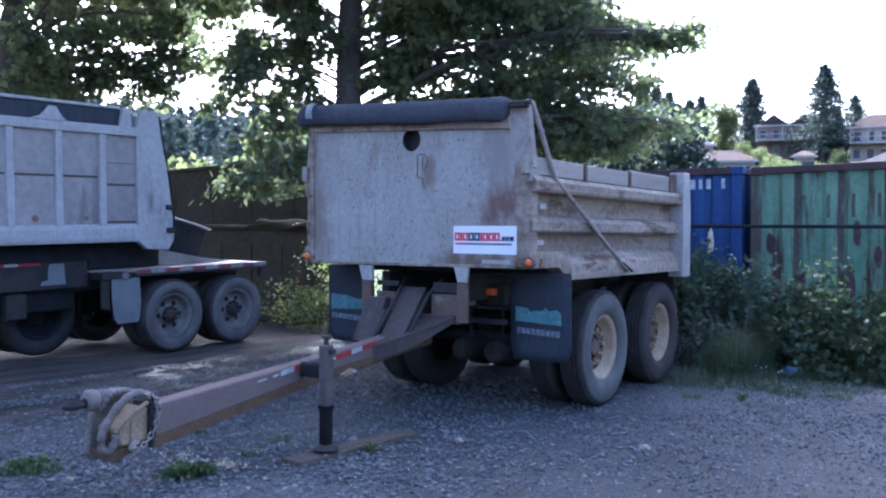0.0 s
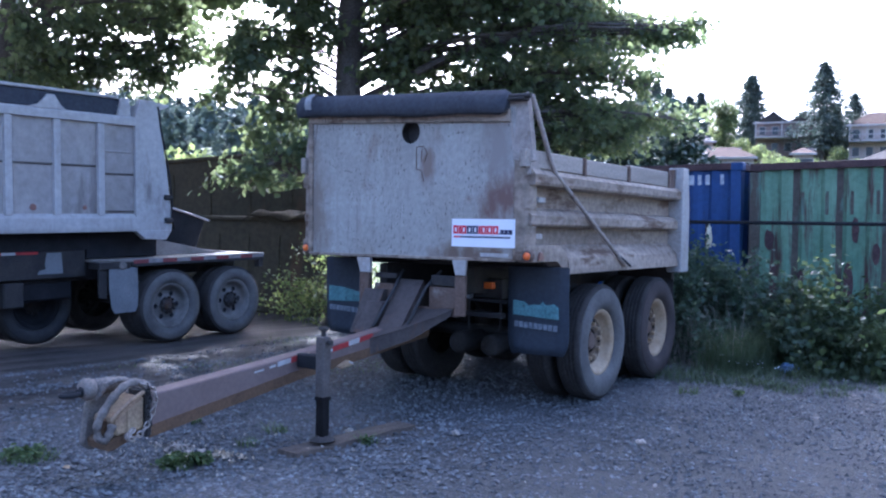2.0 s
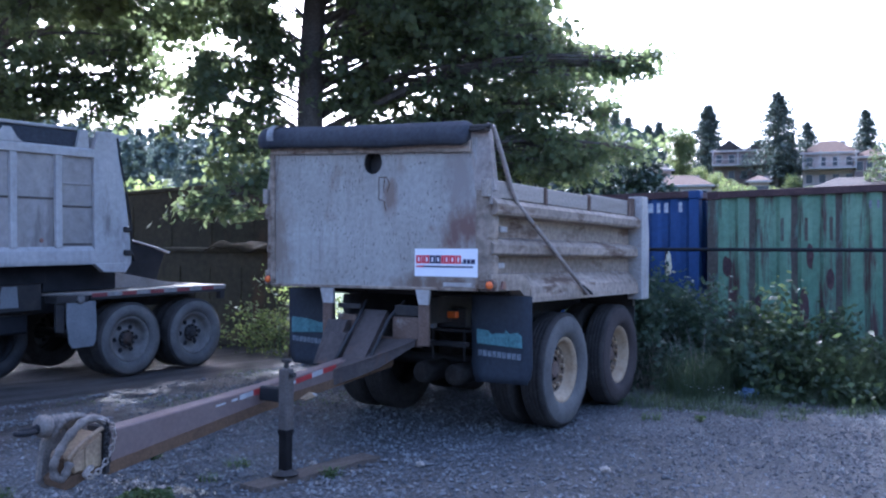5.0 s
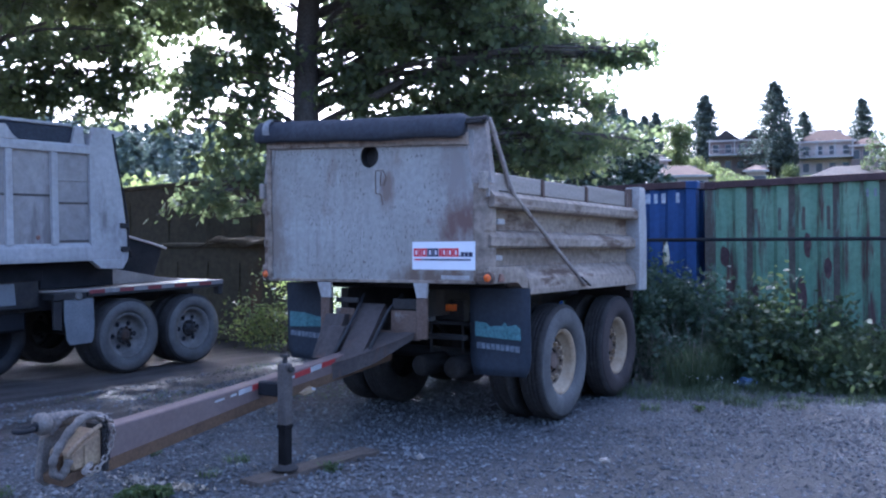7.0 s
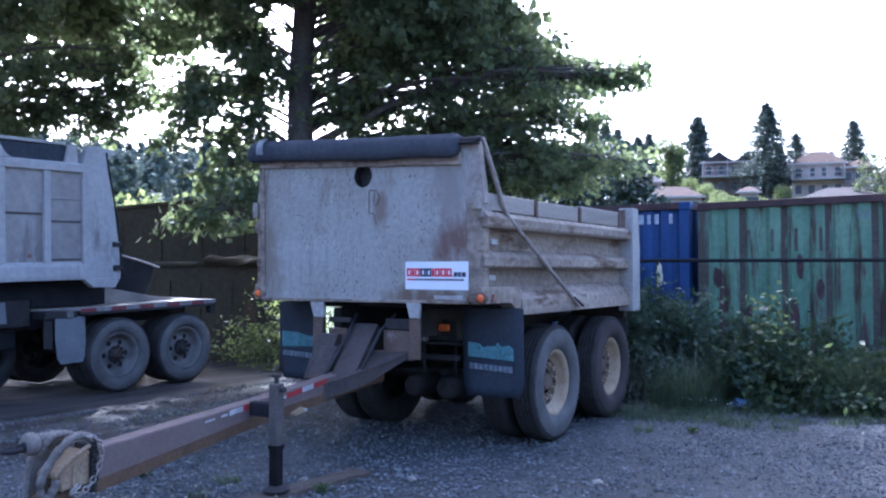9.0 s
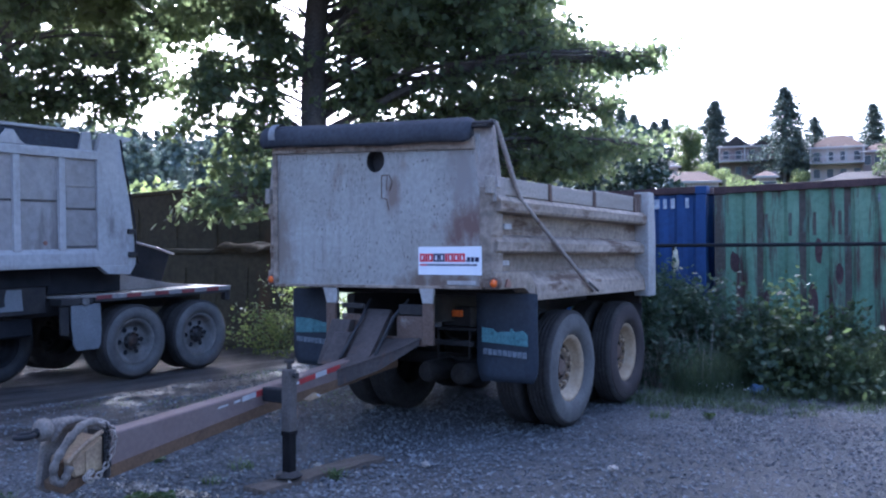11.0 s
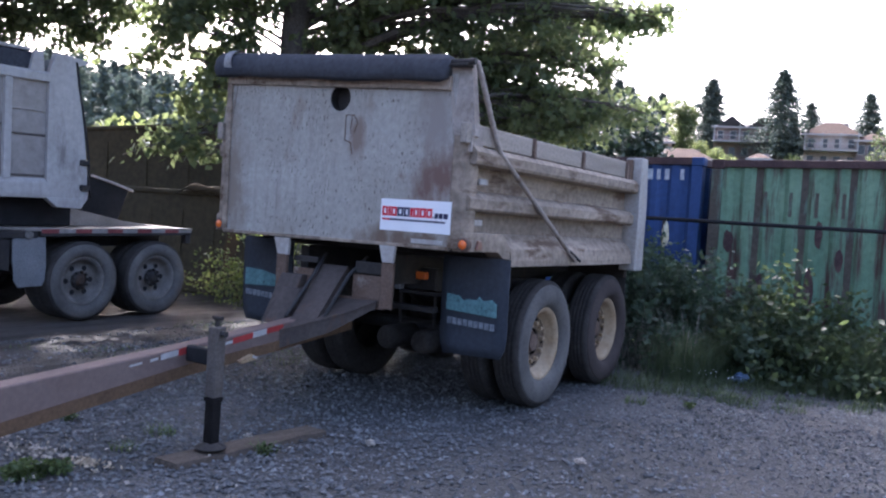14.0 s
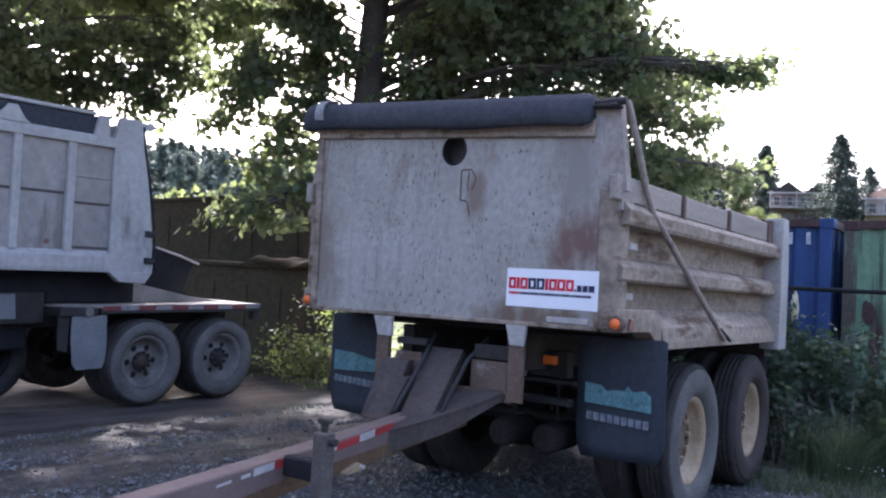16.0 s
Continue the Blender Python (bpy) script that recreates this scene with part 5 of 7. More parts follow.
    prism(b, [(1.7, 1.087), (3.6, 1.087), (3.0, 1.16), (2.0, 1.36), (1.7, 1.40)], "x", -1.75, -0.55, 0.004)
    part("deck_ramp", b, M["deck"], K)
    b = bmesh.new()
    box(b, -0.02, 0.0, 1.34, 3.79, 0.985, 1.05, 0.002)
    part("deck_edge", b, M["dark_steel"], K)
    n = 10
    for k in range(n):
        b = bmesh.new()
        y0 = 1.36 + 2.42 * k / n
        box(b, 0.0015, 0.004, y0, y0 + 2.42 / n, 1.022, 1.074)
        part("reflector_tape", b, M["tape_old_red" if k % 2 == 0 else "tape_old_white"], K)
    b = bmesh.new()
    box(b, -0.12, 0.0, 3.69, 3.78, 0.86, 1.045, 0.01)
    part("rear_bracket", b, M["dark_steel"], K)
    b = bmesh.new()
    lathe(b, [(0.0, 0.055), (0.02, 0.055), (0.028, 0.04)], (-0.02, 1.20, 1.0), "x", 16)
    part("side_lamp", b, M["rim_grey"], K)
    b = bmesh.new()
    box(b, -0.3, -0.02, 0.85, 1.33, 0.96, 1.05, 0.01)
    part("fender_front", b, M["dark_steel"], K)
    b = bmesh.new()
    prism(b, [(1.0, 0.97), (1.44, 0.97), (1.455, 0.62), (1.44, 0.42), (1.40, 0.345), (1.08, 0.345), (1.03, 0.42), (1.0, 0.7)], "x", -0.05, -0.03, 0.004)
    part("fender_flap", b, M["pale_flap"], K, "pale grey rounded flap ahead of the wheels")
    b = bmesh.new()
    prism(b, [(0.86, 0.95), (0.99, 0.95), (0.98, 0.55), (0.86, 0.58)], "x", -0.10, -0.06, 0.004)
    part("flap_bracket", b, M["dark_steel"], K)
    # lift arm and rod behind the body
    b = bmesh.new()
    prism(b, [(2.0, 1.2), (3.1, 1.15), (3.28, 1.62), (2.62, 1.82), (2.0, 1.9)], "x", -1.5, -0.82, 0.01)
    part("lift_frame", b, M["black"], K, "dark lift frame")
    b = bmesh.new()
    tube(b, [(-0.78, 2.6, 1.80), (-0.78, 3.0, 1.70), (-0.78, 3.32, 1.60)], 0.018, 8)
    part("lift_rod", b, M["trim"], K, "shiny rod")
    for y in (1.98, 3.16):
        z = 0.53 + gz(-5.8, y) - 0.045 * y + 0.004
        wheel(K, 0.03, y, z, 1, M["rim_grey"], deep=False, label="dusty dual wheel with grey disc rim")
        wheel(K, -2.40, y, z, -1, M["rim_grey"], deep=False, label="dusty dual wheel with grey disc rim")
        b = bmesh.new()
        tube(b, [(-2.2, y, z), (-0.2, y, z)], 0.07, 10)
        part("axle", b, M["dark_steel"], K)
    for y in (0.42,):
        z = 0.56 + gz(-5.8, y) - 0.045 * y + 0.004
        # black rims and dark walls put the shade under the truck into the colour
        wheel(K, -0.8, y, z, 1, M["black"], deep=False, dual=False, wall=M["rubber"], label="inner wheel of the lift axle, shade painted into its colours")
        wheel(K, -1.6, y, z, -1, M["black"], deep=False, dual=False, wall=M["rubber"], label="inner wheel of the lift axle, shade painted into its colours")
        b = bmesh.new()
        tube(b, [(-1.45, y, z), (-0.95, y, z)], 0.06, 10)
        part("lift_axle", b, M["dark_steel"], K)
    y = -3.2
    wheel(K, 0.03, y, 0.53 + gz(-5.8, y) - 0.045 * y + 0.004, 1, M["rim_grey"], deep=False, dual=False, label="dusty front wheel with grey disc rim")
    wheel(K, -2.40, y, 0.53 + gz(-5.8, y) - 0.045 * y + 0.004, -1, M["rim_grey"], deep=False, dual=False, label="dusty front wheel with grey disc rim")


build_truck()


# ---- shipping containers ----
def corrugated(name, u0, u1, z0, z1, at, mat_, parent, pitch=0.27, depth=0.036, label="", rust=None):
    """A corrugated steel wall from u0 to u1; at(u, d, z) places a point d deep."""
    verts, faces = [], []
    u, prof = u0, []
    while u < u1 - 1e-6:
        for du, d in ((0.0, 0.0), (0.3, 0.0), (0.5, depth), (0.8, depth)):
            prof.append((min(u + du * pitch, u1), d))
        u += pitch
    prof.append((u1, 0.0))
    for uu, d in prof:
        verts += [at(uu, d, z0), at(uu, d, z1), at(uu, d + 0.004, z1), at(uu, d + 0.004, z0)]
    for i in range(len(prof) - 1):
        for k in range(4):
            a, c = i * 4 + k, i * 4 + (k + 1) % 4
            faces.append((a, c, c + 4, a + 4))
    ob = mesh_part(name, verts, faces, mat_, parent, label)
    if rust is not None:
        ob.data.materials.append(rust)
        r = np.random.default_rng(4)
        for i in range(len(prof) - 1):
            if i % 4 == 2 and r.random() < 0.6:
                ob.data.polygons[i * 4].material_index = 1
    return ob


def container(m, main, side, post, label, wid=2.44, length=6.06, h=2.6, left=None, rust=None):
    C = thing("shipping_container", m, label, "container")
    p = 0.14
    corrugated("end_wall", p, wid - p, 0.12, h - 0.10, lambda u, d, z: (u, 0.03 + d, z), main, C, rust=rust)
    corrugated("side_wall", p, length - p, 0.12, h - 0.10, lambda u, d, z: (wid - 0.02 - d, u, z), side, C, label="corrugated side wall")
    corrugated("side_wall", p, length - p, 0.12, h - 0.10, lambda u, d, z: (0.02 + d, u, z), main, C)
    corrugated("end_wall", p, wid - p, 0.12, h - 0.10, lambda u, d, z: (u, length - 0.03 - d, z), main, C)
    for x in (0.0, wid - p):
        for y in (0.0, length - p):
            b = bmesh.new()
            box(b, x, x + p, y, y + p, 0.115, h - 0.12, 0.006)
            part("corner_post", b, left if left and x == 0.0 else post, C, "worn steel corner post")
            for z in (0.0, h - 0.119):
                b = bmesh.new()
                box(b, x - 0.004, x + p + 0.02, y - 0.006, y + p + 0.01, z, z + 0.118, 0.01)
                part("corner_casting", b, post, C)
    for z0, z1, mm in ((0.02, 0.12, post), (h - 0.10, h - 0.005, M["rust_post"])):
        for a in ((p, wid - p, 0.0, 0.08), (p, wid - p, length - 0.08, length), (0.0, 0.07, p, length - p), (wid - 0.07, wid, p, length - p)):
            b = bmesh.new()
            box(b, *a, z0, z1, 0.005)
            part("frame_rail", b, mm, C)
    b = bmesh.new()
    n = 22
    for k in range(n):
        y = 0.1 + (length - 0.2) * k / n
        box(b, 0.08, wid - 0.08, y, y + (length - 0.2) / n - 0.05, h - 0.03, h - 0.01)
    box(b, 0.05, wid - 0.05, 0.05, length - 0.05, h - 0.045, h - 0.028)
    part("roof", b, main, C)
    return C


GREEN_AT = (1.345, 5.94, 0.12)
green = container(pose(*GREEN_AT, 0, -0.6, -1.6), M["green"], M["pale_green"], M["rust_post"], "green corrugated shipping container streaked with brown rust", left=M["green_rust"], rust=M["green_rust"])
blue = container(pose(-1.22, 6.02, 0.12, 0, -0.6, -1.6), M["blue"], M["blue"], M["blue"], "blue corrugated shipping container with worn white markings")
for k, x in enumerate((1.44, 1.56, 1.70, 1.83, 1.94, 2.15)):
    b = bmesh.new()
    box(b, x, x + (0.07, 0.06, 0.075, 0.05, 0.06, 0.05)[k], 0.024, 0.0295, 2.30, 2.44)
    part("marking", b, M["pale_mark"], blue, "worn white marking")
for z, k in ((2.30, 0), (2.30, 1)):
    b = bmesh.new()
    box(b, 2.02 + 0.09 * k, 2.05 + 0.09 * k, 0.024, 0.0295, z, z + 0.1)
    part("marking", b, M["print"], green, "worn white marking")
for x0, x1, z0, z1 in ((0.19, 0.33, 1.42, 1.72), (1.28, 1.37, 1.5, 1.9), (0.63, 0.72, 0.95, 1.2), (1.18, 1.32, 0.7, 1.3), (1.52, 1.62, 1.25, 1.55)):
    b = bmesh.new()
    n = 13
    prism(b, [((x0 + x1) / 2 + (x1 - x0) / 2 * math.cos(k * math.tau / n) * (0.75 + 0.3 * rng.random()), (z0 + z1) / 2 + (z1 - z0) / 2 * math.sin(k * math.tau / n) * (0.75 + 0.3 * rng.random())) for k in range(n)], "y", 0.022, 0.0295)
    part("rust_blister", b, M["rust_post"], green, "dark rust patch")

for k in range(4):
    b = bmesh.new()
    box(b, 0.66 + 0.30 * k, 0.70 + 0.30 * k, 0.0255, 0.0295, 1.90, 2.20)
    part("faded_marking", b, M["green_rust"], green, "faded dark upright bar")

# ---- fence rail before the containers ----
fence = thing("fence", pose(0, 5.5, 0, 0, 0, 0), "dark steel pipe fence with a single top rail", "fence")
b = bmesh.new()
tube(b, [(-3.0, 0, 1.90), (0.5, 0, 1.90), (3.0, 0, 1.90), (9.0, 0, 1.90)], 0.024, 8)
part("rail", b, M["black"], fence)
for x in (-2.6, 0.9, 3.83, 7.4):
    b = bmesh.new()
    tube(b, [(x, 0.0, gz(x, 5.5) - 0.1), (x, 0.0, 1.88)], 0.027, 8)
    part("post", b, M["dark_steel"], fence)


# ---- foliage ----
def leaf_mesh(name, centres, size, mat_, parent=None, label="", droop=0.4, seed=1, aspect=0.62):
    """Many small folded leaves as one mesh, each an island of its own."""
    r = np.random.default_rng(seed)
    n = len(centres)
    c = np.asarray(centres, float)
    d = r.normal(size=(n, 3))
    d[:, 2] = d[:, 2] * 0.5 - droop
    d /= np.linalg.norm(d, axis=1)[:, None]
    u = np.cross(d, r.normal(size=(n, 3)))
    u /= np.linalg.norm(u, axis=1)[:, None]
    nrm = np.cross(d, u)
    s = size * (0.6 + 0.8 * r.random(n))[:, None]
    mid = c + d * s * 0.45 + nrm * s * 0.05
    v = np.empty((n * 5, 3))
    v[0::5] = c
    v[1::5] = mid + u * s * aspect * 0.5 - nrm * s * 0.10
    v[2::5] = c + d * s
    v[3::5] = mid - u * s * aspect * 0.5 - nrm * s * 0.10
    v[4::5] = mid
    i = np.arange(n) * 5
    f = np.concatenate([np.stack([i, i + 1, i + 4], 1), np.stack([i + 1, i + 2, i + 4], 1), np.stack([i + 2, i + 3, i + 4], 1), np.stack([i + 3, i, i + 4], 1)])
    me = bpy.data.meshes.new(name)
    me.vertices.add(n * 5)
    me.vertices.foreach_set("co", v.ravel())
    me.loops.add(len(f) * 3)
    me.loops.foreach_set("vertex_index", f.ravel().astype(np.int32))
    me.polygons.add(len(f))
    me.polygons.foreach_set("loop_start", np.arange(len(f), dtype=np.int32) * 3)
    me.update(calc_edges=True)
    me.materials.append(mat_)
    ob = new(name, me)
    if parent is not None:
        ob.parent = parent
    if label:
        ob["label"] = label
    return ob


def tree(base, height, r0, limbs, label, leaf=0.13, per=22, seed=3, high=(), taper=0.6, thick=1.0):
    """A tree: a tapered trunk, and limbs that each carry a cloud of leafy twigs. A limb is (heading in degrees, reach, height,
    half width, half depth, twigs); high limbs bear larger leaves."""
    r = np.random.default_rng(seed)
    T = thing("tree", pose(base[0], base[1], gz(base[0], base[1]) - 0.05), label, "tree")
    b = bmesh.new()
    n = 15
    pts = [(0.05 * math.sin(z * 0.9), 0.05 * math.cos(z * 0.7) - 0.05, z) for z in np.linspace(0, height, n)]
    tube(b, pts, [r0 * (1.3 if i == 0 else 1.08 if i == 1 else 1.0) * (1 - taper * i / (n - 1)) for i in range(n)], 14)
    part("trunk", b, M["bark"], T, smooth=True)
    for name, group, size in (("crown", limbs, leaf), ("upper_crown", high, leaf * 1.7)):
        more = thick if name == "crown" else 1.0
        cents = []
        for head, reach, z, w, h, twigs in group:
            bl = bmesh.new()
            c = Vector((math.cos(radians(head)) * reach, math.sin(radians(head)) * reach, z))
            z0 = max(2.6, min(z - 0.22 * reach, height - 0.6)) if z > 3 else z + 0.5
            bend = Vector((-c.y, c.x, 0)) * float(r.normal(0, 0.05))
            line = [Vector((0, 0, z0)).lerp(c, u) + bend * math.sin(u * math.pi) + Vector((0, 0, 0.10 * reach * math.sin(u * math.pi))) for u in np.linspace(0, 1, 8)]
            rad = 0.011 + 0.0065 * reach + 0.01 * w
            tube(bl, line, [rad * (1 - 0.72 * i / 7) for i in range(8)], 7)
            for _ in range(int(twigs * more + 0.5)):
                q = Vector((r.normal(), r.normal(), r.normal()))
                q = q.normalized() * float(r.random() ** 0.42)
                e = c + Vector((q.x * w, q.y * w, q.z * h))
                s0 = line[int(r.integers(3, 8))]
                mid = s0.lerp(e, 0.55) + Vector((0, 0, 0.07))
                tube(bl, [s0, mid, e], [0.012, 0.008, 0.003], 4)
                m_ = int(per * (0.6 + 0.8 * r.random()))
                for t_ in r.random(m_):
                    p = mid.lerp(e, 0.2 + 0.95 * t_)
                    cents.append((p.x + r.normal(0, 0.11), p.y + r.normal(0, 0.11), p.z + r.normal(0, 0.075)))
            part("limb", bl, M["bark"], T, smooth=True)
        if cents:
            leaf_mesh(name, cents, size, M["leaf"], T, seed=seed + len(name), aspect=0.74, droop=0.85)
    return T


def high_limbs(seed, n, z0, z1, reach, heads=(0, 360), w=1.25, twigs=34):
    """Limbs of the upper crown between two heights, spread over a range of headings."""
    r = np.random.default_rng(seed)
    out = []
    for i in range(n):
        u = (i + r.random()) / n
        head = heads[0] + (heads[1] - heads[0]) * ((i * 0.618 + 0.1 * r.random()) % 1.0)
        out.append((head, reach * (0.35 + 0.65 * r.random() ** 0.6) * (1 - 0.4 * u), z0 + (z1 - z0) * u, w * (0.8 + 0.4 * r.random()), w * 0.6, twigs))
    return out


# over the trailer the crown is dense; towards the truck it is airy and hangs low
dense_limbs = [
    (344, 1.1, 5.2, 0.73, 0.68, 26), (43, 1.4, 4.8, 0.88, 0.73, 30), (5, 2.0, 5.4, 0.81, 0.57, 30), (26, 2.6, 4.9, 0.90, 0.80, 36),
    (17, 3.1, 5.6, 0.77, 0.58, 28), (33, 3.4, 4.4, 0.82, 0.61, 32), (24, 3.9, 5.1, 0.69, 0.59, 26), (27, 4.2, 5.7, 0.60, 0.45, 18),
    (29, 4.8, 5.4, 0.50, 0.32, 12), (26, 5.5, 5.2, 0.45, 0.20, 9), (24, 5.8, 5.2, 0.20, 0.14, 3), (29, 4.6, 4.6, 0.71, 0.45, 20),
    (33, 5.3, 4.5, 0.50, 0.28, 11), (32, 4.2, 3.9, 0.77, 0.51, 26), (39, 5.3, 4.1, 0.52, 0.34, 12), (39, 4.5, 3.5, 0.64, 0.32, 16)]
dense_limbs += [(60, 2.6, 4.2, 1.0, 0.7, 34), (50, 3.8, 4.6, 1.0, 0.8, 34), (75, 1.6, 5.2, 0.9, 0.7, 30), (48, 4.9, 3.7, 0.8, 0.5, 24), (52, 3.2, 3.3, 0.9, 0.45, 26)]
dense_limbs += [(67, 6.0, 6.0, 0.9, 0.6, 30), (62, 6.2, 5.8, 0.7, 0.5, 22), (72, 6.5, 6.8, 1.0, 0.6, 30), (66, 7.0, 6.4, 0.8, 0.5, 24), (76, 5.4, 5.6, 0.9, 0.6, 28)]
dense_limbs += [(36, 3.6, 3.4, 0.8, 0.4, 28), (41, 5.2, 3.6, 0.6, 0.35, 18), (44, 5.6, 4.0, 0.5, 0.3, 14), (0, 0.9, 4.5, 0.7, 0.6, 26), (40, 2.2, 4.2, 0.8, 0.5, 30), (20, 1.8, 3.9, 0.7, 0.35, 22), (35, 6.0, 3.9, 0.5, 0.3, 12)]
airy_limbs = [
    (265, 0.7, 5.2, 0.45, 0.55, 10), (266, 1.4, 5.3, 0.48, 0.39, 9), (242, 1.6, 4.9, 0.45, 0.45, 9), (249, 2.2, 4.4, 0.29, 0.39, 4),
    (262, 1.1, 4.3, 0.49, 0.44, 12), (227, 1.5, 4.2, 0.51, 0.36, 10), (238, 2.3, 4.1, 0.30, 0.18, 2),
    (245, 1.3, 3.6, 0.55, 0.35, 14), (251, 2.0, 3.2, 0.39, 0.29, 7), (271, 1.5, 2.9, 0.43, 0.33, 12), (261, 2.2, 2.6, 0.55, 0.19, 14),
    (270, 1.8, 2.45, 0.38, 0.13, 6), (260, 3.0, 2.3, 0.13, 0.07, 1), (200, 1.3, 5.0, 0.6, 0.5, 10), (180, 1.6, 4.2, 0.55, 0.4, 9)]
airy_limbs += [(207, 2.6, 5.0, 0.34, 0.22, 7), (228, 1.85, 5.2, 0.42, 0.32, 11), (226, 1.35, 5.85, 0.48, 0.36, 15), (224, 0.8, 5.7, 0.46, 0.42, 15), (225, 1.0, 5.1, 0.4, 0.3, 9)]
airy_limbs += [(235, 2.0, 4.7, 0.45, 0.40, 13), (249, 2.2, 4.4, 0.32, 0.4, 6), (236, 2.5, 4.0, 0.35, 0.2, 5)]
# the limbs at 186 and 202 degrees are added to shade the ground
mid_limbs = high_limbs(25, 20, 5.9, 7.3, 3.7, (-15, 75), 0.85, 24) + high_limbs(26, 8, 6.0, 7.2, 2.4, (215, 300), 0.6, 12) + [(186, 2.9, 7.2, 0.8, 0.5, 22), (202, 2.4, 7.0, 0.8, 0.5, 20), (26, 5.5, 5.25, 0.42, 0.24, 9), (24, 5.85, 5.25, 0.26, 0.2, 6), (23, 6.0, 5.3, 0.2, 0.14, 3)]
SUN_WAY = np.array((_d.x, _d.y, _d.z))


def with_gaps(base, limbs):
    """The limbs but for those that would shut the gap through which the sun reaches the low twigs."""
    out = []
    for head, reach, z, w_, h_, n in limbs:
        p = np.array((base[0] + math.cos(radians(head)) * reach, base[1] + math.sin(radians(head)) * reach, z))
        if all(np.linalg.norm(np.cross(p - np.array(q), SUN_WAY)) > gap for q, gap in (((-6.2, 3.7, 2.9), 1.7), ((-4.6, 5.1, 1.1), 0.9), ((3.5, 4.65, 0.4), 1.6))):
            out.append((head, reach, z, w_, h_, n))
    return out


# high limbs lie above the view, spread so that they shade the yard
tree((-5.66, 5.70), 13.0, 0.29, dense_limbs + airy_limbs + mid_limbs, "broadleaf tree with a grey trunk and a dense dark green crown", seed=21,
     thick=1.05, high=with_gaps((-5.66, 5.70), high_limbs(23, 46, 7.2, 12.6, 5.6, (-60, 90)) + high_limbs(24, 40, 8.0, 12.6, 6.6, (90, 300)) + high_limbs(27, 30, 6.8, 10.8, 7.0, (48, 120))))
left_limbs = [
    (337, 2.4, 4.9, 0.70, 0.50, 18), (20, 1.4, 5.4, 0.77, 0.55, 18), (61, 2.0, 5.7, 0.70, 0.52, 14), (68, 2.9, 5.8, 0.54, 0.42, 8),
    (59, 2.6, 5.0, 0.41, 0.52, 10), (64, 3.3, 5.3, 0.35, 0.4, 8), (55, 2.8, 6.0, 0.4, 0.34, 9), (352, 1.5, 4.5, 0.64, 0.48, 16), (43, 1.5, 4.8, 0.68, 0.45, 14), (329, 1.9, 4.2, 0.51, 0.41, 12),
    (60, 2.2, 4.4, 0.23, 0.29, 3), (319, 3.0, 4.5, 0.67, 0.58, 14), (15, 1.3, 4.1, 0.55, 0.22, 7), (350, 2.6, 5.9, 0.8, 0.5, 20),
    (55, 1.8, 5.1, 0.36, 0.35, 9), (57, 1.0, 4.55, 0.5, 0.3, 13), (50, 0.4, 4.65, 0.5, 0.3, 11), (55, 1.4, 4.75, 0.34, 0.25, 8), (50, 2.95, 5.2, 0.3, 0.28, 7), (54, 2.35, 4.95, 0.36, 0.36, 9), (53, 2.6, 5.6, 0.36, 0.36, 8), (52, 2.7, 4.75, 0.3, 0.3, 6)]
# here too the unseen high limbs are laid out to shade the yard
tree((-10.8, 2.3), 13.5, 0.27, left_limbs, "tall broadleaf tree with a grey trunk and an airy green crown", seed=31,
     thick=1.2, high=with_gaps((-10.8, 2.3), high_limbs(33, 52, 7.0, 13.0, 5.2) + high_limbs(34, 16, 8.6, 12.4, 6.4, (20, 120))))
# added tree, hidden behind the main trunk; limbs set to block sun on the ground
tree((-12.0, 12.8), 15.5, 0.2, [(271, 2.8, 8.4, 0.6, 0.4, 34), (281, 3.45, 8.4, 0.45, 0.35, 26), (282, 4.0, 8.4, 0.45, 0.4, 26), (278, 5.2, 8.2, 0.4, 0.3, 20)], "hidden broadleaf tree added behind the bins for shade", seed=41, high=with_gaps((-12.0, 12.8), high_limbs(42, 36, 10.8, 15.0, 4.2) + [(236, 3.3, 8.8, 1.2, 0.6, 34), (215, 3.6, 9.6, 1.2, 0.6, 30), (250, 3.4, 9.4, 1.1, 0.6, 30)]))
# added tree, never in view: its crown keeps the sun off the yard
tree((-9.6, -4.0), 13.0, 0.24, high_limbs(36, 10, 5.6, 7.0, 3.0), "unseen broadleaf tree added beside the truck to shade the yard", leaf=0.14, seed=37,
     high=high_limbs(16, 44, 6.6, 12.6, 4.8))
# added tree: shades the ground behind the truck and thickens the leaves at left
tree((-18.8, 7.4), 13.5, 0.24, high_limbs(38, 16, 5.2, 7.4, 3.2, (160, 330), 1.1, 26), "broadleaf tree added behind the truck for shade and backdrop leaves", leaf=0.14, seed=39,
     high=high_limbs(18, 50, 8.4, 13.0, 5.4))


# ---- hillside: conifers, far woods, houses ----
def polar(yaw, d):
    """A place on the hillside: heading left of +y in degrees, and metres from the yard."""
    a = radians(yaw - 0.3)
    return 4.5 - d * math.sin(a), -6.0 + d * math.cos(a)


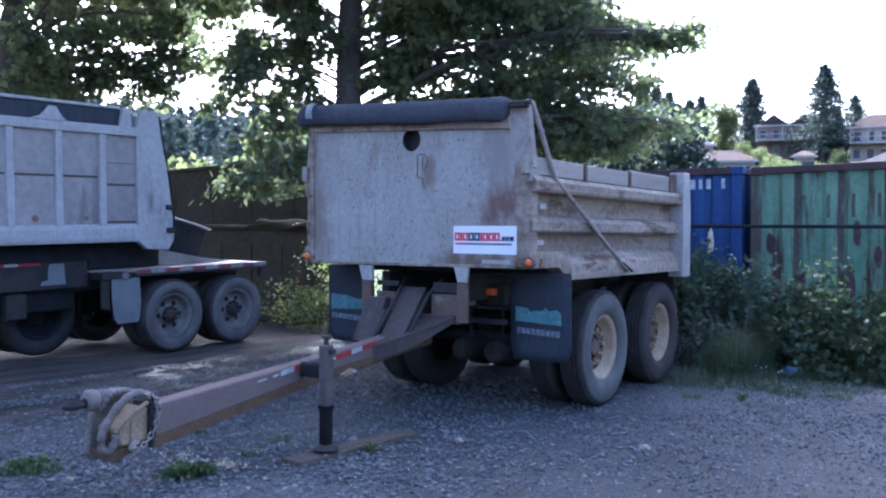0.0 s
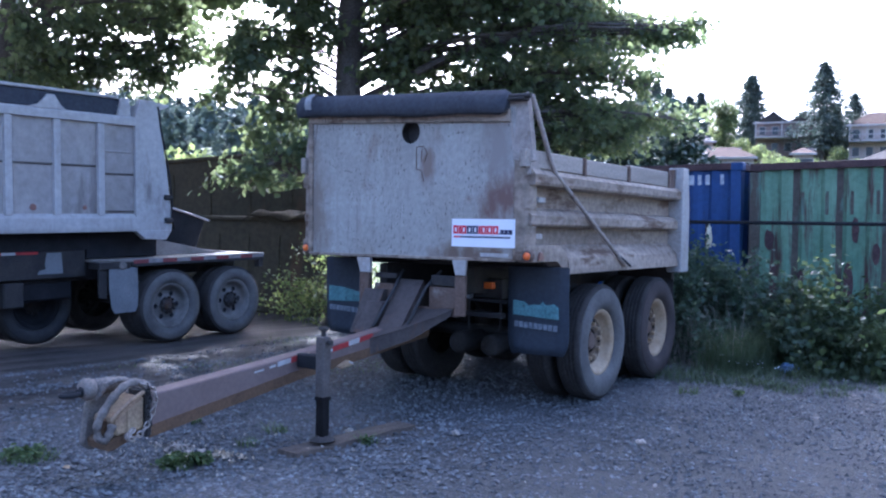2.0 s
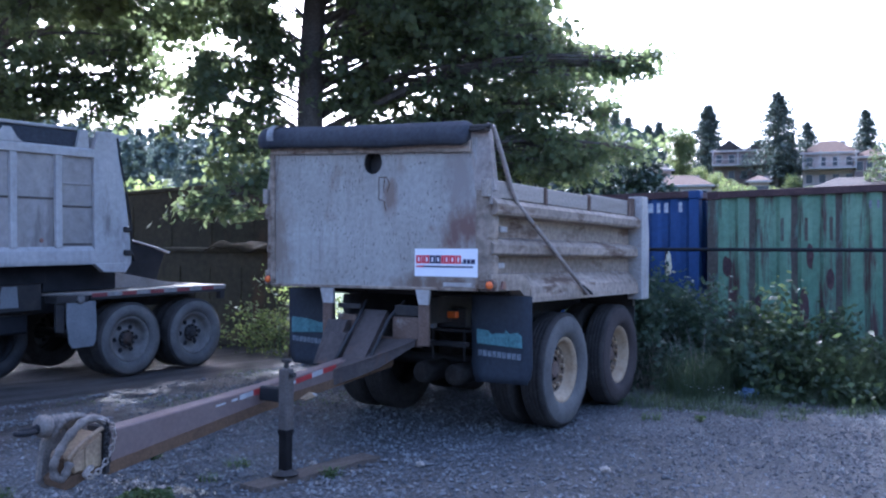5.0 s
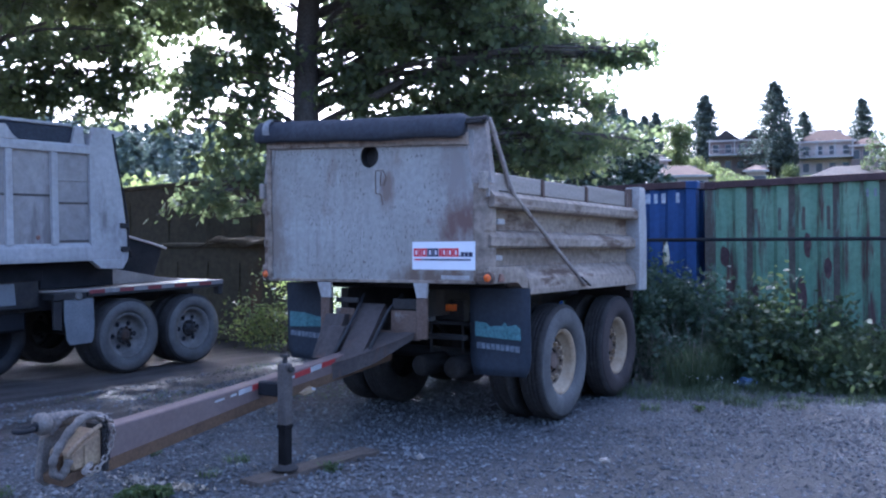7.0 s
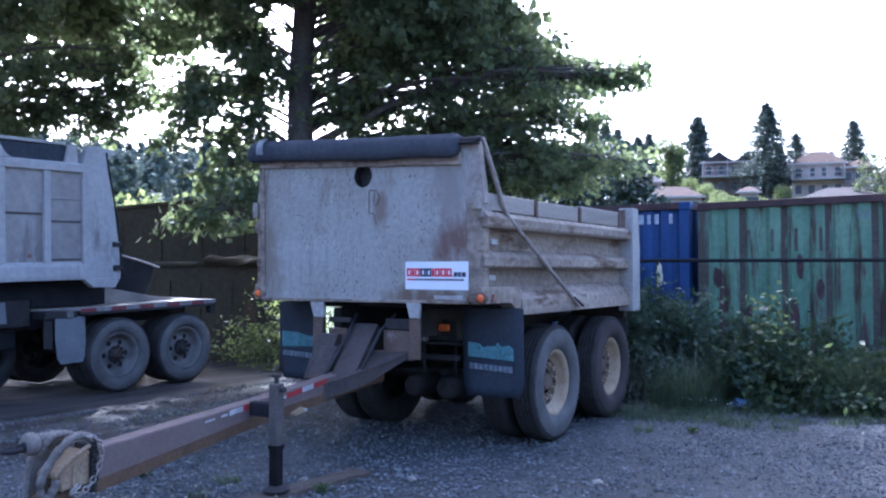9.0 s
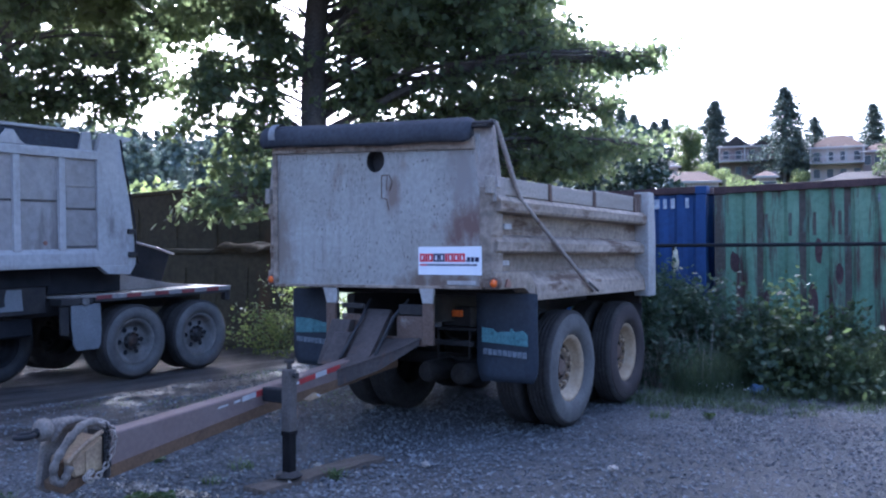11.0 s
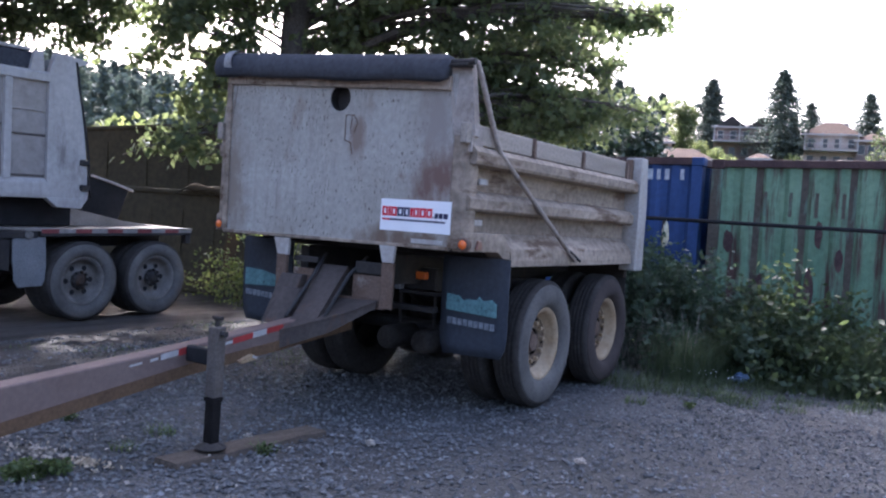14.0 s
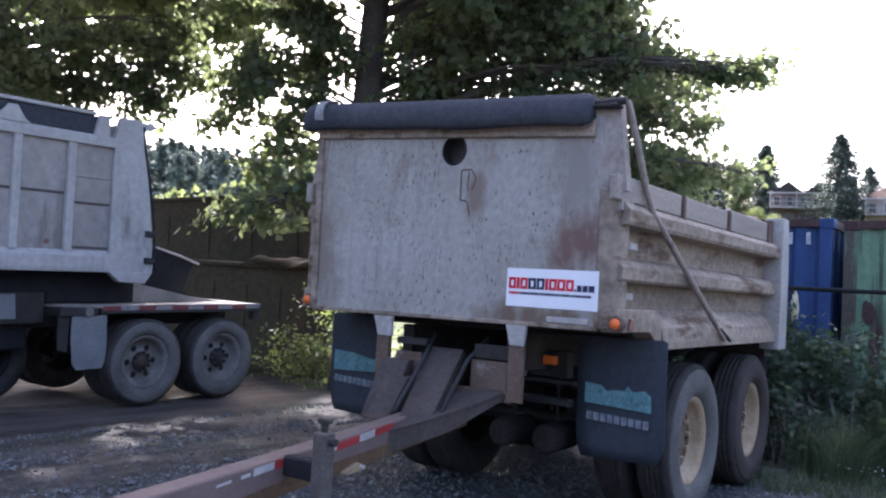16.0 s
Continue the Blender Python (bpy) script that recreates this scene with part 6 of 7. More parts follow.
def conifer_points(r, height, wid, n, low=0.12, shape=0.95):
    """Points along drooping branches of uneven length round a straight stem."""
    k = max(20, n // 14)
    u = (np.arange(k) + r.random(k)) / k
    reach = wid * (1.01 - u) ** shape * (0.3 + 0.95 * r.random(k)) * (0.6 + 0.4 * np.minimum(1.0, u * 5)) + 0.004 * height
    a = r.random(k) * math.tau
    i = np.repeat(np.arange(k), 14)
    s = 0.1 + 0.9 * np.tile(np.linspace(0, 1, 14) ** 0.7, k)
    z = height * (low + (0.985 - low) * u[i]) - 0.32 * reach[i] * s + 0.12 * reach[i] * s * s
    p = np.stack([np.cos(a[i]) * reach[i] * s, np.sin(a[i]) * reach[i] * s, z], 1)
    return p + r.normal(0, 0.014 * height, p.shape) * np.array((1, 1, 0.7)) * (0.3 + 0.7 * (1 - u[i]))[:, None]


def conifer(yaw, d, height, wid, seed, label="tall dark green conifer on the hillside", low=0.12, shape=0.8, n=9000):
    x, y = polar(yaw, d)
    r = np.random.default_rng(seed)
    T = thing("conifer_tree", pose(x, y, gz(x, y) - 0.3), label, "tree", "conifers on the hillside")
    b = bmesh.new()
    tube(b, [(0, 0, 0), (0, 0, height * 0.5), (0, 0, height * 0.98)], [0.02 * height, 0.012 * height, 0.02], 7)
    part("trunk", b, M["bark"], T)
    leaf_mesh("crown", conifer_points(r, height, wid, n, low, shape), 0.03 * height, M["conifer"], T, droop=0.5, seed=seed, aspect=0.42)
    return T


conifer(15.55, 190, 20.6, 6.2, 1, shape=0.6, n=14000)
conifer(11.35, 158, 20.6, 7.2, 2, low=0.3, shape=0.75, n=7000)
conifer(10.6, 160, 12.5, 4.2, 13, low=0.25, n=5000)
conifer(9.6, 195, 16.8, 6.4, 3)
conifer(8.7, 200, 12.5, 6.4, 11)
conifer(10.6, 185, 14.5, 3.6, 12)
conifer(6.35, 190, 18.5, 6.8, 4)
conifer(19.3, 170, 15.5, 6.0, 5)
conifer(18.6, 172, 16.2, 6.0, 6)
conifer(20.0, 165, 14.5, 6.0, 14)
conifer(0.6, 150, 24.0, 3.2, 7)
conifer(20.6, 150, 16.0, 4.8, 8)
conifer(21.4, 140, 16.5, 4.8, 9)
conifer(22.3, 145, 18.0, 4.8, 10)


def clump_tree(yaw, d, height, wid, seed, n=900, mat_="far_leaf", label="rounded green broadleaf tree on the hillside", lobes=9, leaf=None, trunk=True):
    """A far broadleaf tree: a forked trunk and lobes of leaf clumps with gaps."""
    x, y = polar(yaw, d)
    r = np.random.default_rng(seed)
    T = thing("hillside_tree", pose(x, y, gz(x, y) - 0.3), label, "tree", "broadleaf trees on the hillside")
    b = bmesh.new()
    tube(b, [(0, 0, 0), (0.1, 0, height * 0.4), (0, 0.1, height * 0.8)], [0.03 * height, 0.02 * height, 0.01], 7)
    cents = []
    for k in range(lobes):
        a, u = r.random() * math.tau, r.random()
        cz = height * (0.3 + 0.6 * u)
        rr = wid * (0.5 if u > 0.6 else 0.75)
        c = np.array((math.cos(a) * rr * 0.6, math.sin(a) * rr * 0.6, cz))
        tube(b, [(0, 0, cz * 0.6), tuple(c)], [0.01 * height, 0.005 * height], 5)
        m_ = 3 * n // lobes
        q = r.normal(size=(m_, 3))
        q /= np.linalg.norm(q, axis=1)[:, None]
        q *= (wid * 0.5 * (0.5 + 0.5 * r.random(m_) ** 0.5))[:, None]
        q[:, 2] *= 0.85
        cents.append(c + q)
    part("trunk", b, M["bark"], T)
    leaf_mesh("crown", np.concatenate(cents), leaf or max(0.16, wid * 0.075), M[mat_], T, seed=seed, droop=0.2, aspect=0.9)
    return T


clump_tree(17.25, 150, 14.6, 3.4, 41, 3600, lobes=18)
clump_tree(8.7, 185, 11.0, 3.5, 42, 1200)
clump_tree(16.2, 160, 7.5, 2.6, 55, 900)
clump_tree(6.0, 172, 9.5, 4.5, 56, 1200)
clump_tree(10.2, 150, 7.0, 2.4, 57, 900)
clump_tree(15.0, 150, 7.0, 2.4, 58, 900)
clump_tree(13.7, 140, 4.4, 2.8, 81, 900, label="low green bush below the houses")
clump_tree(11.9, 140, 4.0, 2.8, 82, 900, label="low green bush below the houses")
clump_tree(9.3, 140, 4.2, 2.6, 83, 900, label="low green bush below the houses")
clump_tree(7.5, 140, 3.8, 2.8, 84, 900, label="low green bush below the houses")
clump_tree(14.3, 105, 6.2, 2.4, 43, 900, label="light green bushy tree above the containers")
clump_tree(13.2, 105, 5.4, 2.0, 44, 800, label="light green bushy tree above the containers")
clump_tree(4.6, 110, 9.0, 4.0, 45, 1100, "hedge")
clump_tree(2.9, 110, 13.0, 4.2, 46, 1000, "hedge", label="tall pale green tree with thin upper twigs")
clump_tree(1.5, 115, 13.0, 4.5, 47, 1200, "hedge")
clump_tree(0.7, 40, 3.4, 2.4, 48, 1200, "yellow_leaf", label="yellow green tree with sunlight put into its leaf colour")
# next four trees take the darkened leaves, their shade being in the colour
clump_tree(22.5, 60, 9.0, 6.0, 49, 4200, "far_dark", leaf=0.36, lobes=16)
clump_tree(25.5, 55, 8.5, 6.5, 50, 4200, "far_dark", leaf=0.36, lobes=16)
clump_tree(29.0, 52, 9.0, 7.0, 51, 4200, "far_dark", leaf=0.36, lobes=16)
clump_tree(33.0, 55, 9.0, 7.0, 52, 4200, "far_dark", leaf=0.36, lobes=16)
clump_tree(49.0, 38, 4.6, 4.5, 53, 1500, label="bright green bush on the bank")
clump_tree(51.5, 36, 4.5, 4.0, 54, 1500, label="bright green bush on the bank")


def far_woods():
    """Dense woods covering the hill, one mesh of many conifers."""
    r = np.random.default_rng(77)
    C = []
    for k in range(560):
        x, y = polar(24 + 50 * r.random(), 120 + 120 * r.random())
        p = conifer_points(r, 7.5 + 6 * r.random(), 4.2 + 2.4 * r.random(), 560)
        C.append(p + np.array((x, y, gz(x, y) - 0.5)))
    ob = leaf_mesh("far_woods", np.concatenate(C), 0.85, M["woods"], droop=0.6, seed=78, aspect=0.6)
    tagged(ob, "dense dark conifer woods on the hillside", "woods", kind="stuff")


far_woods()


def hillside_bushes():
    """Bushes and hedges covering the slope between the houses, one mesh."""
    r = np.random.default_rng(86)
    C = []
    for k in range(230):
        yaw, d = 1 + 24 * r.random(), 92 + 110 * r.random() ** 1.3
        x, y = polar(yaw, d)
        hh = (1.6 + 2.4 * r.random()) * (0.75 + d / 400)
        q = r.normal(size=(340, 3))
        q /= np.linalg.norm(q, axis=1)[:, None]
        q *= (0.55 + 0.45 * r.random(340))[:, None] * np.array((hh * 0.95, hh * 0.95, hh * 0.62))
        q[:, 2] = np.abs(q[:, 2]) * (0.8 + 0.4 * r.random(340))
        C.append(q + np.array((x, y, gz(x, y) + 0.1)))
    ob = leaf_mesh("hillside_bushes", np.concatenate(C), 0.42, M["hedge"], droop=0.3, seed=87, aspect=0.7)
    tagged(ob, "green bushes and hedges covering the slope between the houses", "bushes", kind="stuff")


hillside_bushes()


def house(yaw, d, w, dep, storeys, turn, wall, roof, label, lift=0.0, balcony=True, rise=0.36, gables=None):
    x, y = polar(yaw, d)
    z = gz(x, y) + lift
    H = thing("house", pose(x, y, z, 0, 0, turn), label, "house", "houses on the hillside")
    hs = 2.9 * storeys
    b = bmesh.new()
    box(b, -w / 2, w / 2, -dep / 2, dep / 2, -3.0 - lift, hs)
    part("wall", b, M[wall], H)
    b = bmesh.new()
    o = 0.5
    vs = [b.verts.new(p) for p in ((-w / 2 - o, -dep / 2 - o, hs), (w / 2 + o, -dep / 2 - o, hs), (w / 2 + o, dep / 2 + o, hs), (-w / 2 - o, dep / 2 + o, hs), (-w / 2 + min(dep, w) * 0.42, 0, hs + dep * rise), (w / 2 - min(dep, w) * 0.42, 0, hs + dep * rise))]
    for f in ((0, 1, 5, 4), (1, 2, 5), (2, 3, 4, 5), (3, 0, 4), (3, 2, 1, 0)):
        b.faces.new([vs[i] for i in f])
    rf = part("roof", b, M[roof], H, "hipped tiled roof")
    b = bmesh.new()
    box(b, w * 0.2, w * 0.2 + 0.9, -0.3, 0.5, hs + dep * 0.05, hs + dep * rise * 0.95)
    part("chimney", b, M[wall], rf)
    b = bmesh.new()
    box(b, -w / 2 - o, w / 2 + o, -dep / 2 - o - 0.08, -dep / 2 - o, hs - 0.25, hs + 0.05)
    part("fascia", b, M["trim"], H)
    for gx in (gables or ()):
        b = bmesh.new()
        yf, ya, q = -dep / 2 - o - 0.02, 0.0, w * 0.2
        gv = [b.verts.new(p) for p in ((gx * w - q, yf, hs - 0.1), (gx * w + q, yf, hs - 0.1), (gx * w, yf, hs + q * 0.75), (gx * w - q, ya, hs - 0.1), (gx * w + q, ya, hs - 0.1), (gx * w, ya, hs + q * 0.75))]
        for f in ((0, 1, 2), (5, 4, 3), (0, 2, 5, 3), (1, 4, 5, 2), (0, 3, 4, 1)):
            b.faces.new([gv[i] for i in f])
        part("gable", b, M[roof], rf)
    for s in range(storeys):
        n = max(3, int(w / 1.9))
        for k in range(n):
            xx = -w / 2 + w * (k + 0.5) / n
            b = bmesh.new()
            box(b, xx - 0.56, xx + 0.56, -dep / 2 - 0.06, -dep / 2 - 0.004, s * 2.9 + 0.6, s * 2.9 + 2.2)
            wf = part("window", b, M["trim"], H)
            b = bmesh.new()
            box(b, xx - 0.48, xx + 0.48, -dep / 2 - 0.075, -dep / 2 - 0.062, s * 2.9 + 0.68, s * 2.9 + 2.12)
            part("pane", b, M["window"], wf)
        if balcony and s:
            b = bmesh.new()
            box(b, -w / 2, w / 2, -dep / 2 - 2.2, -dep / 2 - 0.07, s * 2.9 - 0.05, s * 2.9 + 0.22)
            bal = part("balcony", b, M["trim"], H)
            b = bmesh.new()
            box(b, -w / 2, w / 2, -dep / 2 - 2.25, -dep / 2 - 2.17, s * 2.9 + 1.05, s * 2.9 + 1.17)
            part("handrail", b, M["trim"], bal)
            for k in range(4):
                xx = -w / 2 + 0.1 + (w - 0.2) * k / 3
                b = bmesh.new()
                box(b, xx - 0.12, xx + 0.12, -dep / 2 - 2.2, -dep / 2 - 1.95, s * 2.9 + 0.22, s * 2.9 + 2.9)
                part("pillar", b, M["trim"], bal)


house(12.9, 165, 13.0, 6.0, 2, 12, "wall_dark", "roof_grey", "large brown two-storey house with pale balconies", lift=3.9, rise=0.16, gables=(-0.28, 0.12))
house(8.35, 160, 8.2, 7.0, 2, 8, "wall_house", "roof", "beige two-storey house with pinkish hipped roof", lift=3.0, rise=0.36)
house(6.1, 158, 4.5, 5.0, 1, 5, "wall_dark", "roof", "small brown wing house beside the beige house", lift=5.0, rise=0.3, balcony=False)
house(17.15, 130, 8.6, 6.0, 1, 15, "wall_house", "roof", "low house with a brownish hipped roof", lift=1.3, rise=0.3, balcony=False)
house(20.7, 130, 7.0, 6.0, 1, 18, "wall_house", "roof", "low house with a brownish hipped roof", lift=1.1, rise=0.3, balcony=False)
house(12.4, 132, 2.6, 4.0, 1, 12, "wall_house", "roof", "low house with a red brown hipped roof", lift=2.0, rise=0.25, balcony=False)
house(7.0, 110, 8.6, 6.0, 1, 5, "wall_house", "roof_grey", "low house with a grey hipped roof", lift=0.9, rise=0.28, balcony=False)
house(18.7, 140, 4.5, 5.0, 2, 18, "wall_house", "roof_grey", "pale two-storey house among trees", lift=0.5, rise=0.25, balcony=False)
house(4.4, 130, 5.0, 5.0, 2, 5, "wall_house", "roof", "tan house half hidden by trees", rise=0.3, balcony=False)


# ---- bins behind the truck ----
def big_bin(m, w, d, h, label, lip=0.06):
    B = thing("waste_bin", m, label, "bin")
    b = bmesh.new()
    prism(b, [(-w / 2 + 0.25, 0.0), (w / 2 - 0.25, 0.0), (w / 2, h), (-w / 2, h)], "y", 0.0, d, 0.02)
    part("body", b, M["bin"], B)
    b = bmesh.new()
    for y in (-lip, d):
        box(b, -w / 2 - lip, w / 2 + lip, y, y + lip, h - 0.1, h - 0.01, 0.015)
    part("rim_bar", b, M["bin"], B)
    for k in range(6):
        x = -w / 2 + 0.5 + (w - 1.0) * k / 5
        b = bmesh.new()
        box(b, x - 0.03, x + 0.03, -0.02, -0.002, 0.3, h - 0.4, 0.006)
        part("stiffener", b, M["bin"], B)


big_bin(pose(-12.3, 7.6, gz(-12, 8), 0, -2.5, 8), 7.0, 2.3, 3.45, "tall dark olive steel bin in the shade behind the truck")
big_bin(pose(-9.4, 6.3, gz(-9, 6), 0, 0, 8), 5.0, 1.1, 2.0, "low dark olive steel bin in front of the tall one")


# ---- shrubs, brambles, grass ----
def shrub(x, y, w, d, h, seed, n=1500, mat_="bramble", leaf=0.06, label="tangled bramble bush with small leaves", name="bramble_bush"):
    """Arching canes with leaves round them."""
    r = np.random.default_rng(seed)
    S = thing(name, pose(x, y, gz(x, y)), label, "bush")
    b = bmesh.new()
    cents = []
    canes = 26
    for k in range(canes):
        px, py = r.uniform(-w / 2, w / 2) * 0.8, r.uniform(-d / 2, d / 2) * 0.8
        a, l = r.random() * math.tau, 0.3 + 0.5 * r.random()
        hh = h * (0.45 + 0.6 * r.random()) * (1 - 0.45 * (abs(px) / (w / 2)) ** 2)
        p = [Vector((px, py, -0.03)), Vector((px + 0.25 * l * math.cos(a), py + 0.25 * l * math.sin(a), hh * 0.65)), Vector((px + 0.6 * l * math.cos(a), py + 0.6 * l * math.sin(a), hh)), Vector((px + 1.1 * l * math.cos(a), py + 1.1 * l * math.sin(a), hh * 0.8))]
        tube(b, p, [0.006, 0.005, 0.004, 0.002], 4)
        for _ in range(2 * n // canes):
            u = r.random() ** 0.7 * 2.999
            i = int(u)
            c = p[i].lerp(p[i + 1], u - i)
            cents.append((c.x + r.normal(0, 0.10), c.y + r.normal(0, 0.10), max(0.02, c.z + r.normal(0, 0.09))))
    tagged(part("stem", b, M["grass"], S), kind="stuff")
    leaf_mesh("leaves", cents, leaf, M[mat_], S, seed=seed)
    return S


for k, (x, y, w_, d_, h_) in enumerate(((0.55, 5.0, 1.2, 0.8, 1.55), (1.2, 5.0, 0.9, 0.8, 1.5), (1.75, 5.0, 0.9, 0.8, 0.75), (1.0, 4.5, 1.2, 0.7, 0.75))):
    shrub(x, y, w_, d_, h_, 61 + k, 2300, "weed", 0.075, "dense dark weeds growing against the blue container", "weed_clump")
shrub(2.7, 5.0, 1.1, 0.8, 1.3, 71, 850, leaf=0.09)
shrub(2.9, 4.8, 0.8, 0.6, 0.7, 72, 420, leaf=0.09)
shrub(3.6, 5.15, 1.2, 0.7, 0.75, 73, 800, leaf=0.09)
shrub(4.5, 5.25, 1.3, 0.8, 1.05, 74, 1000, leaf=0.08)
shrub(3.1, 4.5, 1.3, 0.5, 0.30, 75, 300, leaf=0.09)
shrub(3.9, 4.65, 1.2, 0.5, 0.30, 76, 300, leaf=0.09)
shrub(5.4, 5.3, 1.3, 0.8, 0.9, 77, 900, leaf=0.08)
# these shrubs owe part of their sunlit look to the brighter leaf colour
shrub(-4.8, 5.0, 1.9, 0.9, 1.65, 68, 780, "leaf_light", 0.07, "leafy shrub on the bank, sunlight partly put into its leaf colour", "leafy_shrub")
shrub(-3.4, 5.4, 1.8, 1.2, 1.2, 69, 900, "leaf_light", 0.07, "leafy shrub on the bank, sunlight partly put into its leaf colour", "leafy_shrub")
shrub(-6.6, 5.6, 1.6, 1.2, 0.9, 70, 700, "leaf_light", 0.07, "leafy shrub on the bank, sunlight partly put into its leaf colour", "leafy_shrub")


def grass(name, spots, label, seed, mat_="grass", bend=0.45):
    """Tufts of blades as one mesh; each spot is x, y, radius, height, blades."""
    r = np.random.default_rng(seed)
    V, F = [], []
    for x, y, rad, h, n in spots:
        for _ in range(n):
            a, q = r.random() * math.tau, rad * math.sqrt(r.random())
            px, py = x + math.cos(a) * q, y + math.sin(a) * q
            hd, hh = r.random() * math.tau, h * (0.5 + 0.7 * r.random())
            lx, ly = math.cos(hd) * hh * bend, math.sin(hd) * hh * bend
            wx, wy = -math.sin(hd) * 0.0035, math.cos(hd) * 0.0035
            z = gz(px, py) - 0.02
            i0 = len(V)
            V += [(px - wx, py - wy, z), (px + wx, py + wy, z), (px + lx * 0.3 + wx * 0.8, py + ly * 0.3 + wy * 0.8, z + hh * 0.6), (px + lx * 0.3 - wx * 0.8, py + ly * 0.3 - wy * 0.8, z + hh * 0.6), (px + lx, py + ly, z + hh)]
            F += [(i0, i0 + 1, i0 + 2, i0 + 3), (i0 + 3, i0 + 2, i0 + 4)]
    ob = mesh_part(name, V, F, M[mat_])
    tagged(ob, label, "grass", kind="stuff")


r_ = np.random.default_rng(5)
edge = [(1.45 + 0.28 * k + r_.normal(0, 0.1), 3.6 + 0.16 * k + r_.normal(0, 0.3), 0.36, 0.10 + 0.12 * r_.random(), 330) for k in range(12)]
edge += [(1.4 + 0.35 * r_.random() * 8, 4.6 + 0.8 * r_.random(), 0.4, 0.45 + 0.3 * r_.random(), 200) for k in range(14)]
edge += [(1.5 + 0.3 * r_.random(), 3.9 + 0.9 * r_.random(), 0.3, 0.4 + 0.25 * r_.random(), 260) for k in range(5)]
edge += [(1.5 + 2.9 * r_.random(), 0.0, 0.16, 0.05 + 0.07 * r_.random(), 70) for k in range(26)]
edge = [(x, y if y else 3.25 + 0.2 * (x - 1.5) + r_.normal(0.1, 0.28), rad, h, n) for x, y, rad, h, n in edge]
grass("tall_grass", edge, "tall unmown grass along the containers", 81, bend=0.75)
grass("weed_stalks", [(1.0 + 0.09 * k + r_.normal(0, 0.05), 4.25 + r_.normal(0, 0.12), 0.12, 0.5 + 0.45 * r_.random(), 6) for k in range(10)] + [(0.75 + 1.0 * r_.random(), 4.05 + 0.3 * r_.random(), 0.15, 0.5 + 0.4 * r_.random(), 5) for k in range(30)], "tall pale dry weed stalks beside the containers", 83, "dry_leaf", 0.5)
grass("grass_tufts", [(0.11, -2.47, 0.10, 0.06, 150), (0.11, -2.30, 0.09, 0.05, 60), (-0.80, -2.95, 0.2, 0.06, 200), (-0.15, -1.35, 0.10, 0.08, 80), (-0.02, -1.75, 0.08, 0.06, 60), (0.62, -1.2, 0.08, 0.08, 50), (-3.1, 0.7, 0.5, 0.05, 160), (-2.4, 0.95, 0.45, 0.05, 140), (1.75, 2.4, 0.12, 0.10, 60), (-4.0, 0.2, 0.5, 0.04, 120), (-2.0, 1.6, 0.5, 0.06, 160), (-4.3, 2.9, 0.5, 0.05, 120)], "small grass tufts in the gravel", 82, "grass_low", 1.0)


def stones():
    """Loose stones over the yard: squashed octahedra."""
    r = np.random.default_rng(9)
    n = 64000
    x = r.uniform(-4.5, 5.0, n)
    y = -3.6 + 8.0 * r.random(n) ** 1.3
    keep = ~((np.hypot((x - 3.2) / 1.9, (y + 1.0) / 2.2) < 1.0 + 0.12 * r.normal(size=n)) & (r.random(n) < 0.3))
    keep &= (x > -1.9 + 0.5 * r.normal(size=n)) | (r.random(n) < 0.10 + 0.75 * (np.sin(x * 5.2 + 0.5 * np.sin(y * 1.3)) > 0.35))
    x, y = x[keep], y[keep]
    n = len(x)
    s = 0.006 + 0.016 * r.random(n) ** 2.0 + 0.016 * (r.random(n) < 0.004)
    c = np.stack([x, y, ground_z(x, y) - 0.008 + s * 0.3], 1)
    o = np.array(((1, 0, 0), (0, 1, 0), (-1, 0, 0), (0, -1, 0), (0, 0, 0.7), (0, 0, -0.5)), float)
    a = r.random(n) * math.tau
    R = np.stack([np.cos(a), -np.sin(a), np.sin(a), np.cos(a)], 1).reshape(n, 2, 2)
    pts = np.repeat(o[None], n, 0) * (1 + 0.35 * r.normal(size=(n, 6, 1)).clip(-1, 1)) * s[:, None, None]
    pts[:, :, :2] = np.einsum("nij,nkj->nki", R, pts[:, :, :2])
    V = (pts + c[:, None]).reshape(-1, 3)
    f = np.array(((0, 1, 4), (1, 2, 4), (2, 3, 4), (3, 0, 4), (1, 0, 5), (2, 1, 5), (3, 2, 5), (0, 3, 5)))
    F = (f[None] + (np.arange(n) * 6)[:, None, None]).reshape(-1, 3)
    ob = mesh_part("loose_stones", V, F.tolist(), M["stone"])
    tagged(ob, "loose grey crushed stones scattered over the yard", "gravel", kind="stuff")


stones()


# ---- pale sheet thrown over the low bin ----
V, F = [], []
nx, ny = 22, 7
for j in range(ny):
    for i in range(nx):
        u, v = i / (nx - 1), j / (ny - 1)
        x, y = -9.0 + 2.2 * u + 0.12 * math.sin(7 * v), 6.28 + 0.31 * u + 1.0 * v - 0.12
        edge_ = max(0.0, 0.15 - v) * 1.6 + max(0.0, 0.12 - u) * 1.0
        V.append((x, y, gz(-9, 6) + 2.03 + 0.05 * math.sin(9 * u + 3 * v) * math.sin(5 * v + 1) + 0.03 * math.sin(23 * u) + 0.06 - edge_ * 0.5))
F = [(j * nx + i, j * nx + i + 1, (j + 1) * nx + i + 1, (j + 1) * nx + i) for j in range(ny - 1) for i in range(nx - 1)]
sheet = mesh_part("cover_sheet", V, F, M["sheet"], smooth=True)
so = sheet.modifiers.new("thickness", "SOLIDIFY")
so.thickness = 0.02
tagged(sheet, "crumpled olive cover sheet lying on the low bin", "sheet")


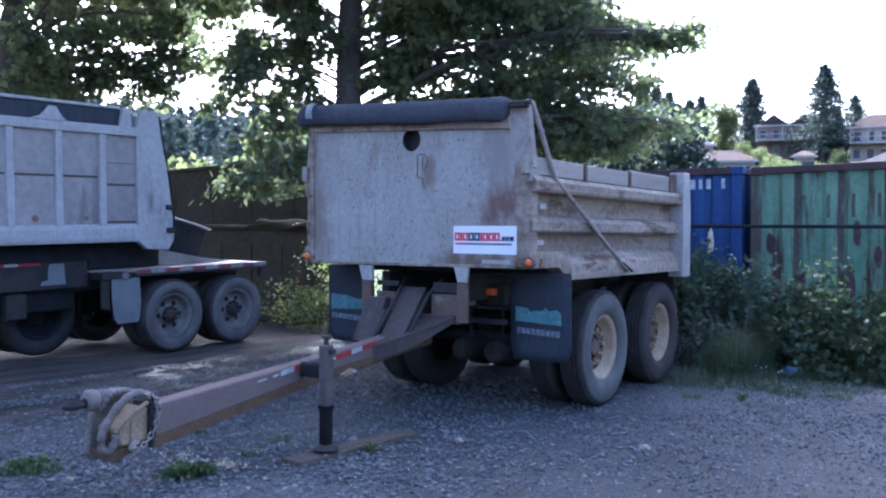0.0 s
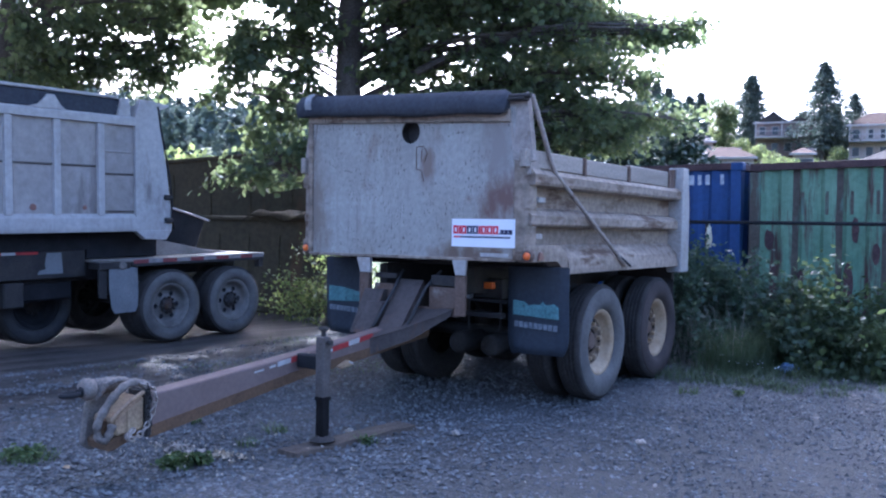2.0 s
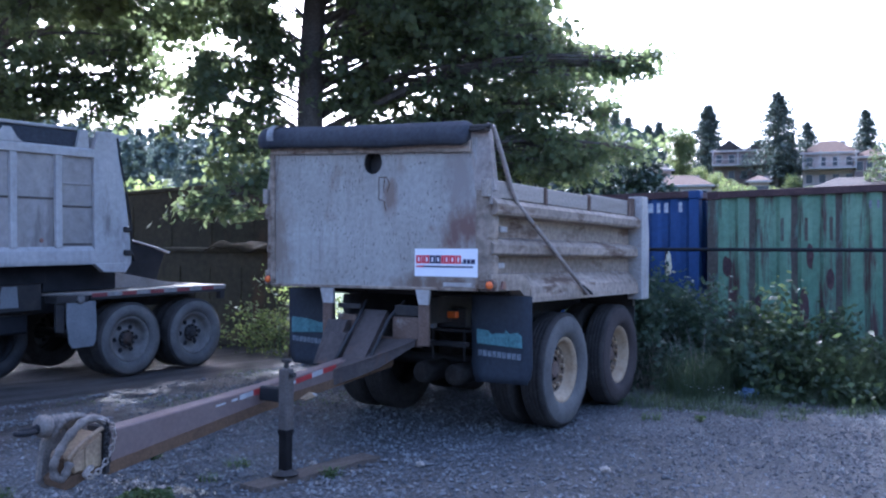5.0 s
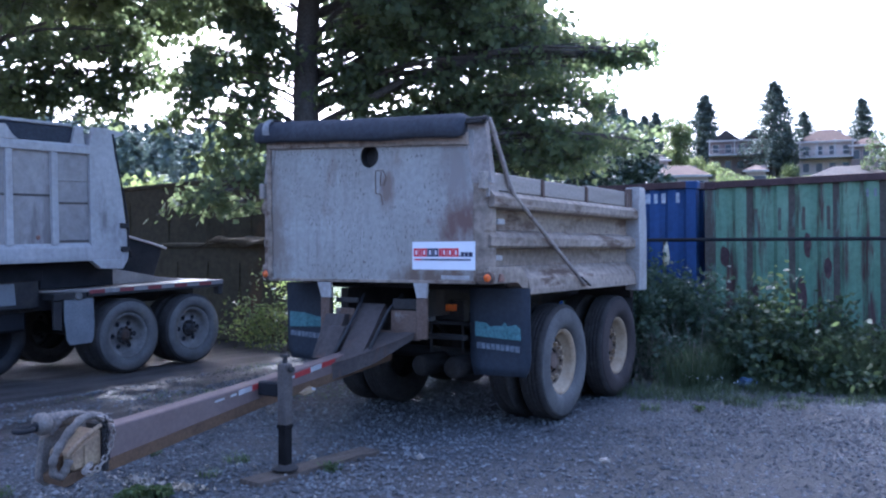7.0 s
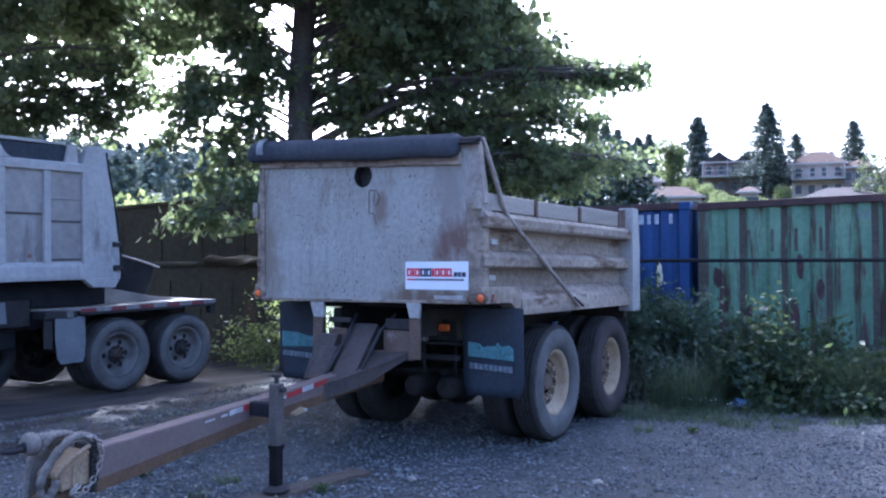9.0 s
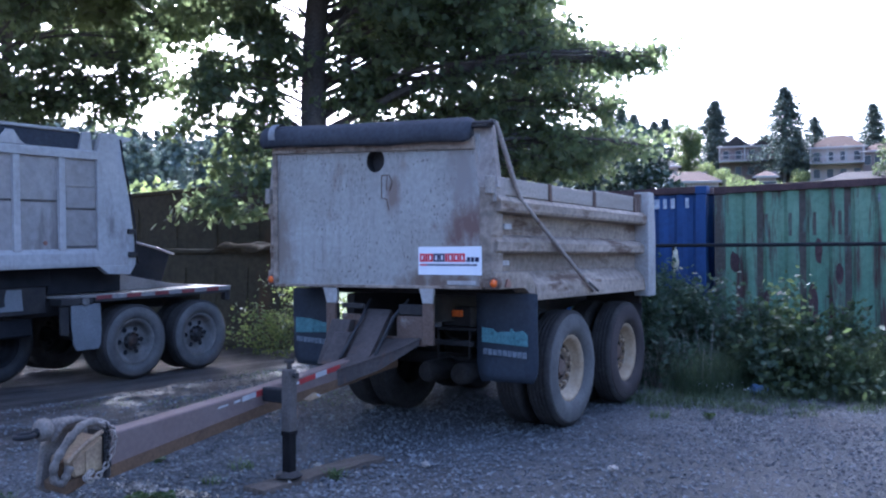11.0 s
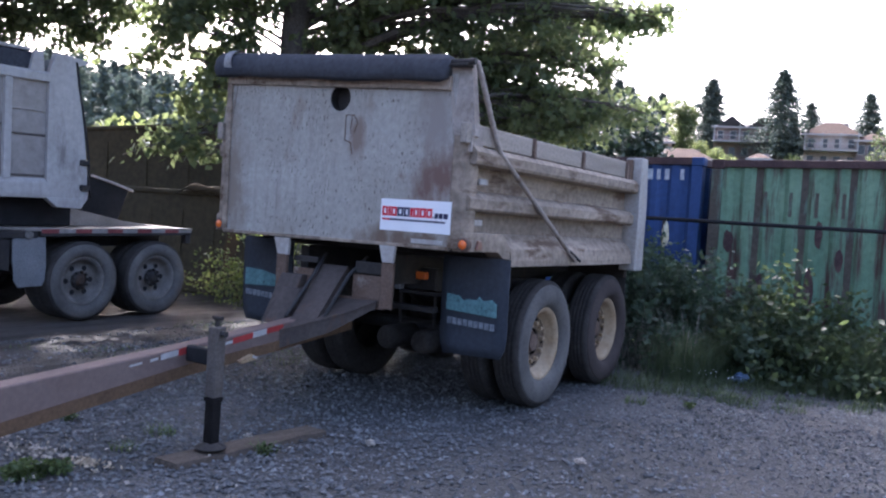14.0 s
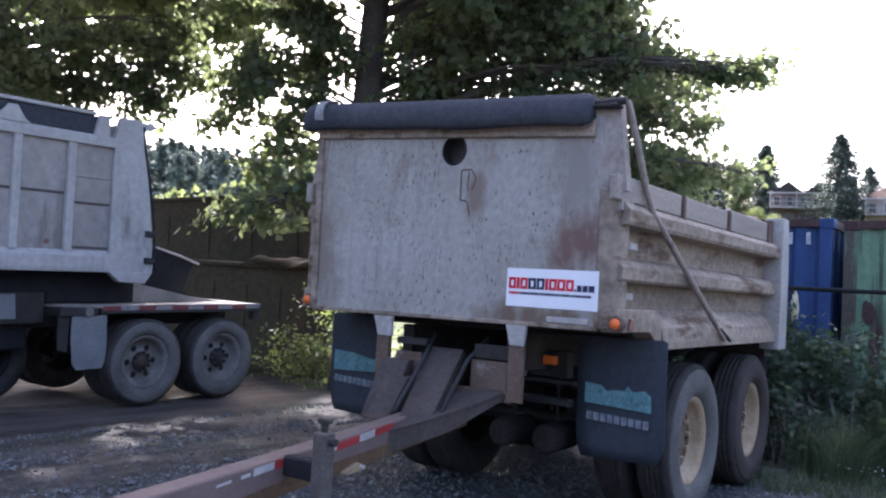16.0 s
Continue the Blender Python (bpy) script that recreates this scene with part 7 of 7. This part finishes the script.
# ---- litter ----
def crumple(name, centre, size, mat_, label, category, seed, drop=0.0):
    """A crumpled piece of thin plastic: a folded, dented shell."""
    r = np.random.default_rng(seed)
    b = bmesh.new()
    bmesh.ops.create_icosphere(b, subdivisions=3, radius=1.0)
    for v in b.verts:
        k = 0.6 + 0.4 * noise.noise(v.co * 1.7 + Vector((seed, 0, 0))) + 0.35 * noise.noise(v.co * 4.1 + Vector((0, seed, 0)))
        v.co = Vector((v.co.x * size[0], v.co.y * size[1], v.co.z * size[2])) * k
    ob = part(name, b, mat_)
    ob.location = centre
    return tagged(ob, label, category)


crumple("plastic_sack", (0.93, 5.465, 1.70), (0.07, 0.04, 0.22), M["sack"], "pale yellow plastic sack hanging from the fence rail", "sack", 3)
crumple("plastic_wrap", (2.25, 4.35, gz(2.25, 4.35) + 0.05), (0.16, 0.10, 0.09), M["blue_rag"], "crumpled blue plastic wrap lying by the brambles", "litter", 5)
crumple("dead_leaf", (-0.34, -2.94, gz(-0.34, -2.94) + 0.012), (0.035, 0.03, 0.014), M["tan_steel"], "small orange brown scrap lying on gravel", "litter", 7)
crumple("pale_rock", (2.17, 0.12, gz(2.17, 0.12) + 0.012), (0.065, 0.05, 0.026), M["dry_leaf"], "flat pale rock lying on the gravel", "rock", 8)


# ---- pale dry scraps on the gravel ----
r_ = np.random.default_rng(91)
spots = []
for x, y, sx, sy, n in ((-0.31, -2.18, 0.16, 0.08, 150), (-0.1, -2.5, 0.35, 0.12, 70), (-0.1, -1.9, 0.3, 0.2, 30), (1.0, -1.6, 0.8, 0.5, 40), (3.4, 4.3, 0.5, 0.2, 60)):
    px, py = x + sx * r_.normal(size=n), y + sy * r_.normal(size=n)
    spots += [(a, c, gz(a, c) + 0.012) for a, c in zip(px, py)]
scraps = leaf_mesh("dry_scraps", spots, 0.028, M["dry_leaf"], droop=0.0, seed=92, aspect=0.8)
tagged(scraps, "pale dry leaf scraps scattered on gravel", "litter", kind="stuff")

spots = [(0.14 + 0.09 * a, -2.12 + 0.045 * c, gz(0.14, -2.12) + 0.012) for a, c in r_.normal(size=(90, 2))]
bark_chips = leaf_mesh("bark_chips", spots, 0.032, M["cream_chip"], droop=0.0, seed=94, aspect=0.7)
tagged(bark_chips, "cream wood chips scattered on the gravel by the plank", "litter", kind="stuff")


# ---- leafy weeds and small white flowers ----
def weed(x, y, rad, h, seed, n=260, leaf=0.035):
    """A low weed: short stems and a rosette of rounded leaves."""
    r = np.random.default_rng(seed)
    W = thing("weed", pose(x, y, gz(x, y)), "low bright green leafy weed growing in the gravel", "weed", "weeds in the gravel")
    b = bmesh.new()
    cents = []
    for k in range(9):
        a, q = r.random() * math.tau, rad * math.sqrt(r.random())
        e = Vector((math.cos(a) * q, math.sin(a) * q, h * (0.5 + 0.6 * r.random())))
        tube(b, [(e.x * 0.3, e.y * 0.3, -0.02), e], [0.004, 0.002], 4)
        cents += [tuple(e * (0.5 + 0.5 * u) + Vector(v)) for u, v in zip(r.random(n // 9), r.normal(0, rad * 0.22, (n // 9, 3)) * np.array((1, 1, 0.35)))]
    part("stem", b, M["grass"], W)
    leaf_mesh("leaves", [(c[0], c[1], max(0.012, c[2])) for c in cents], leaf, M["grass_low"], W, droop=0.0, seed=seed, aspect=0.75)


weed(0.11, -2.47, 0.13, 0.07, 301, 330, 0.03)
weed(0.14, -2.30, 0.09, 0.05, 302, 200)
weed(-0.85, -1.55, 0.07, 0.05, 303, 90, 0.024)
weed(0.64, -1.22, 0.06, 0.06, 304, 70, 0.024)
weed(2.21, 2.54, 0.08, 0.06, 305, 80, 0.026)
weed(-0.80, -2.95, 0.16, 0.05, 306, 260)

spots = []
for x, y, n in ((1.72, 3.72, 5), (1.80, 3.86, 7), (1.95, 3.80, 6), (2.02, 3.92, 6), (1.62, 3.95, 4), (2.2, 4.05, 4)):
    spots += [(x + 0.05 * a, y + 0.05 * c, gz(x, y) + 0.13 + 0.03 * e) for a, c, e in r_.normal(size=(n, 3))]
flowers = leaf_mesh("white_flowers", spots, 0.022, M["sign"], droop=0.0, seed=95, aspect=0.95)
tagged(flowers, "tiny white flowers in the grass beside the wheel", "flowers", kind="stuff")
for x, y, k in ((-0.28, -2.16, 11), (0.3, -1.02, 12), (0.95, -0.55, 13)):
    crumple("pale_rock", (x, y, gz(x, y) + 0.014), (0.05, 0.04, 0.03), M["dry_leaf"], "small pale rock lying on the gravel", "rock", k)
